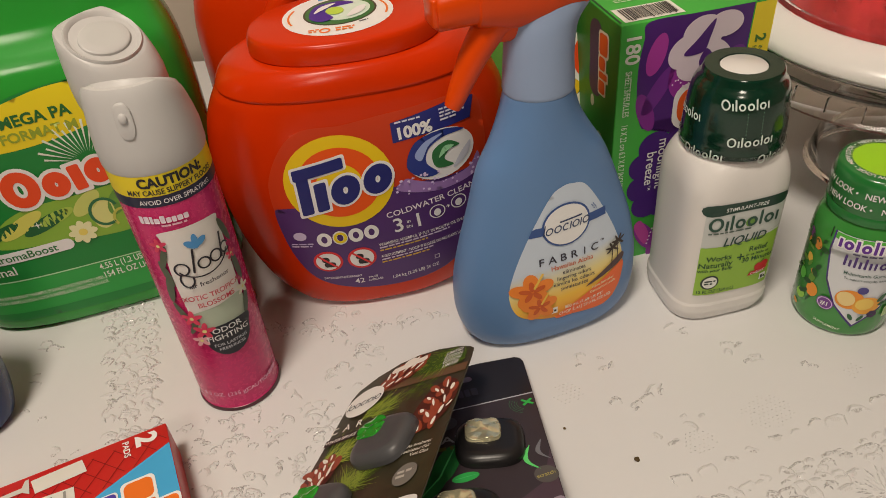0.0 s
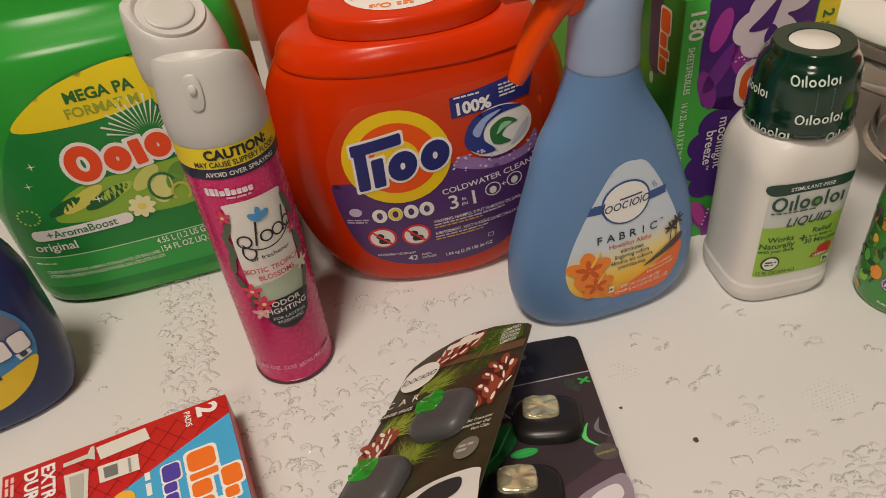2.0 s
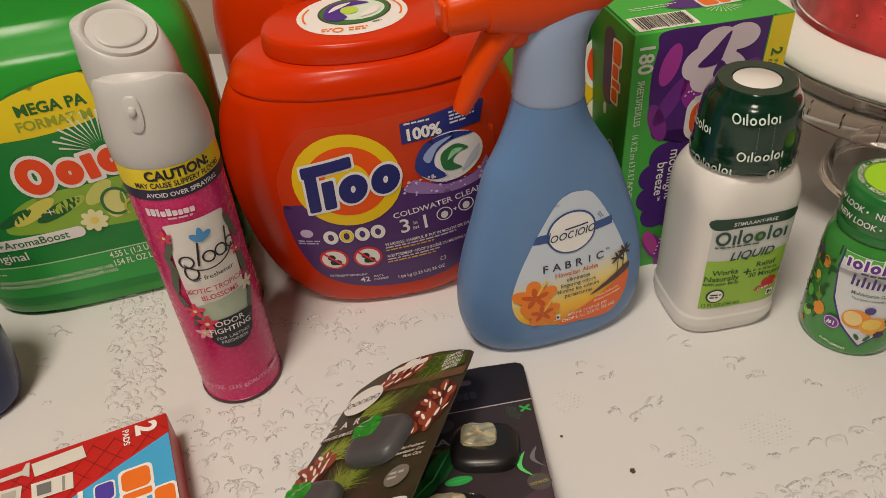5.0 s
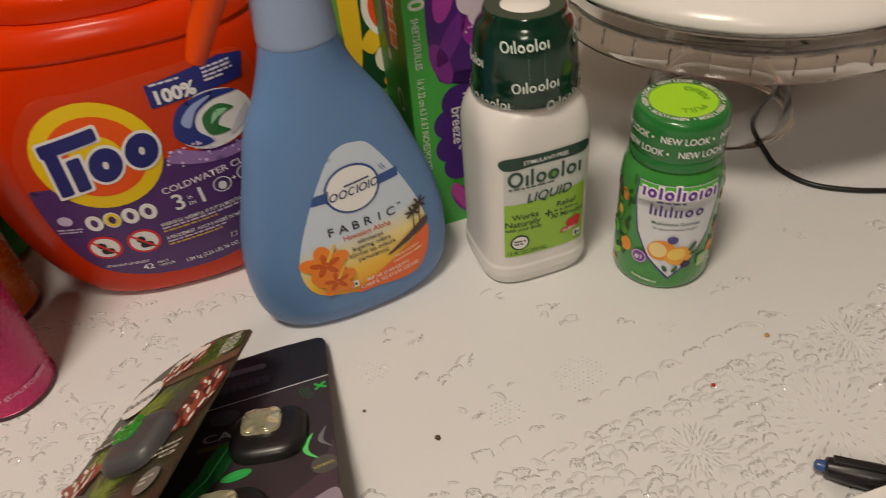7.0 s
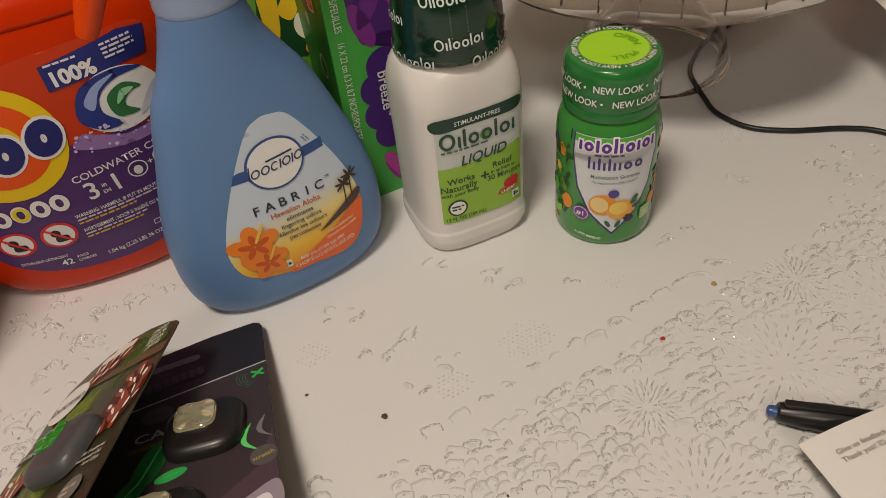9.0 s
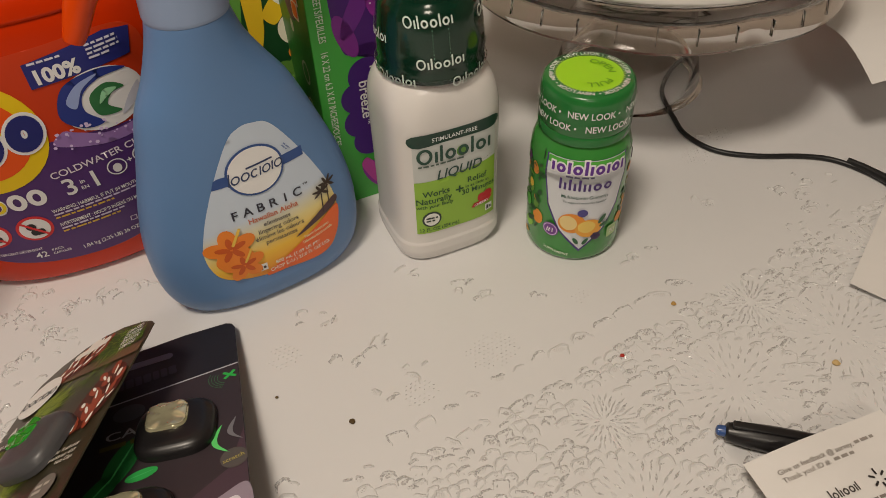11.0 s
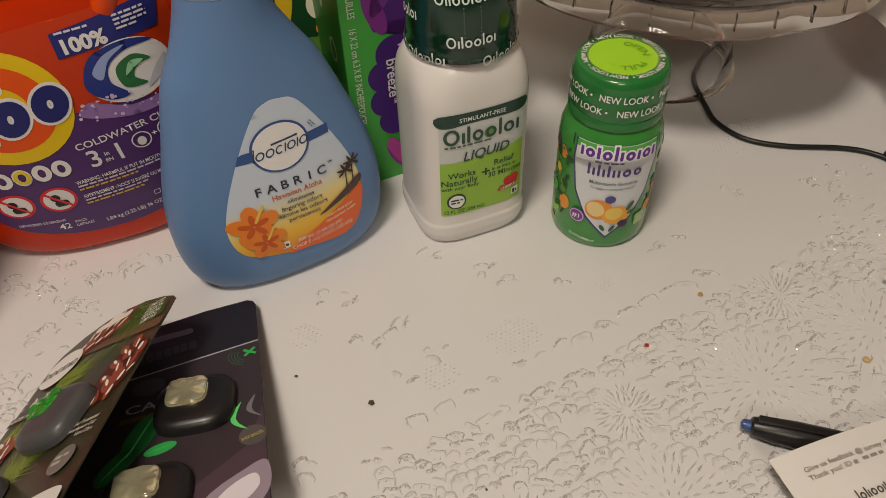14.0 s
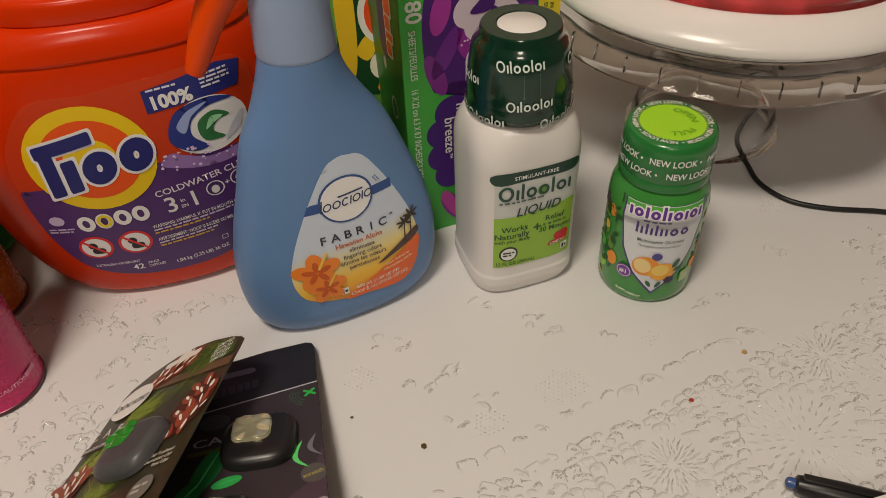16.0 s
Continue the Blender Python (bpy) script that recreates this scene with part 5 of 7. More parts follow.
def aerosol_can(m, colour, label, front, nozzle_turn):
    t = thing("aerosol_can", m, label, "aerosol can", "air freshener cans")
    part("can_body", lathe(CAN, 72), colour, t)
    part("base_rim", lathe([(0.0252, 0.0003), (0.0277, 0.0008), (0.0280, 0.0022), (0.0277, 0.0036), (0.0270, 0.0040)], 72, True), DARK_SEAM, t, "thin dark base seam")
    # cap: high on the nozzle side, sloping down behind
    rows = [(0.1902, 0.0276, 0.0276, 2.0), (0.192, 0.0281, 0.0281, 2.0), (0.202, 0.0280, 0.0280, 2.05), (0.215, 0.0268, 0.0264, 2.1), (0.228, 0.0250, 0.0240, 2.25), (0.235, 0.0238, 0.0222, 2.3), (0.2368, 0.0228, 0.0212, 2.3), (0.2372, 0.0205, 0.0190, 2.3), (0.2368, 0.012, 0.011, 2.2)]
    bm = bmesh.new()
    last = None
    seg = 72
    turn = Matrix.Rotation(radians(nozzle_turn), 3, "Z")
    for i, (z, a, b, n) in enumerate(rows):
        ring = []
        for k in range(seg):
            x, y = ring_point(a, b, n, 2 * math.pi * k / seg)
            drop = max(0.0, (z - 0.205) / 0.032) * max(0.0, y + 0.014) * 0.62
            dish = 0.004 * (1 - min(1, math.hypot(x, y) / 0.019) ** 2) if i == len(rows) - 1 else 0
            ring.append(bm.verts.new(turn @ Vector((x, y, z - drop - dish))))
        if last:
            for k in range(seg):
                bm.faces.new((last[k], last[(k + 1) % seg], ring[(k + 1) % seg], ring[k]))
        else:
            bm.faces.new(ring[::-1])
        last = ring
    bm.faces.new(last)
    part("cap", bm, WHITE_CAP, t, "white plastic spray cap")
    slot = loft([(0.0, 0.0046, 0.0096, 2.6), (0.0008, 0.0044, 0.0094, 2.6), (0.0012, 0.0036, 0.0084, 2.6), (0.0004, 0.0031, 0.0078, 2.6)], 6, 32)
    for v in slot.verts:
        p = Vector((v.co.x, -0.0252 - v.co.z + (v.co.y) * 0.16, 0.2215 + v.co.y))
        v.co = turn @ p
    part("nozzle_slot", slot, WHITE_CAP, t)
    eye = loft([(0.0, 0.0022, 0.0026), (0.0014, 0.0020, 0.0024), (0.0020, 0.001, 0.001)], 4, 20)
    for v in eye.verts:
        p = Vector((v.co.x, -0.0258 - v.co.z + v.co.y * 0.16, 0.2235 + v.co.y))
        v.co = turn @ p
    part("nozzle_eye", eye, WHITE_CAP, t)
    pad = loft([(-0.002, 0.0160, 0.0128), (0.0004, 0.0159, 0.0127), (0.0015, 0.0150, 0.0118), (0.0019, 0.010, 0.008)], 8, 40)
    tilt = Matrix.Rotation(radians(-31), 4, "X")
    for v in pad.verts:
        v.co = turn @ ((tilt @ v.co) + Vector((0, 0.003, 0.2262)))
    part("finger_pad", pad, WHITE_CAP, t, "oval white press pad")
    rim = lathe([(0.0188, 0.0), (0.0206, 0.0022), (0.0214, 0.0024), (0.0222, 0.0010), (0.0224, -0.002)], 64)
    for v in rim.verts:
        v.co = turn @ ((tilt @ Vector((v.co.x * 1.02, v.co.y * 0.96, v.co.z))) + Vector((0, 0.0020, 0.2262)))
    part("cap_rim", rim, WHITE_CAP, t)
    lay = on_round(lambda z: interp([(0.0, 0.0275), (0.006, 0.0272), (0.180, 0.0273), (0.192, 0.0272)], z)[1])
    g = math.pi * 0.0272
    decal("caution_band", t, lay, [rect(-g, g, 0.1772, 0.1905)], "D9C21E", 0.0003, label="yellow caution band")
    decal("dark_band", t, lay, [rect(-g, g, 0.1705, 0.1771)], "1E2038", 0.0003)
    if not front:
        return t
    for k in (0, 1):
        o = 0.0034 + k * g
        word("CAUTION:", t, lay, o, 0.1832, 0.0080, "1A1A1E", 0.0006, 0, bold=0.03, stretch=0.95)
        word("MAY CAUSE SLIPPERY FLOORS", t, lay, o, 0.1784, 0.0046, "1A1A1E", 0.0006, 0, bold=0.01, stretch=0.82)
        word("AVOID OVER SPRAYING", t, lay, o, 0.1724, 0.0040, "D8D4DA", 0.0006, 0, stretch=0.95)
    blocks(t, lay, -0.0080, 0.1600, 0.0058, [0.4, 0.5, 0.3, 0.5, 0.45, 0.45, 0.4, 0.5, 0.45], [0.85, 0.85, 0.85, 0.6, 0.85, 0.6, 0.6, 0.6, 0.6], "E4C8D4", 0.0006, 0, 0.0, 0.08)
    bars(t, lay, -0.0100, 0.1588, 0.017, 1, 0.0012, 0.002, "D9A8BC", 0.0006, 0, 5)
    lab = decal("label", t, lay, [smooth_outline([(-0.0155, 0.1180), (-0.0140, 0.146), (-0.0125, 0.1535), (0.0180, 0.1535), (0.0205, 0.146), (0.0210, 0.120), (0.0195, 0.085), (0.0150, 0.072), (0.004, 0.069), (-0.007, 0.072), (-0.0135, 0.088)])], "D6D2CE", 0.0004, label="pale label with tropical blossoms")
    decal("blossom_ground", lab, lay, [smooth_outline([(-0.014, 0.090), (0.003, 0.094), (0.020, 0.094), (0.0185, 0.078), (0.012, 0.071), (0.0, 0.069), (-0.009, 0.075)])], "A9B4A2", 0.0005)
    for sx, sz, rx, rz, a0, a1 in ((-0.0085, 0.1265, 0.0045, 0.0048, 0, 360), (-0.0075, 0.1185, 0.0042, 0.0060, 120, 380), (0.0045, 0.1275, 0.0040, 0.0042, 0, 360), (0.0120, 0.1285, 0.0040, 0.0044, 0, 360), (0.0190, 0.1300, 0.0034, 0.0040, 20, 330)):
        decal("brand_mark", lab, lay, ring_quads(sx, sz, rx, rz, 0.0011, 0, a0, a1, 20), "26222A", 0.0008)
    decal("brand_mark", lab, lay, [round_rect(-0.0010, 0.1310, 0.0012, 0.0170, 0.0005, -10), round_rect(0.0165, 0.1335, 0.0012, 0.0170, 0.0005, -10)], "26222A", 0.0010)
    decal("brand_mark_stroke", lab, lay, ring_quads(0.004, 0.131, 0.0165, 0.0125, 0.0009, 8, 200, 340, 20), "26222A", 0.0008)
    decal("brand_leaf", lab, lay, [oval(0.0010, 0.1420, 0.0045, 0.0022, 14, 140), oval(0.0062, 0.1425, 0.0040, 0.0021, 14, 35), oval(0.0035, 0.1445, 0.0042, 0.0018, 14, 90)], "4C8CC4", 0.0008)
    word("air freshener", lab, lay, 0.0040, 0.1128, 0.0046, "3A343C", 0.0017, 2)
    word("EXOTIC TROPICAL", lab, lay, 0.0030, 0.1030, 0.0052, "B23A4A", 0.0017, 1, stretch=0.88)
    word("BLOSSOMS", lab, lay, 0.0040, 0.0970, 0.0052, "B23A4A", 0.0017, 1, stretch=0.88)
    badge = decal("badge", lab, lay, [smooth_outline([(-0.0112, 0.0700), (-0.0112, 0.0780), (0.0185, 0.0780), (0.0185, 0.0700), (0.0160, 0.0610), (0.0105, 0.0552), (0.0037, 0.0532), (-0.0032, 0.0552), (-0.0086, 0.0610)], 4)], "23252E", 0.0010, label="dark shield badge")
    word("ODOR", badge, lay, 0.0040, 0.0735, 0.0058, "DADCE0", 0.0013, 0, stretch=1.05)
    word("FIGHTING", badge, lay, 0.0037, 0.0678, 0.0058, "DADCE0", 0.0013, 0, stretch=1.0)
    word("FOR LASTING", badge, lay, 0.0038, 0.0625, 0.0034, "B9BCC4", 0.0013)
    word("FRESHNESS", badge, lay, 0.0038, 0.0588, 0.0034, "B9BCC4", 0.0013)
    rng = random.Random(4)
    for bx, bz, r, col in ((-0.0135, 0.0885, 0.0062, "D2405E"), (-0.0090, 0.0775, 0.0066, "C93A58"), (-0.0125, 0.0700, 0.0055, "E0A0A8"), (0.0215, 0.1230, 0.0040, "C93A58"), (0.0220, 0.0960, 0.0052, "DCD6C4"), (-0.0160, 0.1450, 0.0050, "C83A5A")):
        a0 = rng.uniform(0, 1)
        decal("blossom_picture", lab, lay, [oval(bx + 0.5 * r * math.cos(a), bz + 0.5 * r * math.sin(a), 0.55 * r, 0.26 * r, 12, math.degrees(a)) for a in [a0 + 1.257 * k for k in range(5)]], col, 0.0012)
        decal("blossom_picture", lab, lay, [oval(bx, bz, 0.2 * r)], "E8D08A", 0.0015)
    for bx, bz, a, l in ((-0.018, 0.124, 100, 0.010), (-0.0195, 0.112, 80, 0.011), (-0.0180, 0.092, 110, 0.010), (-0.016, 0.136, 70, 0.009), (0.0235, 0.112, 95, 0.011), (0.0225, 0.140, 105, 0.010), (0.0215, 0.085, 70, 0.010), (-0.0135, 0.082, 60, 0.008)):
        decal("leaf_picture", lab, lay, [oval(bx, bz, l, l * 0.22, 14, a)], "4E5A48", 0.0009)
    word("CAUTION", t, lay, 0.0120, 0.0160, 0.0044, "E4A8C0", 0.0006)
    bars(t, lay, 0.0205, 0.0195, 0.016, 1, 0.0032, 0.004, "D88AAC", 0.0006, 0, 9)
    word("8.3 OZ. (235 g)", t, lay, -0.0120, 0.0160, 0.0048, "E4A8C0", 0.0006)
    return t


ORANGE_CAN = material("orange_can_paint", (0.60, 0.14, 0.012), 0.27, metal=0.15, var=0.06, scale=25)
can_a = aerosol_can(pose(-0.152, 0.376, 0, 0, 0, 30), PINK, "pink air freshener spray can with a white cap", True, -19)
can_b = aerosol_can(pose(-0.1885, 0.4480, 0.0012, 0, -3.2, 24), ORANGE_CAN, "orange air freshener spray can with a white cap", False, 222)


# ---- dryer sheet box ----
def sheet_box():
    W, D, H = 0.110, 0.095, 0.196
    t = thing("dryer_sheet_box", pose(0.110, 0.5015, 0, 0, 0, 20), "green and violet cardboard box of dryer sheets", "box")
    part("carton", block(0, W, 0, D, 0, H, 0.0008), CARD_GREEN, t)
    f = on_plane((0, 0, 0), (1, 0, 0), (0, 0, 1))
    art = decal("front_print", t, f, [smooth_outline([(0.0195, 0.1957), (0.0165, 0.184), (0.0140, 0.165), (0.0150, 0.140), (0.0205, 0.118), (0.030, 0.122), (0.045, 0.120), (0.070, 0.10), (0.0930, 0.11), (0.0932, 0.150), (0.0935, 0.185), (0.0938, 0.1957), (0.0938, 0.1958), (0.056, 0.1958)], 6)], "4A2470", 0.0002, 0, "violet petal artwork")
    for (px, pz, l, w, a, col) in ((0.0265, 0.172, 0.015, 0.0065, 75, "A03A96"), (0.030, 0.145, 0.020, 0.006, 60, "6A2E86"), (0.022, 0.130, 0.016, 0.006, 110, "7A2E88"), (0.045, 0.150, 0.014, 0.008, 100, "8A3090"), (0.080, 0.150, 0.020, 0.010, 60, "6A2E86"), (0.060, 0.185, 0.014, 0.006, 20, "4A2470")):
        decal("petal_picture", art, f, [oval(px, pz, l, w, 24, a)], col, 0.0004, 0)
    decal("blossom_picture", art, f, [oval(0.0590, 0.1810, 0.0150, 0.0125), oval(0.0470, 0.1700, 0.0130, 0.0110, rot=40), oval(0.0540, 0.1580, 0.0120, 0.0100), oval(0.0740, 0.1850, 0.0130, 0.0090), oval(0.0700, 0.1650, 0.0140, 0.0090, rot=-40)], "CFC2CE", 0.0006, 0, "pale blossom picture")
    decal("petal_picture", art, f, [smooth_outline([(0.046, 0.168), (0.055, 0.178), (0.066, 0.190), (0.064, 0.178), (0.060, 0.168)]), smooth_outline([(0.058, 0.160), (0.062, 0.170), (0.068, 0.163), (0.066, 0.150)])], "4A2470", 0.0009, 0)
    blocks(art, f, 0.046, 0.129, 0.034, [0.85], [0.75], "DD5A1C", 0.0008, -90, 0, 0, "E6E0DC", 0.10, round_=0.45)
    blocks(art, f, 0.050, 0.095, 0.030, [0.8], [0.6], "DD5A1C", 0.0008, -90, 0, 0, "E6E0DC", 0.10, round_=0.45)
    decal("brand_mark_hollow", art, f, [oval(0.060, 0.130, 0.009, 0.007)], "E6E0DC", 0.0014, 0)
    cloud = []
    for cx, cz, r in ((0.0330, 0.1000, 0.0130), (0.0250, 0.0850, 0.0115), (0.0250, 0.0660, 0.0115), (0.0300, 0.0500, 0.0115), (0.045, 0.080, 0.020), (0.045, 0.055, 0.018), (0.0500, 0.098, 0.014)):
        cloud.append(oval(cx, cz, r))
    decal("scalloped_field", art, f, cloud, "41206E", 0.0004, 0, "violet scalloped cloud")
    word("moonlight", art, f, 0.0355, 0.0855, 0.0105, "E2D8EA", 0.0011, -90, cut=0)
    word("breeze", art, f, 0.0268, 0.0830, 0.0105, "E2D8EA", 0.0011, -90, cut=0)
    word("TM", art, f, 0.0300, 0.0655, 0.003, "E2D8EA", 0.0011, -90, cut=0)
    decal("petal_picture", art, f, [oval(0.032, 0.020, 0.016, 0.007, 24, 120), oval(0.045, 0.012, 0.016, 0.008, 24, 60), oval(0.060, 0.016, 0.018, 0.009, 24, 30)], "7A2A86", 0.0009, 0)
    decal("petal_picture", art, f, [smooth_outline([(0.022, 0.030), (0.027, 0.036), (0.035, 0.022), (0.032, 0.012)])], "A8408E", 0.0012, 0)
    decal("dot_picture", art, f, [oval(0.040 + 0.002 * k, 0.148 + 0.003 * math.sin(k), 0.0007) for k in range(7)] + [oval(0.0375 - 0.0008 * k, 0.026 - 0.0035 * k, 0.0008) for k in range(5)], "D8CBDC", 0.0012, 0)
    decal("yellow_strip", t, f, [[(0.0935, 0.140), (0.1097, 0.1405), (0.1097, 0.1953), (0.0945, 0.1950)]], "D8C22A", 0.0004, 0, "yellow corner strip")
    word("2", t, f, 0.0985, 0.1700, 0.0110, "3A6A2E", 0.0007, -90, cut=0, bold=0.02)
    word("IN", t, f, 0.1020, 0.1625, 0.0040, "3A6A2E", 0.0007, -90, cut=0)
    word("EN", t, f, 0.0975, 0.1625, 0.0040, "3A6A2E", 0.0007, -90, cut=0)
    word("1", t, f, 0.0985, 0.1555, 0.0110, "3A6A2E", 0.0007, -90, cut=0, bold=0.02)
    word("180", t, f, 0.0042, 0.1900, 0.0145, "D4E4CE", 0.0004, -90, "LEFT", cut=0, bold=0.01)
    word("SHEETS/FEUILLES", t, f, 0.0050, 0.1640, 0.0066, "CBDEC6", 0.0004, -90, "LEFT", stretch=0.70, cut=0)
    word("16 X 22 cm 6.3 X 8.7 INCHES/POUCES", t, f, 0.0050, 0.1240, 0.0066, "CBDEC6", 0.0004, -90, "LEFT", stretch=0.66, cut=0)
    s = on_plane((0, D, 0), (0, -1, 0), (0, 0, 1))
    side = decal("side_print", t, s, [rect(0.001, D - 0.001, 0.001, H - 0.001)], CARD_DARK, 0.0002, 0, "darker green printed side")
    decal("side_mark", side, s, [round_rect(0.060, 0.160, 0.020, 0.055, 0.009, 4)], "3A1E4E", 0.0004, 0)
    blocks(side, s, 0.0665, 0.160, 0.016, [0.95, 0.6, 0.3, 0.6], [0.8, 0.6, 0.8, 0.6], "C8481E", 0.0006, -86, 0, 0.08, "C9BEB0", 0.1)
    for k in range(2):
        decal("ring_sign", side, s, ring_quads(0.073, 0.100 - 0.028 * k, 0.0065, 0.0085, 0.0018, 10), "A9AE96", 0.0004, 0)
    decal("dot_sign", side, s, [oval(0.058, 0.127, 0.003, 0.0045)], "A9AE96", 0.0004, 0)
    top = on_plane((0, 0, H), (1, 0, 0), (0, 1, 0))
    decal("top_flap_edge", t, top, [rect(0.0005, 0.0020, 0.004, D - 0.004)], "17451C", 0.0004, 0)
    bc = decal("barcode_patch", t, top, [[(0.004, 0.0035), (0.046, 0.0035), (0.046, 0.0260), (0.004, 0.0260)]], "DAD6CE", 0.0004, 0, "white barcode patch")
    rng = random.Random(5)
    u, strips = 0.0075, []
    while u < 0.0425:
        w = rng.choice((0.0004, 0.0007, 0.0011))
        strips.append(rect(u, u + w, 0.006 if rng.random() < 0.8 else 0.0045, 0.0240))
        u += w + rng.choice((0.0004, 0.0006, 0.0009))
    tagged(decal("barcode", bc, top, strips, "2A2A2A", 0.0007, 0), kind="stuff")
    decal("top_mark", t, top, [oval(0.060, 0.036, 0.024, 0.009, rot=0)], "4A2470", 0.0004, 0)
    blocks(t, top, 0.078, 0.028, 0.014, [0.8, 0.55, 0.25, 0.6], [1.0, 0.75, 1.0, 0.75], "DD6A22", 0.0006, 4, 0, 0.08, "E6E0DC", 0.12)
    decal("sunburst_print", t, top, [[(0.072, 0.027), (0.072 + 0.014 * math.cos(a), 0.026 + 0.012 * math.sin(a)), (0.072 + 0.014 * math.cos(a + 0.06), 0.026 + 0.012 * math.sin(a + 0.06))] for a in [-2.8 + 0.25 * k for k in range(10)]], "BFE0B4", 0.0004, 0)
    bars(t, top, 0.012, 0.040, 0.034, 2, 0.0012, 0.003, "BFE0B4", 0.0004, 0, 8)
    return t


box = sheet_box()


# ---- dish spray bottle ----
DISH = [(0.0, 0.048, 0.026, 2.6), (0.006, 0.054, 0.030, 2.6), (0.03, 0.059, 0.032, 2.6), (0.07, 0.0605, 0.032, 2.5), (0.10, 0.060, 0.031, 2.4), (0.125, 0.054, 0.028, 2.2), (0.145, 0.040, 0.024, 2.1), (0.16, 0.024, 0.020, 2.0), (0.18, 0.016, 0.016, 2.0)]


def dish_bottle():
    t = thing("dish_spray_bottle", pose(-0.3525, 0.3215, 0, 0, 0, 34), "dark blue translucent plastic dish spray bottle", "bottle")
    part("bottle_body", loft(DISH, 50, 72), NAVY, t)
    lay = on_front(DISH)
    lab = decal("label", t, lay, [oval(0.002, 0.068, 0.046, 0.046)], "3C7FB4", 0.0003, label="round blue and yellow printed label")
    decal("grey_plate_picture", lab, lay, [smooth_outline([(-0.030, 0.070), (-0.030, 0.095), (0.0, 0.112), (0.028, 0.104), (0.045, 0.078), (0.030, 0.070), (0.0, 0.066)])], "6A6C7E", 0.0005)
    decal("yellow_field", lab, lay, [smooth_outline([(-0.040, 0.050), (-0.02, 0.046), (0.010, 0.046), (0.0430, 0.052), (0.036, 0.036), (0.018, 0.0245), (0.0, 0.0225), (-0.02, 0.027), (-0.036, 0.040)])], "D9B826", 0.0005)
    blocks(lab, lay, 0.010, 0.0585, 0.0160, [0.6, 0.62, 0.75, 0.62, 0.62, 0.62], [0.9, 0.9, 0.9, 0.9, 0.9, 0.9], "E6E8EC", 0.0008, 2, 0.0, 0.10, "3A4A7A", 0.05)
    blocks(lab, lay, 0.002, 0.078, 0.0180, [0.7, 0.7, 0.8, 0.7], [0.9, 0.9, 0.9, 0.9], "3A3A86", 0.0008, 2, 0.0, 0.10, "DFE2EC", 0.07)
    bars(lab, lay, 0.000, 0.0555, 0.022, 1, 0.0028, 0.004, "CBE0EE", 0.0008, 2, 3)
    bars(lab, lay, -0.012, 0.0470, 0.038, 1, 0.0034, 0.004, "2A2E3E", 0.0008, 4, 6)
    bars(lab, lay, -0.004, 0.0350, 0.024, 1, 0.0050, 0.004, "3E4A3A", 0.0008, 4, 7)
    decal("code_sign", lab, lay, [round_rect(0.0385, 0.0570, 0.008, 0.006, 0.001, 10)], "C9D6DE", 0.0008)
    decal("code_sign", lab, lay, [round_rect(0.0385, 0.0570, 0.004, 0.004, 0.001, 10)], "3A4450", 0.0010)
    return t


dish = dish_bottle()


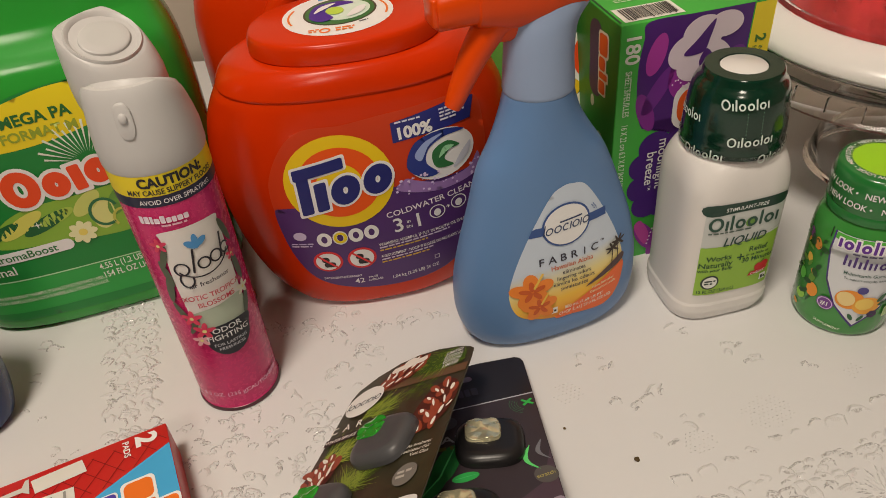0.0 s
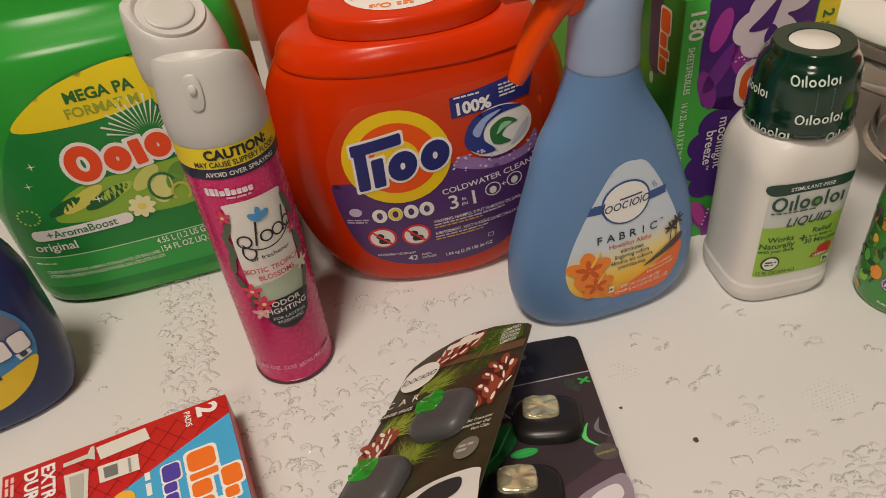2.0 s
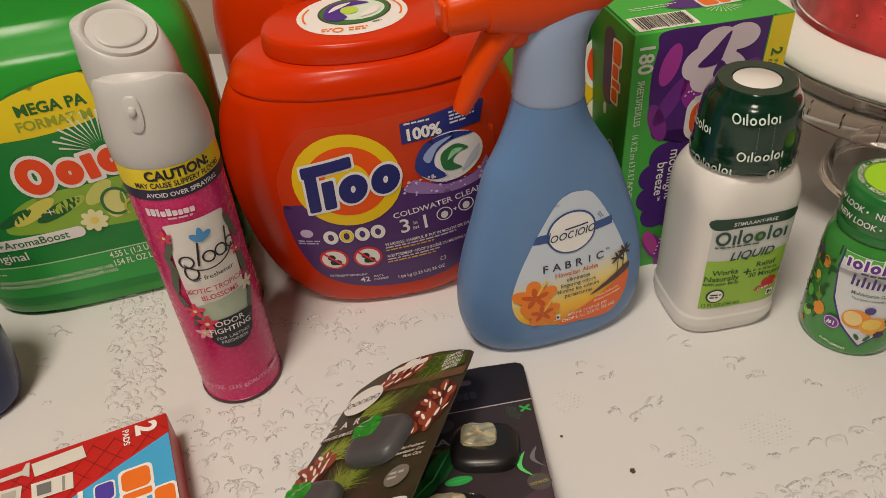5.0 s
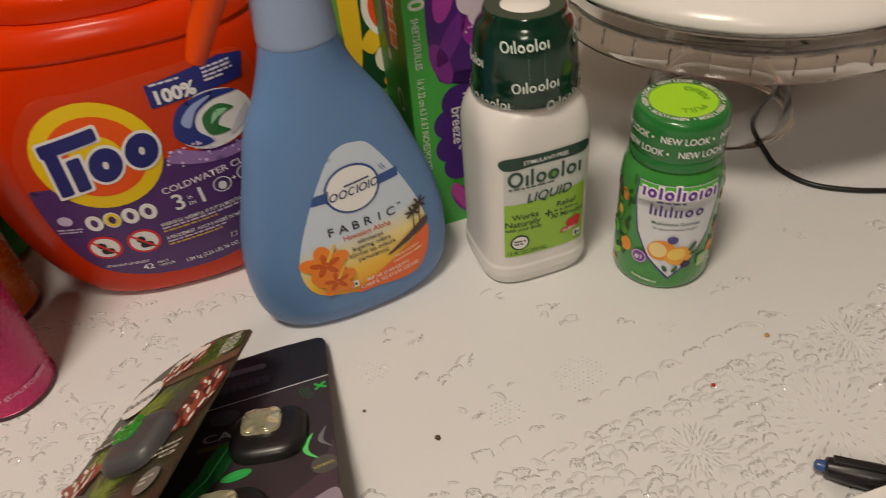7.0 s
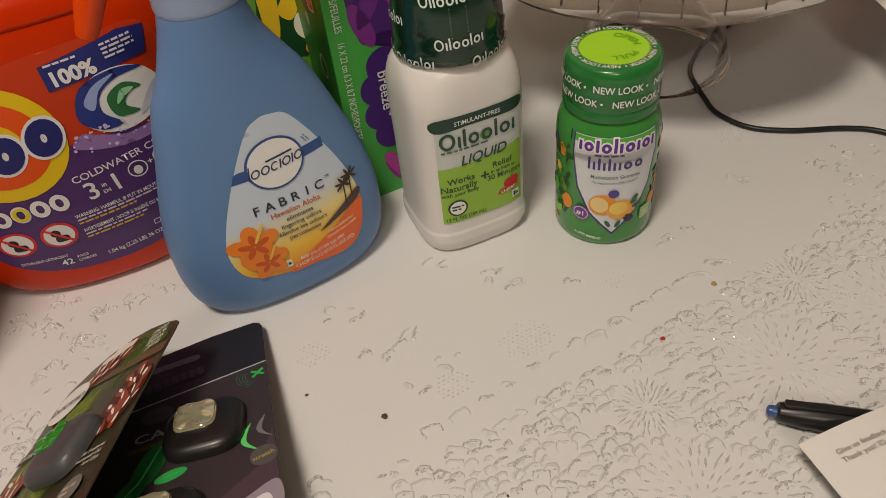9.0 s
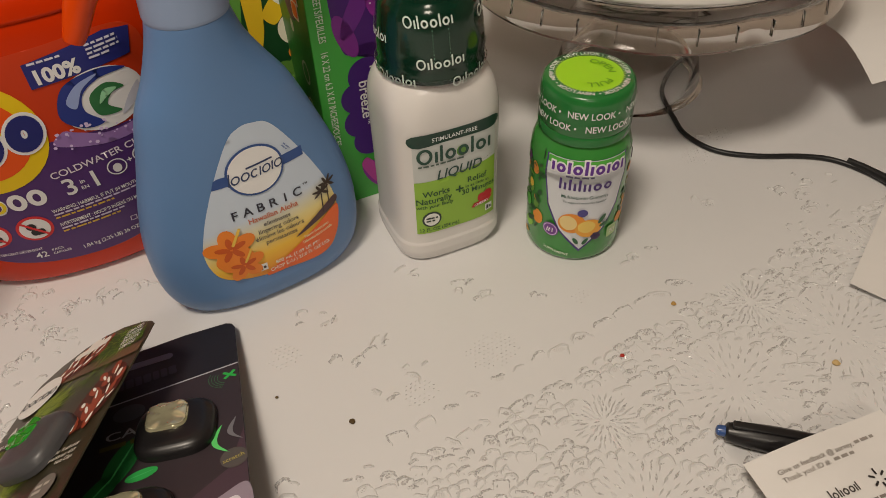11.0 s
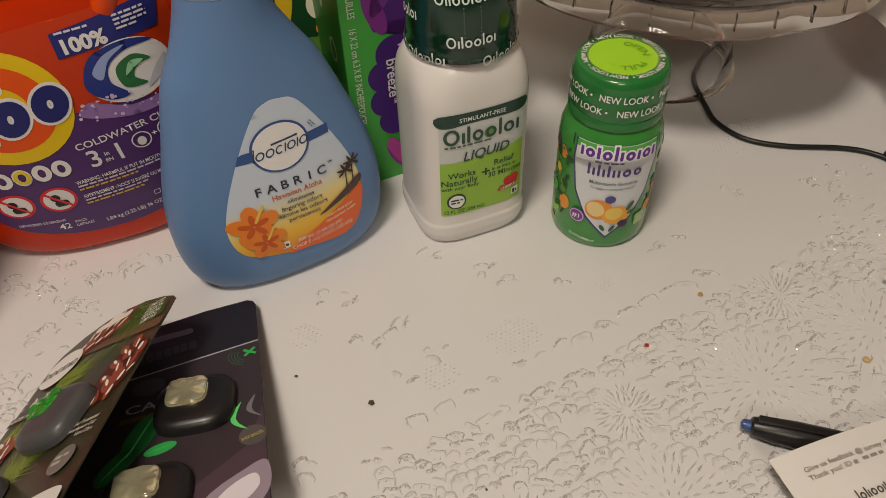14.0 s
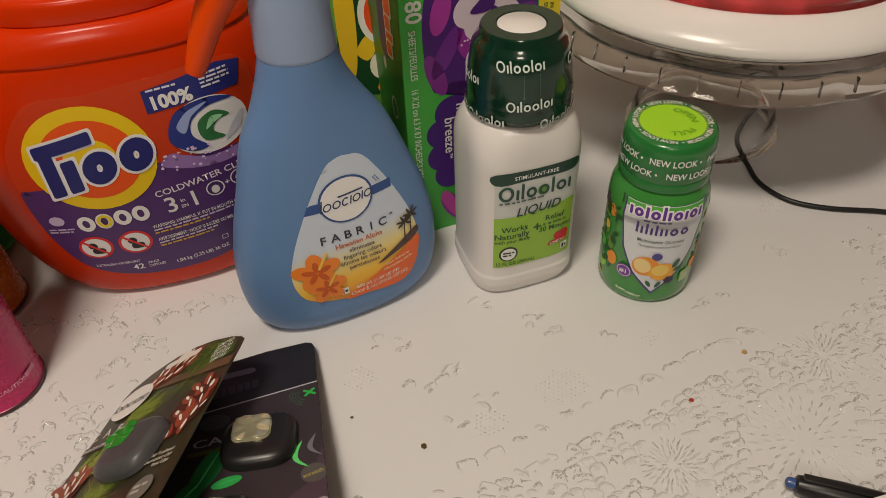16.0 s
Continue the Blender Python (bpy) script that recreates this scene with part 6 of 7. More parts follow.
# ---- sponge pad box lying flat ----
def pad_box():
    t = thing("sponge_pad_box", pose(-0.1739, 0.3147, 0, 0, 0, 30.6), "red and blue cardboard box of cleaning sponges lying flat", "box")
    RED = material("red_card", (0.56, 0.016, 0.016), 0.36, var=0.06, scale=40, bump=0.04)
    H = 0.031
    part("carton", block(-0.1325, 0, -0.125, 0, 0, H, 0.0008), RED, t)
    f = on_plane((0, 0, H), (1, 0, 0), (0, 1, 0))
    p = decal("top_print", t, f, [[(-0.0005, -0.0165), (-0.0005, -0.1245), (-0.1310, -0.1245), (-0.1310, -0.0690), (-0.0793, -0.0490)]], "3F9ACB", 0.0003, 0, "sky blue printed corner")
    lines = []
    for k in range(-14, 12):
        x0 = 0.0125 * k
        for s in (1, -1):
            a, b = (x0, 0), (x0 + s * 0.075 * 0.9, -0.075)
            lines.append([(x, y) for x, y in ((a[0] - 0.0003, a[1]), (a[0] + 0.0003, a[1]), (b[0] + 0.0003, b[1]), (b[0] - 0.0003, b[1]))])
    def clip(line):
        n = 12
        out = []
        for i in range(n):
            q = [(line[0][0] + (line[3][0] - line[0][0]) * u, line[0][1] + (line[3][1] - line[0][1]) * u) for u in (i / n, (i + 1) / n)]
            if all(-0.131 < x < -0.001 and y < -0.0008 and y > -0.0165 - 0.0325 * min(1, (-x / 0.0793)) - 0.001 for x, y in q):
                out.append([(q[0][0] - 0.0003, q[0][1]), (q[0][0] + 0.0003, q[0][1]), (q[1][0] + 0.0003, q[1][1]), (q[1][0] - 0.0003, q[1][1])])
        return out
    tiles = [q for l in lines for q in clip(l)]
    tagged(decal("tile_lines", t, f, tiles, "7E1416", 0.0003, 0), kind="stuff")
    word("2", t, f, -0.0185, -0.0030, 0.0170, "F0E6E2", 0.0006, -90, "LEFT", 0.03, cut=0)
    word("PADS", t, f, -0.0265, -0.0035, 0.0052, "F0E6E2", 0.0006, -90, "LEFT", 0.01, cut=0)
    word("EXTRA", t, f, -0.1100, -0.0040, 0.0105, "F0E6E2", 0.0006, -90, "LEFT", 0.02, cut=0)
    word("DURABLE", t, f, -0.1195, -0.0040, 0.0105, "F0E6E2", 0.0006, -90, "LEFT", 0.02, cut=0)
    bars(t, f, -0.1255, -0.0040, 0.050, 2, 0.0018, 0.0030, "E0B0AC", 0.0006, -90, 8)
    def picture(pts, col, off=0.0006, name="appliance_picture"):
        return decal(name, t, f, [pts], col, off, 0)
    picture([(-0.0790, -0.0050), (-0.0500, -0.0040), (-0.0480, -0.0140), (-0.0770, -0.0155)], "C9C6C0")
    picture([(-0.0790, -0.0200), (-0.0560, -0.0215), (-0.0560, -0.0335), (-0.0785, -0.0325)], "CBC8C2")
    picture([(-0.0760, -0.0225), (-0.0680, -0.0230), (-0.0680, -0.0310), (-0.0755, -0.0305)], "6A6A6A", 0.0009)
    picture([(-0.0620, -0.0225), (-0.0605, -0.0225), (-0.0605, -0.0330), (-0.0620, -0.0330)], "8A8A86", 0.0009)
    picture([(-0.0980, -0.0080), (-0.0840, -0.0075), (-0.0820, -0.0030), (-0.0800, -0.0030), (-0.0800, -0.0140), (-0.0840, -0.0110), (-0.0980, -0.0110)], "BDBAB4")
    picture([(-0.0980, -0.0170), (-0.0840, -0.0185), (-0.0860, -0.0450), (-0.0960, -0.0450)], "C4C1BA")
    picture([(-0.0950, -0.0200), (-0.0870, -0.0205), (-0.0880, -0.0430), (-0.0940, -0.0430)], "A5A29C", 0.0009)
    blocks(p, f, -0.0300, -0.0580, 0.0170, [0.85, 0.28, 0.62, 0.62], [0.95, 0.95, 0.65, 0.65], "D86A1E", 0.0007, -90, 0, 0.08, "EDE6DC", 0.10)
    blocks(p, f, -0.0130, -0.0680, 0.0140, [0.95, 0.5, 0.25], [0.8, 0.55, 0.3], "D86A1E", 0.0007, -90, 0, 0.08, "EDE6DC", 0.10)
    blocks(p, f, -0.0445, -0.0580, 0.0120, [1.0, 0.55, 0.6, 0.3, 0.5], [0.85, 0.6, 0.6, 0.85, 0.6], "4A3A9A", 0.0007, -90, 0, 0.08, "DCE0EE", 0.08)
    bars(p, f, -0.0510, -0.0380, 0.030, 1, 0.0030, 0.004, "D6E4EE", 0.0007, -90, 4)
    decal("sponge_picture", p, f, [oval(-0.0668, -0.0500, 0.0065, 0.0055)], "E0A030", 0.0008, 0)
    decal("figure_picture", p, f, [smooth_outline([(-0.012, -0.075), (-0.030, -0.080), (-0.036, -0.110), (-0.010, -0.112)])], "DAD6D0", 0.0006, 0)
    return t


pads = pad_box()


# ---- blister cards of car air fresheners ----
def card_frame(o, r, u):
    u = Vector(u).normalized()
    r = Vector(r)
    r = (r - u * r.dot(u)).normalized()
    n = r.cross(u)
    m = Matrix((r, u, n)).transposed().to_4x4()
    m.translation = Vector(o)
    return m


def card_sheet(outline, thick=0.0007):
    bm = bmesh.new()
    top = [bm.verts.new((x, y, 0)) for x, y in outline]
    low = [bm.verts.new((x, y, -thick)) for x, y in outline]
    bm.faces.new(top)
    bm.faces.new(low[::-1])
    for k in range(len(top)):
        bm.faces.new((low[k], low[(k + 1) % len(top)], top[(k + 1) % len(top)], top[k]))
    return bm


def pillow(cx, cy, w, h, d, n=3.0, rot=0.0, z0=0.0, top=0.75):
    """Rounded cushion standing on a card."""
    bm = loft([(0, w, h, n), (d * 0.35, w * 1.0, h * 1.0, n), (d * 0.7, w * 0.95, h * 0.94, n), (d * 0.92, w * (top + 0.08), h * (top + 0.08), n), (d, w * top * 0.9, h * top * 0.9, n), (d * 1.01, w * 0.3, h * 0.3, n)], 14, 48)
    m = Matrix.Translation((cx, cy, z0)) @ Matrix.Rotation(radians(rot), 4, "Z")
    for v in bm.verts:
        v.co = m @ v.co
    return bm


def crinkled(bm):
    bmesh.ops.subdivide_edges(bm, edges=bm.edges[:], cuts=1, use_grid_fill=True)
    top = max(v.co.z for v in bm.verts)
    for v in bm.verts:
        if v.co.z > top - 0.002:
            p = Vector((v.co.x * 150 + 60 * v.co.y, v.co.y * 260, 0))
            v.co.z += 0.0016 * noise.noise(p)
    return bm


FLAT = on_plane((0, 0, 0), (1, 0, 0), (0, 1, 0))
DARK_CARD = material("dark_card", (0.020, 0.017, 0.021), 0.33, var=0.2, scale=30)
GREY_SHELL = material("dark_grey_plastic", (0.075, 0.075, 0.080), 0.4, var=0.08)
GEL = material("pale_foil_membrane", (0.74, 0.70, 0.47), 0.16, metal=0.7, var=0.2, scale=130, bump=1.0, bscale=45)
GREEN_GEL = material("green_foil_membrane", (0.05, 0.50, 0.05), 0.14, metal=0.5, var=0.6, scale=110, bump=1.0, bscale=55)
FILM = material("blister_film", (0.97, 0.97, 0.97), 0.04, trans=1.0, ior=1.12, var=0.01)


def black_card():
    t = thing("blister_card", card_frame((0.0443, 0.3958, 0.0065), (0.98, 0.19, 0.02), (-0.183, 0.957, -0.217)), "black blister card holding two car air freshener clips", "blister pack", "blister packs")
    out = [(0, -0.175), (0, -0.006), (-0.0015, -0.002), (-0.005, 0.0), (-0.03, -0.0015), (-0.06, -0.0065), (-0.085, -0.014), (-0.098, -0.022), (-0.1, -0.03), (-0.1, -0.175)]
    part("card", card_sheet([(x + 0.0008, y) for x, y in out]), DARK_CARD, t, smooth=False)
    def pr(name, shape, col, off=0.0003, label=""):
        return decal(name, t, FLAT, shape, col, off, 0, label)
    pr("hang_slot", [round_rect(-0.050, -0.0190, 0.028, 0.0055, 0.0027, 4)], "6A6678", label="grey hang slot")
    pr("printed_field", [[(0.0006, -0.0420), (0.0006, -0.174), (-0.099, -0.174), (-0.099, -0.0535)]], "332B30")
    pr("violet_field", [[(-0.008, -0.120), (0.0004, -0.095), (0.0004, -0.174), (-0.07, -0.174), (-0.045, -0.145)]], "45353F", 0.0004)
    pr("white_line", [[(0.0006, -0.0412), (0.0006, -0.0422), (-0.099, -0.0545), (-0.099, -0.0535)]], "A6A6AE", 0.0005)
    pr("cross_mark", [round_rect(-0.0045, -0.0505, 0.0085, 0.0018, 0.0006, 45), round_rect(-0.0045, -0.0505, 0.0085, 0.0018, 0.0006, -35)], "2FA548", 0.0006, "small green cross")
    for k in range(4):
        pr("ripple", ring_quads(-0.0055, -0.0515, 0.006 + 0.0016 * k, 0.0055 + 0.0013 * k, 0.0003, 0, 150, 250, 10), "3A6A48", 0.0005)
    blocks(t, FLAT, -0.052, -0.0380, 0.0085, [0.35, 0.5, 0.5, 0.4, 0.5, 0.4, 0.4, 0.5], [0.9] * 8, "3A3A46", 0.0005, 6, 0, 0.12)
    pr("grey_mark", [oval(-0.0585, -0.0600, 0.0085, 0.0065)], "4A4A52", 0.0006)
    word("CAR", t, FLAT, -0.0580, -0.0780, 0.0085, "9A9AA2", 0.0006, 2, cut=0, stretch=1.4)
    bars(t, FLAT, -0.072, -0.0815, 0.022, 1, 0.0032, 0.004, "5A5420", 0.0006, 2, 5)
    for lx, ly, l, w, a in ((-0.060, -0.096, 0.017, 0.007, 65), (-0.070, -0.112, 0.014, 0.006, 50), (-0.0500, -0.1080, 0.008, 0.0035, 10), (-0.066, -0.135, 0.014, 0.006, 80)):
        pr("leaf_picture", [oval(lx, ly, l, w, 20, a)], "1F6A34" if l > 0.01 else "2E9A4A", 0.0006, "green leaf picture")
        pr("leaf_vein", [oval(lx, ly, l * 0.85, w * 0.08, 10, a)], "4AAE64", 0.0008)
    pr("swirl", [smooth_outline([(-0.0075, -0.1100), (-0.0150, -0.1040), (-0.0155, -0.0975), (-0.0105, -0.0895), (-0.0130, -0.0980), (-0.0125, -0.1035)])], "5AC46A", 0.0006, "curl of printed mist")
    pr("swirl", [smooth_outline([(-0.0005, -0.1030), (-0.0070, -0.0980), (-0.0075, -0.0930), (-0.0030, -0.0860), (-0.0050, -0.0935), (-0.0045, -0.0980)])], "6A6A70", 0.0006)
    pr("scratch_disc", [oval(-0.0055, -0.1145, 0.0068, 0.0066)], "4E4A48", 0.0006, "grey scratch disc")
    word("scratch", t, FLAT, -0.0055, -0.1160, 0.0038, "9A9050", 0.0008, 12, cut=0)
    pr("car_picture", [smooth_outline([(-0.040, -0.165), (-0.028, -0.146), (-0.012, -0.136), (0.0, -0.1325), (0.0003, -0.150), (-0.015, -0.165)])], "8A7E8C", 0.0006, "printed car roof")
    pr("car_picture", [smooth_outline([(-0.025, -0.153), (-0.018, -0.144), (-0.006, -0.139), (-0.004, -0.147), (-0.014, -0.155)])], "C9C4CC", 0.0009)
    for cx, cy, r in ((-0.0330, -0.0850, -6), (-0.0540, -0.1395, -4)):
        clip = part("clip_body", pillow(cx, cy, 0.0205, 0.0190, 0.0075, 3.2, r, 0.0004), BLACK, t, "rounded black plastic clip")
        part("gel_window", crinkled(pillow(cx - 0.0030, cy + 0.0050, 0.0108, 0.0098, 0.0030, 4.0, r, 0.0070, 0.85)), GEL, clip, "pale shiny liquid membrane")
    part("blister_back", pillow(-0.052, -0.120, 0.030, 0.040, 0.0150, 4.0, 0, -0.0290), GREY_SHELL, t, "moulded clip backs under the card")
    return t


def spruce_card():
    t = thing("blister_card", card_frame((0.0165, 0.364, 0.0535), (0.829, -0.113, 0.549), (0.153, 0.975, -0.165)), "dark green pine-printed blister card leaning on the black one", "blister pack", "blister packs")
    out = [(0.002, -0.18), (0.002, -0.016), (0.0015, -0.0065), (-0.002, -0.003), (-0.012, 0.0025), (-0.0308, 0.0093), (-0.048, 0.0122), (-0.0643, 0.0116), (-0.082, 0.0060), (-0.0954, -0.0030), (-0.0985, -0.010), (-0.1006, -0.0536), (-0.1046, -0.1165), (-0.1046, -0.18)]
    part("card", card_sheet(out[::-1]), material("pine_card", (0.042, 0.036, 0.019), 0.30, var=0.6, scale=60), t, smooth=False)
    def pr(name, shape, col, off=0.0003, label=""):
        return decal(name, t, FLAT, shape, col, off, 0, label)
    rng = random.Random(3)
    def needles(cx, cy, n, l, spread, lean, cols):
        for c in cols:
            quads = []
            for k in range(n):
                a = radians(lean + rng.uniform(-spread, spread))
                x, y = cx + rng.uniform(-0.010, 0.010), cy + rng.uniform(-0.006, 0.006)
                ll = l * rng.uniform(0.6, 1.1)
                x1, y1 = x + ll * math.cos(a), y + ll * math.sin(a)
                w = 0.0004
                if all(-0.103 < v < 0.0015 for v in (x, x1)) and max(y, y1) < 0.001 + 0.010 * (1 - ((min(x, x1) + 0.05) / 0.055) ** 2):
                    quads.append([(x - w * math.sin(a), y + w * math.cos(a)), (x + w * math.sin(a), y - w * math.cos(a)), (x1, y1)])
            if quads:
                tagged(pr("pine_foliage", quads, c, 0.0004 + 0.0001 * cols.index(c)), kind="stuff")
    needles(-0.022, -0.004, 60, 0.022, 60, 200, ("4E6A1E", "7A8E2E", "2E4A16"))
    needles(-0.012, -0.012, 40, 0.016, 60, 160, ("6A8428", "3E5A1A"))
    needles(-0.066, -0.036, 50, 0.020, 40, 30, ("5E7424", "8A9A3A"))
    needles(-0.086, -0.070, 60, 0.024, 60, 40, ("5E7424", "2E4A16", "93A03E"))
    needles(-0.060, -0.100, 50, 0.022, 70, 60, ("5E7424", "7E8C36"))
    needles(-0.030, -0.028, 26, 0.013, 50, 200, ("4E6420",))
    def cone(cx, cy, sx, sy, rot):
        base = pr("pine_cone_picture", [oval(cx, cy, sx, sy, 28, rot)], "4A1E14", 0.0006, "snowy pine cone picture")
        c, s = math.cos(radians(rot)), math.sin(radians(rot))
        for col, grow, off in (("8A3E28", 1.0, 0.0008), ("E2D8D0", 0.62, 0.0010)):
            sc = []
            for i in range(-2, 3):
                for j in range(-3, 4):
                    x, y = (j + 0.5 * (i % 2) + rng.uniform(-0.2, 0.2)) * sx * 0.40, (i + rng.uniform(-0.25, 0.25)) * sy * 0.50
                    if (x / sx) ** 2 + (y / sy) ** 2 < 0.85:
                        sc.append(oval(cx + c * x - s * y, cy + s * x + c * y, 0.0060 * grow * rng.uniform(0.6, 1.2), 0.0034 * grow ** 2 * rng.uniform(0.5, 1.2), 10, rot + 40 + 25 * i + rng.uniform(-15, 15)))
            tagged(decal("cone_frosting", t, FLAT, sc, col, off, 0), kind="stuff")
        return base
    pr("brown_band", [[(0.0015, -0.0205), (0.0015, -0.0285), (-0.068, -0.0170), (-0.066, -0.0100)]], "5E4630", 0.0005)
    cone(-0.055, -0.003, 0.020, 0.0115, 20)
    cone(-0.0135, -0.053, 0.0215, 0.0145, 74)
    cone(-0.0900, -0.083, 0.017, 0.0120, 70)
    pr("hang_slot", [round_rect(-0.0516, 0.0023, 0.030, 0.0055, 0.0026, 2), oval(-0.0516, 0.0040, 0.006, 0.005)], "D8D2CA", 0.0014, "pale hang slot")
    pr("brand_oval", [oval(-0.0815, -0.0205, 0.0155, 0.0135, rot=15)], "DAD7D4", 0.0012, "white oval brand field")
    strokes(t, FLAT, -0.0815, -0.0245, 0.0074, "Ioocioio", "3A4048", 0.10, 0.0014, 6, 0.25, 0.07)
    for i, ch in enumerate("CAR"):
        word(ch, t, FLAT, -0.0965 + 0.0105 * i, -0.0460, 0.0085, "D4D0CA", 0.0012, 3, cut=0, name="letter")
    pr("name_bar", [rect(-0.1005, -0.0730, -0.0560, -0.0500)], "2A1E1A", 0.0010)
    word("WINTER SPRUCE", t, FLAT, -0.0868, -0.0546, 0.0042, "D4D0CA", 0.0013, 0, cut=0, stretch=0.8)
    for i, line in enumerate(("LIMITED", "EDITION", "ÉDITION", "LIMITÉE")):
        word(line, t, FLAT, -0.0125, -0.0055 - 0.0042 * i, 0.0043, "E0DED6", 0.0013, -2, cut=0, stretch=0.85)
    for k, line in enumerate(("• Air Freshener", "Assainisseur d'air", "Vent Clips")):
        word(line, t, FLAT, -0.0040, -0.0870 - 0.0036 * k, 0.0034, "C4BEB4", 0.0012, -2, "RIGHT", cut=0, stretch=0.9)
    pr("scratch_disc", [oval(-0.0150, -0.1070, 0.0080, 0.0078)], "6E6A64", 0.0012, "grey scratch disc")
    bars(t, FLAT, -0.0205, -0.1040, 0.011, 2, 0.0018, 0.0034, "A9A49C", 0.0014, 0, 7)
    pr("vehicle_picture", [smooth_outline([(-0.062, -0.152), (-0.050, -0.136), (-0.030, -0.126), (-0.004, -0.124), (0.0015, -0.132), (0.0015, -0.160), (-0.040, -0.166)])], "C9C7C6", 0.0012, "printed white vehicle")
    pr("vehicle_window", [smooth_outline([(-0.040, -0.140), (-0.030, -0.130), (-0.012, -0.128), (-0.010, -0.138), (-0.025, -0.143)])], "2A2A2E", 0.0015)
    for cx, cy in ((-0.0405, -0.0750), (-0.0715, -0.1180)):
        clip = part("clip_body", pillow(cx, cy, 0.0205, 0.0180, 0.0085, 3.4, -8, 0.0008), GREY_SHELL, t, "dark grey plastic clip")
        part("gel_window", crinkled(pillow(cx - 0.0085, cy + 0.0080, 0.0100, 0.0088, 0.0040, 3.6, -8, 0.0060, 0.85)), GREEN_GEL, clip, "shiny green liquid membrane")
    return t


black = black_card()
spruce = spruce_card()


# ---- glass cake stand with a lidded container on it ----
STAND = (0.364, 0.639)


def cake_stand():
    t = thing("cake_stand", pose(*STAND, 0), "clear glass pedestal cake stand with a scalloped rim", "cake stand")
    plate = [(0.012, 0.121), (0.10, 0.121), (0.134, 0.123), (0.141, 0.119), (0.147, 0.1095), (0.1490, 0.1070), (0.1505, 0.1095), (0.1475, 0.119), (0.144, 0.1275), (0.136, 0.1295), (0.10, 0.1275), (0.012, 0.1275)]
    dish_plate = part("plate", lathe(plate, 180, True, lambda a, i: 1 + (0.020 * (abs(math.sin(4.5 * a)) - 0.6) if 3 <= i <= 8 else 0)), GLASS, t)
    for k in range(36):
        a = 2 * math.pi * (k + 0.5) / 36
        rib = block(0.1440, 0.1476, -0.0005, 0.0005, 0.1120, 0.1230, 0.0004)
        bmesh.ops.transform(rib, matrix=Matrix.Rotation(a, 4, "Z"), verts=rib.verts)
        part("rim_rib", rib, GLASS, t)
    foot = part("pedestal", lathe([(r * 1.17, z * 0.948) for r, z in ((0.050, 0.0005), (0.0545, 0.0005), (0.0558, 0.0025), (0.0545, 0.0045), (0.0525, 0.010), (0.0490, 0.030), (0.0430, 0.055), (0.0340, 0.080), (0.0260, 0.100), (0.0240, 0.112), (0.0300, 0.1275), (0.0275, 0.1275), (0.0222, 0.112), (0.0242, 0.099), (0.0322, 0.079), (0.0412, 0.0545), (0.0472, 0.030), (0.0507, 0.009))], 72, True), GLASS, t)
    foot.visible_shadow = False
    return t


RED_SWEETS = material("red_sweets", (0.40, 0.036, 0.036), 0.3, var=0.75, scale=60, bump=1.0, bscale=90)


def cake_box():
    t = thing("round_cake_box", pose(*STAND, 0.1300), "round clear container with a white ring full of red sweets", "container")
    part("clear_base", lathe([(0.100, 0.0003), (0.136, 0.0003), (0.1395, 0.0022), (0.1415, 0.0092), (0.139, 0.0092), (0.137, 0.004), (0.134, 0.0018), (0.100, 0.0018)], 120, True), CLEAR, t, "clear plastic base").visible_shadow = False
    part("base_ring", lathe([(r, 0.009 + 0.58 * z) for r, z in [(0.112, 0.0005), (0.1470, 0.0005), (0.1490, 0.002), (0.1490, 0.0040), (0.1505, 0.0048), (0.1508, 0.0090), (0.1485, 0.0160), (0.1425, 0.0240), (0.1345, 0.0300), (0.1265, 0.0335), (0.1235, 0.0338), (0.1222, 0.0325), (0.1222, 0.006), (0.112, 0.006)]], 120, True), WHITE_PLASTIC, t, "glossy white plastic ring")
    wall = part("clear_wall", lathe([(0.1185, 0.0065), (0.1200, 0.0065), (0.1196, 0.036), (0.1170, 0.105), (0.112, 0.120), (0.095, 0.125), (0.095, 0.1235), (0.111, 0.1185), (0.1155, 0.104), (0.1181, 0.036)], 120, True), CLEAR, t, "clear plastic wall")
    wall.visible_shadow = False
    part("wall_bead", lathe([(0.1200, 0.0290), (0.1222, 0.0298), (0.1218, 0.0323), (0.1200, 0.0328)], 120, True), CLEAR, t)
    bm = lathe([(0.100, 0.0070), (0.1155, 0.0070), (0.1160, 0.030), (0.1155, 0.045), (0.1145, 0.060), (0.1130, 0.075), (0.110, 0.088), (0.104, 0.096), (0.08, 0.106), (0.02, 0.110)], 220)
    flakes = random.Random(6)
    for _ in range(90):
        a, z, s = flakes.uniform(0, 6.283), flakes.uniform(0.034, 0.095), flakes.uniform(0.0005, 0.0016)
        bmesh.ops.create_icosphere(bm, subdivisions=1, radius=s, matrix=Matrix.Translation((0.1158 * math.cos(a), 0.1158 * math.sin(a), z)))
    for v in bm.verts:
        n = noise.noise(v.co * 55) * 0.0020 + noise.noise(v.co * 140) * 0.0010
        r = math.hypot(v.co.x, v.co.y)
        if r > 0.03:
            k = 1 + min(0.0002, n - 0.0008) / r
            v.co.x, v.co.y = v.co.x * k, v.co.y * k
    part("sweets", bm, RED_SWEETS, t, "heap of red sweets")
    return t


stand = cake_stand()
cakebox = cake_box()

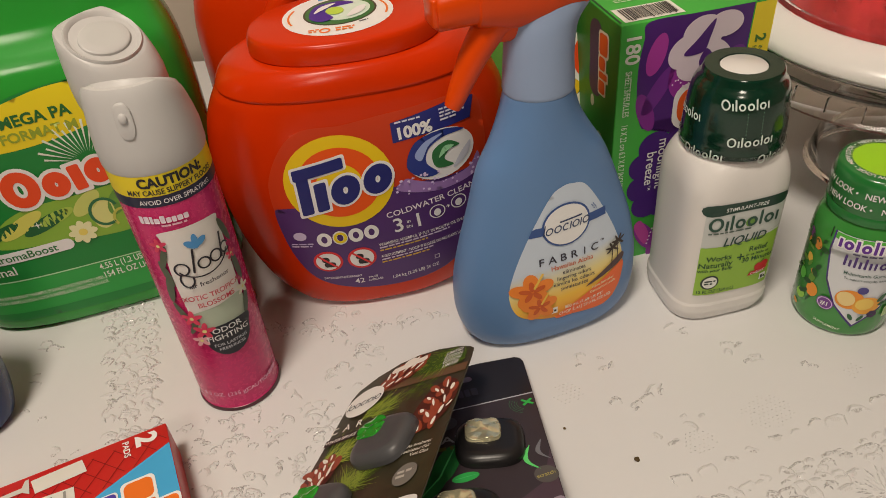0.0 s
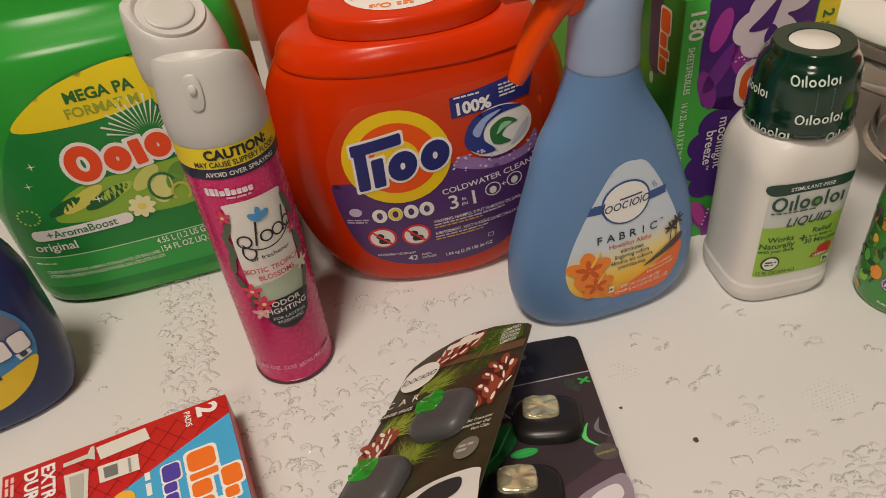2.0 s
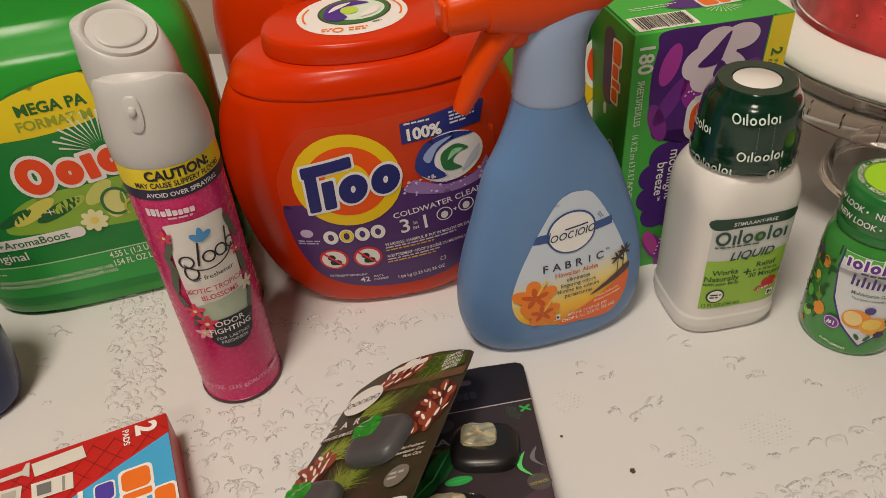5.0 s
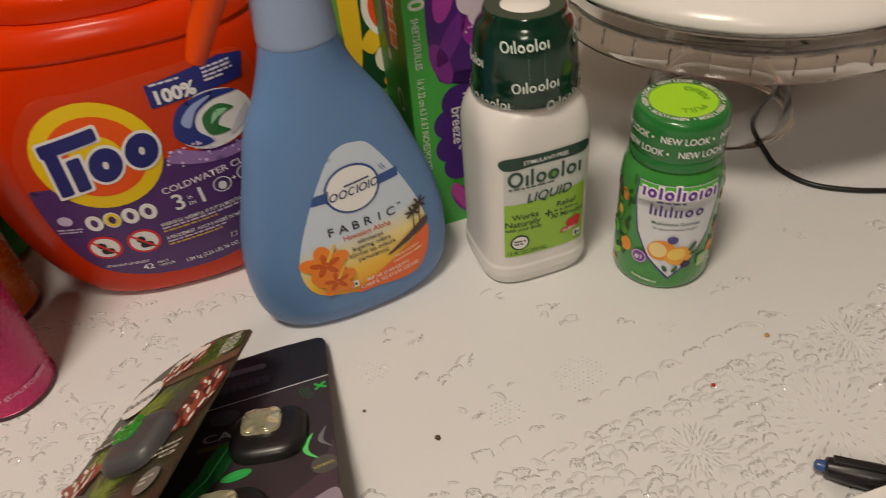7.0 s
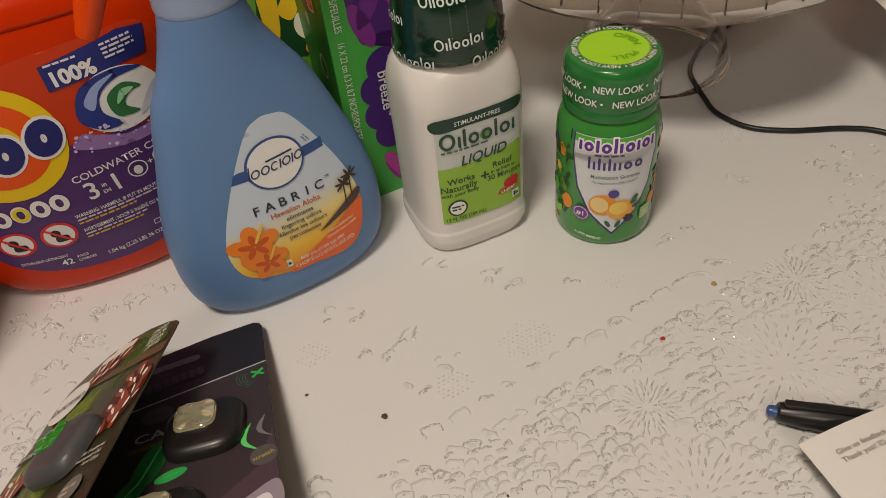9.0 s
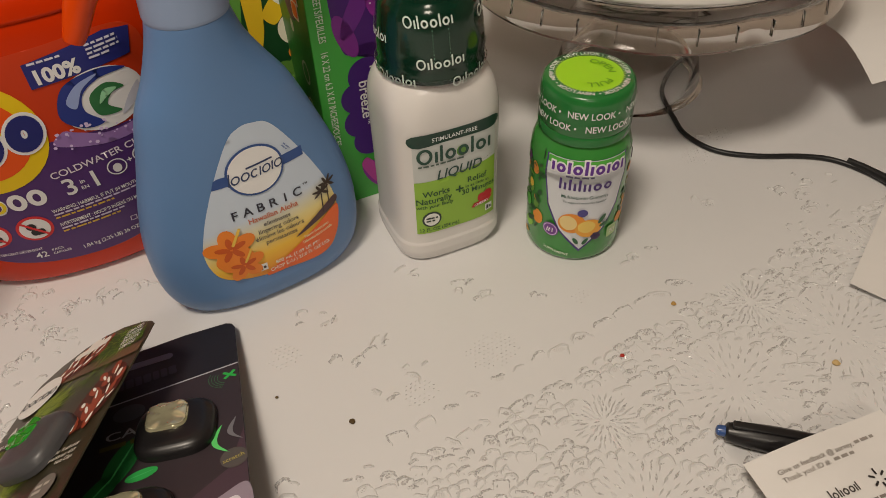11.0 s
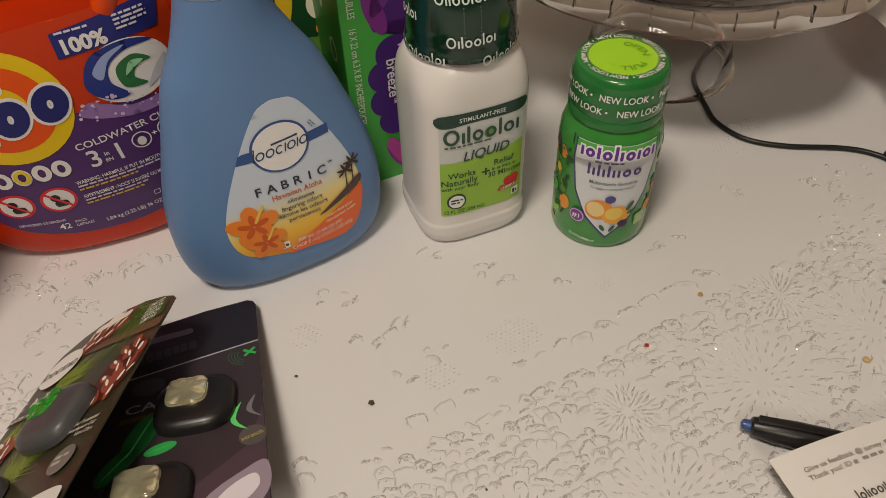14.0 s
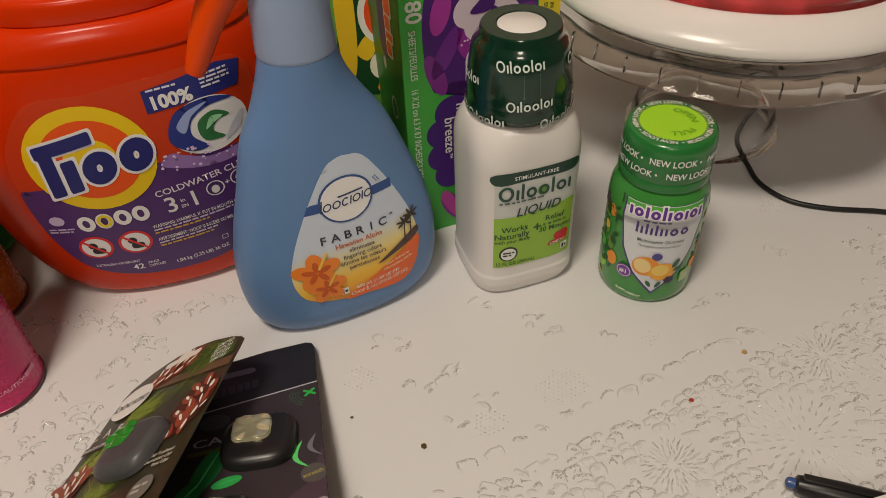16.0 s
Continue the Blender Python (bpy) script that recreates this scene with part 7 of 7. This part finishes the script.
# ---- cable, papers and pen ----
RUBBER = material("black_rubber", (0.010, 0.010, 0.011), 0.4, var=0.1)
cord = thing("power_cord", pose(0.38, 0.57, 0), "thin black power cord lying on the cloth", "cable")
line = curve_points([(0.500, 0.725, 0.0022), (0.455, 0.682, 0.0022), (0.410, 0.645, 0.0022), (0.386, 0.605, 0.0022), (0.3838, 0.5686, 0.0022), (0.3856, 0.5449, 0.0022), (0.4001, 0.5228, 0.0022), (0.4268, 0.5114, 0.0022), (0.4642, 0.505, 0.0022), (0.486, 0.4952, 0.0022), (0.505, 0.472, 0.0022), (0.520, 0.440, 0.0022)], 120)
bm = tube([Vector(p) - Vector((0.38, 0.57, 0)) for p in line], 0.0020, 12)
part("cable", bm, RUBBER, cord)
bm = tube([Vector((0.111, -0.077, 0.0045)), Vector((0.118, -0.087, 0.0048)), Vector((0.126, -0.101, 0.005)), Vector((0.131, -0.112, 0.005))], 0.0030, 16, lambda f: 0.75 + 0.5 * f)
part("cable_sleeve", bm, RUBBER, cord, "thicker black cable sleeve")

pen = thing("pen", pose(0.3085, 0.2825, 0.0074, 0, 0, -20), "black ballpoint pen with a blue end", "pen")
def along_x(points, seg=28):
    b = lathe(points, seg)
    bmesh.ops.transform(b, matrix=Matrix.Rotation(radians(90), 4, "Y"), verts=b.verts)
    return b
part("barrel", along_x([(0.0036, 0.0035), (0.0050, 0.0045), (0.0066, 0.014), (0.0072, 0.026), (0.0070, 0.05), (0.0060, 0.080), (0.002, 0.094)]), BLACK, pen)
part("end_button", along_x([(0.0012, -0.0012), (0.0026, -0.0004), (0.0030, 0.0012), (0.0030, 0.0040)]), material("blue_pen_plastic", (0.05, 0.11, 0.32), 0.25, trans=0.2, var=0.05), pen, "translucent blue end button")
part("pocket_clip", block(0.006, 0.048, -0.0022, 0.0022, 0.0062, 0.0086, 0.0008), BLACK, pen)


def curled_sheet(name, m, w, h, lift, label, category, nx=24, ny=20, corner=None):
    """Thin paper with gentle curl; lift(u, v) is the height."""
    bm = bmesh.new()
    grid = [[bm.verts.new((w * i / nx, h * j / ny, lift(i / nx, j / ny))) for i in range(nx + 1)] for j in range(ny + 1)]
    for j in range(ny):
        for i in range(nx):
            bm.faces.new((grid[j][i], grid[j][i + 1], grid[j + 1][i + 1], grid[j + 1][i]))
    bm.normal_update()
    bmesh.ops.solidify(bm, geom=bm.faces[:], thickness=0.00012)
    ob = part(name, bm, PAPER, None)
    ob.matrix_world = m
    return tagged(ob, label, category)


def receipt_lift(u, v):
    return 0.0180 * (0.30 + 0.70 * v) * (1 - 0.10 * u * u) + 0.0015 * math.sin(5 * u) * v


rec_m = pose(0.3085, 0.2560, 0, 0, 0, 15) @ pose(0, -0.20, 0)
receipt = curled_sheet("receipt", rec_m, 0.088, 0.20, receipt_lift, "white paper till receipt curling over a pen", "receipt")


def on_receipt(x, y, off):
    return Vector((x, y, receipt_lift(x / 0.088, y / 0.20) + 0.0003 + off))


word("Give us feedback @ survey.", receipt, on_receipt, 0.012, 0.1880, 0.0036, "77716C", 0.0002, 0, "LEFT", stretch=1.15)
bars(receipt, on_receipt, 0.060, 0.1902, 0.022, 1, 0.0016, 0.0042, "8A8580", 0.0002, 0, 31)
word("Thank you! ID #:", receipt, on_receipt, 0.012, 0.1838, 0.0036, "77716C", 0.0002, 0, "LEFT", stretch=1.15)
bars(receipt, on_receipt, 0.043, 0.1860, 0.022, 1, 0.0016, 0.0042, "8A8580", 0.0002, 0, 32)
strokes(receipt, on_receipt, 0.036, 0.1680, 0.0052, "IoIiooit", "45413F", 0.15, 0.0002, 0, 0, 0.10)
decal("brand_spark", receipt, on_receipt, [round_rect(0.0575 + 0.0038 * math.cos(a), 0.1695 + 0.0038 * math.sin(a), 0.0034, 0.0011, 0.0005, math.degrees(a)) for a in [math.pi / 6 + math.pi / 3 * k for k in range(6)]], "2E2A2A", 0.0004, 0.004)
bars(receipt, on_receipt, 0.030, 0.1625, 0.036, 6, 0.0015, 0.0042, "77716C", 0.0002, 0, 33)
bars(receipt, on_receipt, 0.008, 0.130, 0.070, 22, 0.0015, 0.0044, "827C76", 0.0002, 0, 34)

sheet = curled_sheet("paper_slip", pose(0.4300, 0.3740, 0.0, 0, 0, -42), 0.10, 0.12, lambda u, v: 0.0006 + 0.005 * (1 - u) ** 2 * (1 - v), "loose white paper slip lying on the cloth", "paper")


bag = curled_sheet("paper_leaflet", pose(0.502, 0.515, 0.0, 0, 0, 2), 0.22, 0.165, lambda u, v: 0.045 + 0.035 * math.sin(1.2 * u + 0.3) + 0.012 * math.sin(5 * v) * (1 - u), "large curling white paper leaflet", "paper")
part("packet", loft([(0.0, 0.050, 0.028, 4), (0.045, 0.052, 0.030, 4), (0.066, 0.045, 0.024, 4)], 12, 40), material("red_packet", (0.5, 0.03, 0.02), 0.4, var=0.1), None)
pk = bpy.data.objects["packet"]
pk.matrix_world = pose(0.625, 0.722, 0, 0, 0, 20)
tagged(pk, "red packet under a curling paper leaflet", "packet")


# ---- things behind ----
BACK = [(0.0, 0.100, 0.056, 3.0), (0.01, 0.107, 0.062, 3.0), (0.14, 0.110, 0.064, 3.0), (0.19, 0.106, 0.060, 2.8), (0.225, 0.088, 0.052, 2.5), (0.25, 0.060, 0.042, 2.3), (0.27, 0.035, 0.032, 2.0), (0.285, 0.030, 0.030, 2.0)]
oj = thing("detergent_jug", pose(-0.110, 0.635, 0, 0, 0, 14), "large orange plastic detergent jug with a violet pour spout", "jug")
part("jug_body", loft(BACK, 50, 80), ORANGE, oj)
part("handle_recess", tube(curve_points([(-0.055, -0.052, 0.12), (-0.052, -0.058, 0.16), (-0.030, -0.058, 0.200), (0.010, -0.050, 0.222)], 30), 0.010, 16), ORANGE, oj)
part("violet_strip", tube(curve_points([(-0.035, -0.063, 0.150), (-0.027, -0.066, 0.178), (-0.010, -0.064, 0.200), (0.010, -0.059, 0.212)], 30), 0.0045, 12), material("violet_plastic", (0.22, 0.06, 0.20), 0.25, var=0.08), oj, "shiny violet strip")
part("cap", lathe([(0.030, 0.285), (0.034, 0.286), (0.034, 0.315), (0.030, 0.318)], 48), material("violet_cap", (0.12, 0.03, 0.14), 0.3), oj)

POUCH = [(0.0, 0.052, 0.020, 3.0), (0.02, 0.056, 0.024, 2.6), (0.10, 0.057, 0.022, 2.4), (0.16, 0.056, 0.012, 2.4), (0.185, 0.056, 0.003, 2.4), (0.20, 0.056, 0.0012, 2.4)]
pou = thing("refill_pouch", pose(0.075, 0.575, 0, 0, 0, 16), "green printed plastic pouch standing behind the spray bottle", "pouch")
part("pouch_body", loft(POUCH, 40, 64), material("light_green_film", (0.13, 0.36, 0.06), 0.3, var=0.12, scale=25, bump=0.3, bscale=30), pou)
pl = on_front(POUCH)
pp = decal("pouch_print", pou, pl, [smooth_outline([(-0.02, 0.06), (-0.015, 0.14), (0.0, 0.178), (0.045, 0.178), (0.050, 0.10), (0.040, 0.055)])], "12401E", 0.0004, label="dark green printed panel")
decal("yellow_print", pp, pl, [smooth_outline([(-0.014, 0.10), (-0.014, 0.172), (-0.002, 0.176), (-0.004, 0.12)]), smooth_outline([(-0.004, 0.125), (0.004, 0.135), (0.010, 0.126), (0.003, 0.118)])], "D8B422", 0.0007)
decal("round_mark", pp, pl, [oval(0.016, 0.148, 0.016, 0.020)], "DCD8D0", 0.0009)
decal("round_mark", pp, pl, [oval(0.017, 0.148, 0.0125, 0.0165)], "D84A1E", 0.0012)
decal("flower_print", pp, pl, [oval(0.013, 0.113, 0.009, 0.010), oval(0.022, 0.108, 0.009, 0.009), oval(0.020, 0.120, 0.009, 0.007)], "D6D2BE", 0.0009)
decal("leaf_print", pp, pl, [oval(0.014, 0.080, 0.010, 0.014), oval(0.004, 0.088, 0.006, 0.004)], "5E8C3A", 0.0009)
decal("fruit_print", pp, pl, [oval(0.014, 0.097, 0.006, 0.005)], "D8822A", 0.0011)

# ---- crumbs on the cloth ----
rng = random.Random(8)
for cx, cy, r, col in ((0.1150, 0.3180, 0.0017, "4A3A1E"), (0.2750, 0.3420, 0.0014, "9A2418"), (0.3180, 0.3770, 0.0016, "A8854A"), (0.0725, 0.3400, 0.0010, "5A4A2E"), (0.395, 0.32, 0.0022, "B49A6A"), (0.172, 0.262, 0.0007, "4A4238")):
    bm = bmesh.new()
    bmesh.ops.create_icosphere(bm, subdivisions=2, radius=r)
    for v in bm.verts:
        v.co *= 1 + 0.35 * noise.noise(v.co * 900 + Vector((cx * 90, cy * 90, 0)))
        v.co.z = max(-0.0001, v.co.z * 0.5 + r * 0.4)
    ob = part("crumb", bm, ink(col, 0.7), None)
    ob.location = (cx, cy, 0.0002)
    tagged(ob, "tiny dry crumb on the white cloth", "crumb", "crumbs")
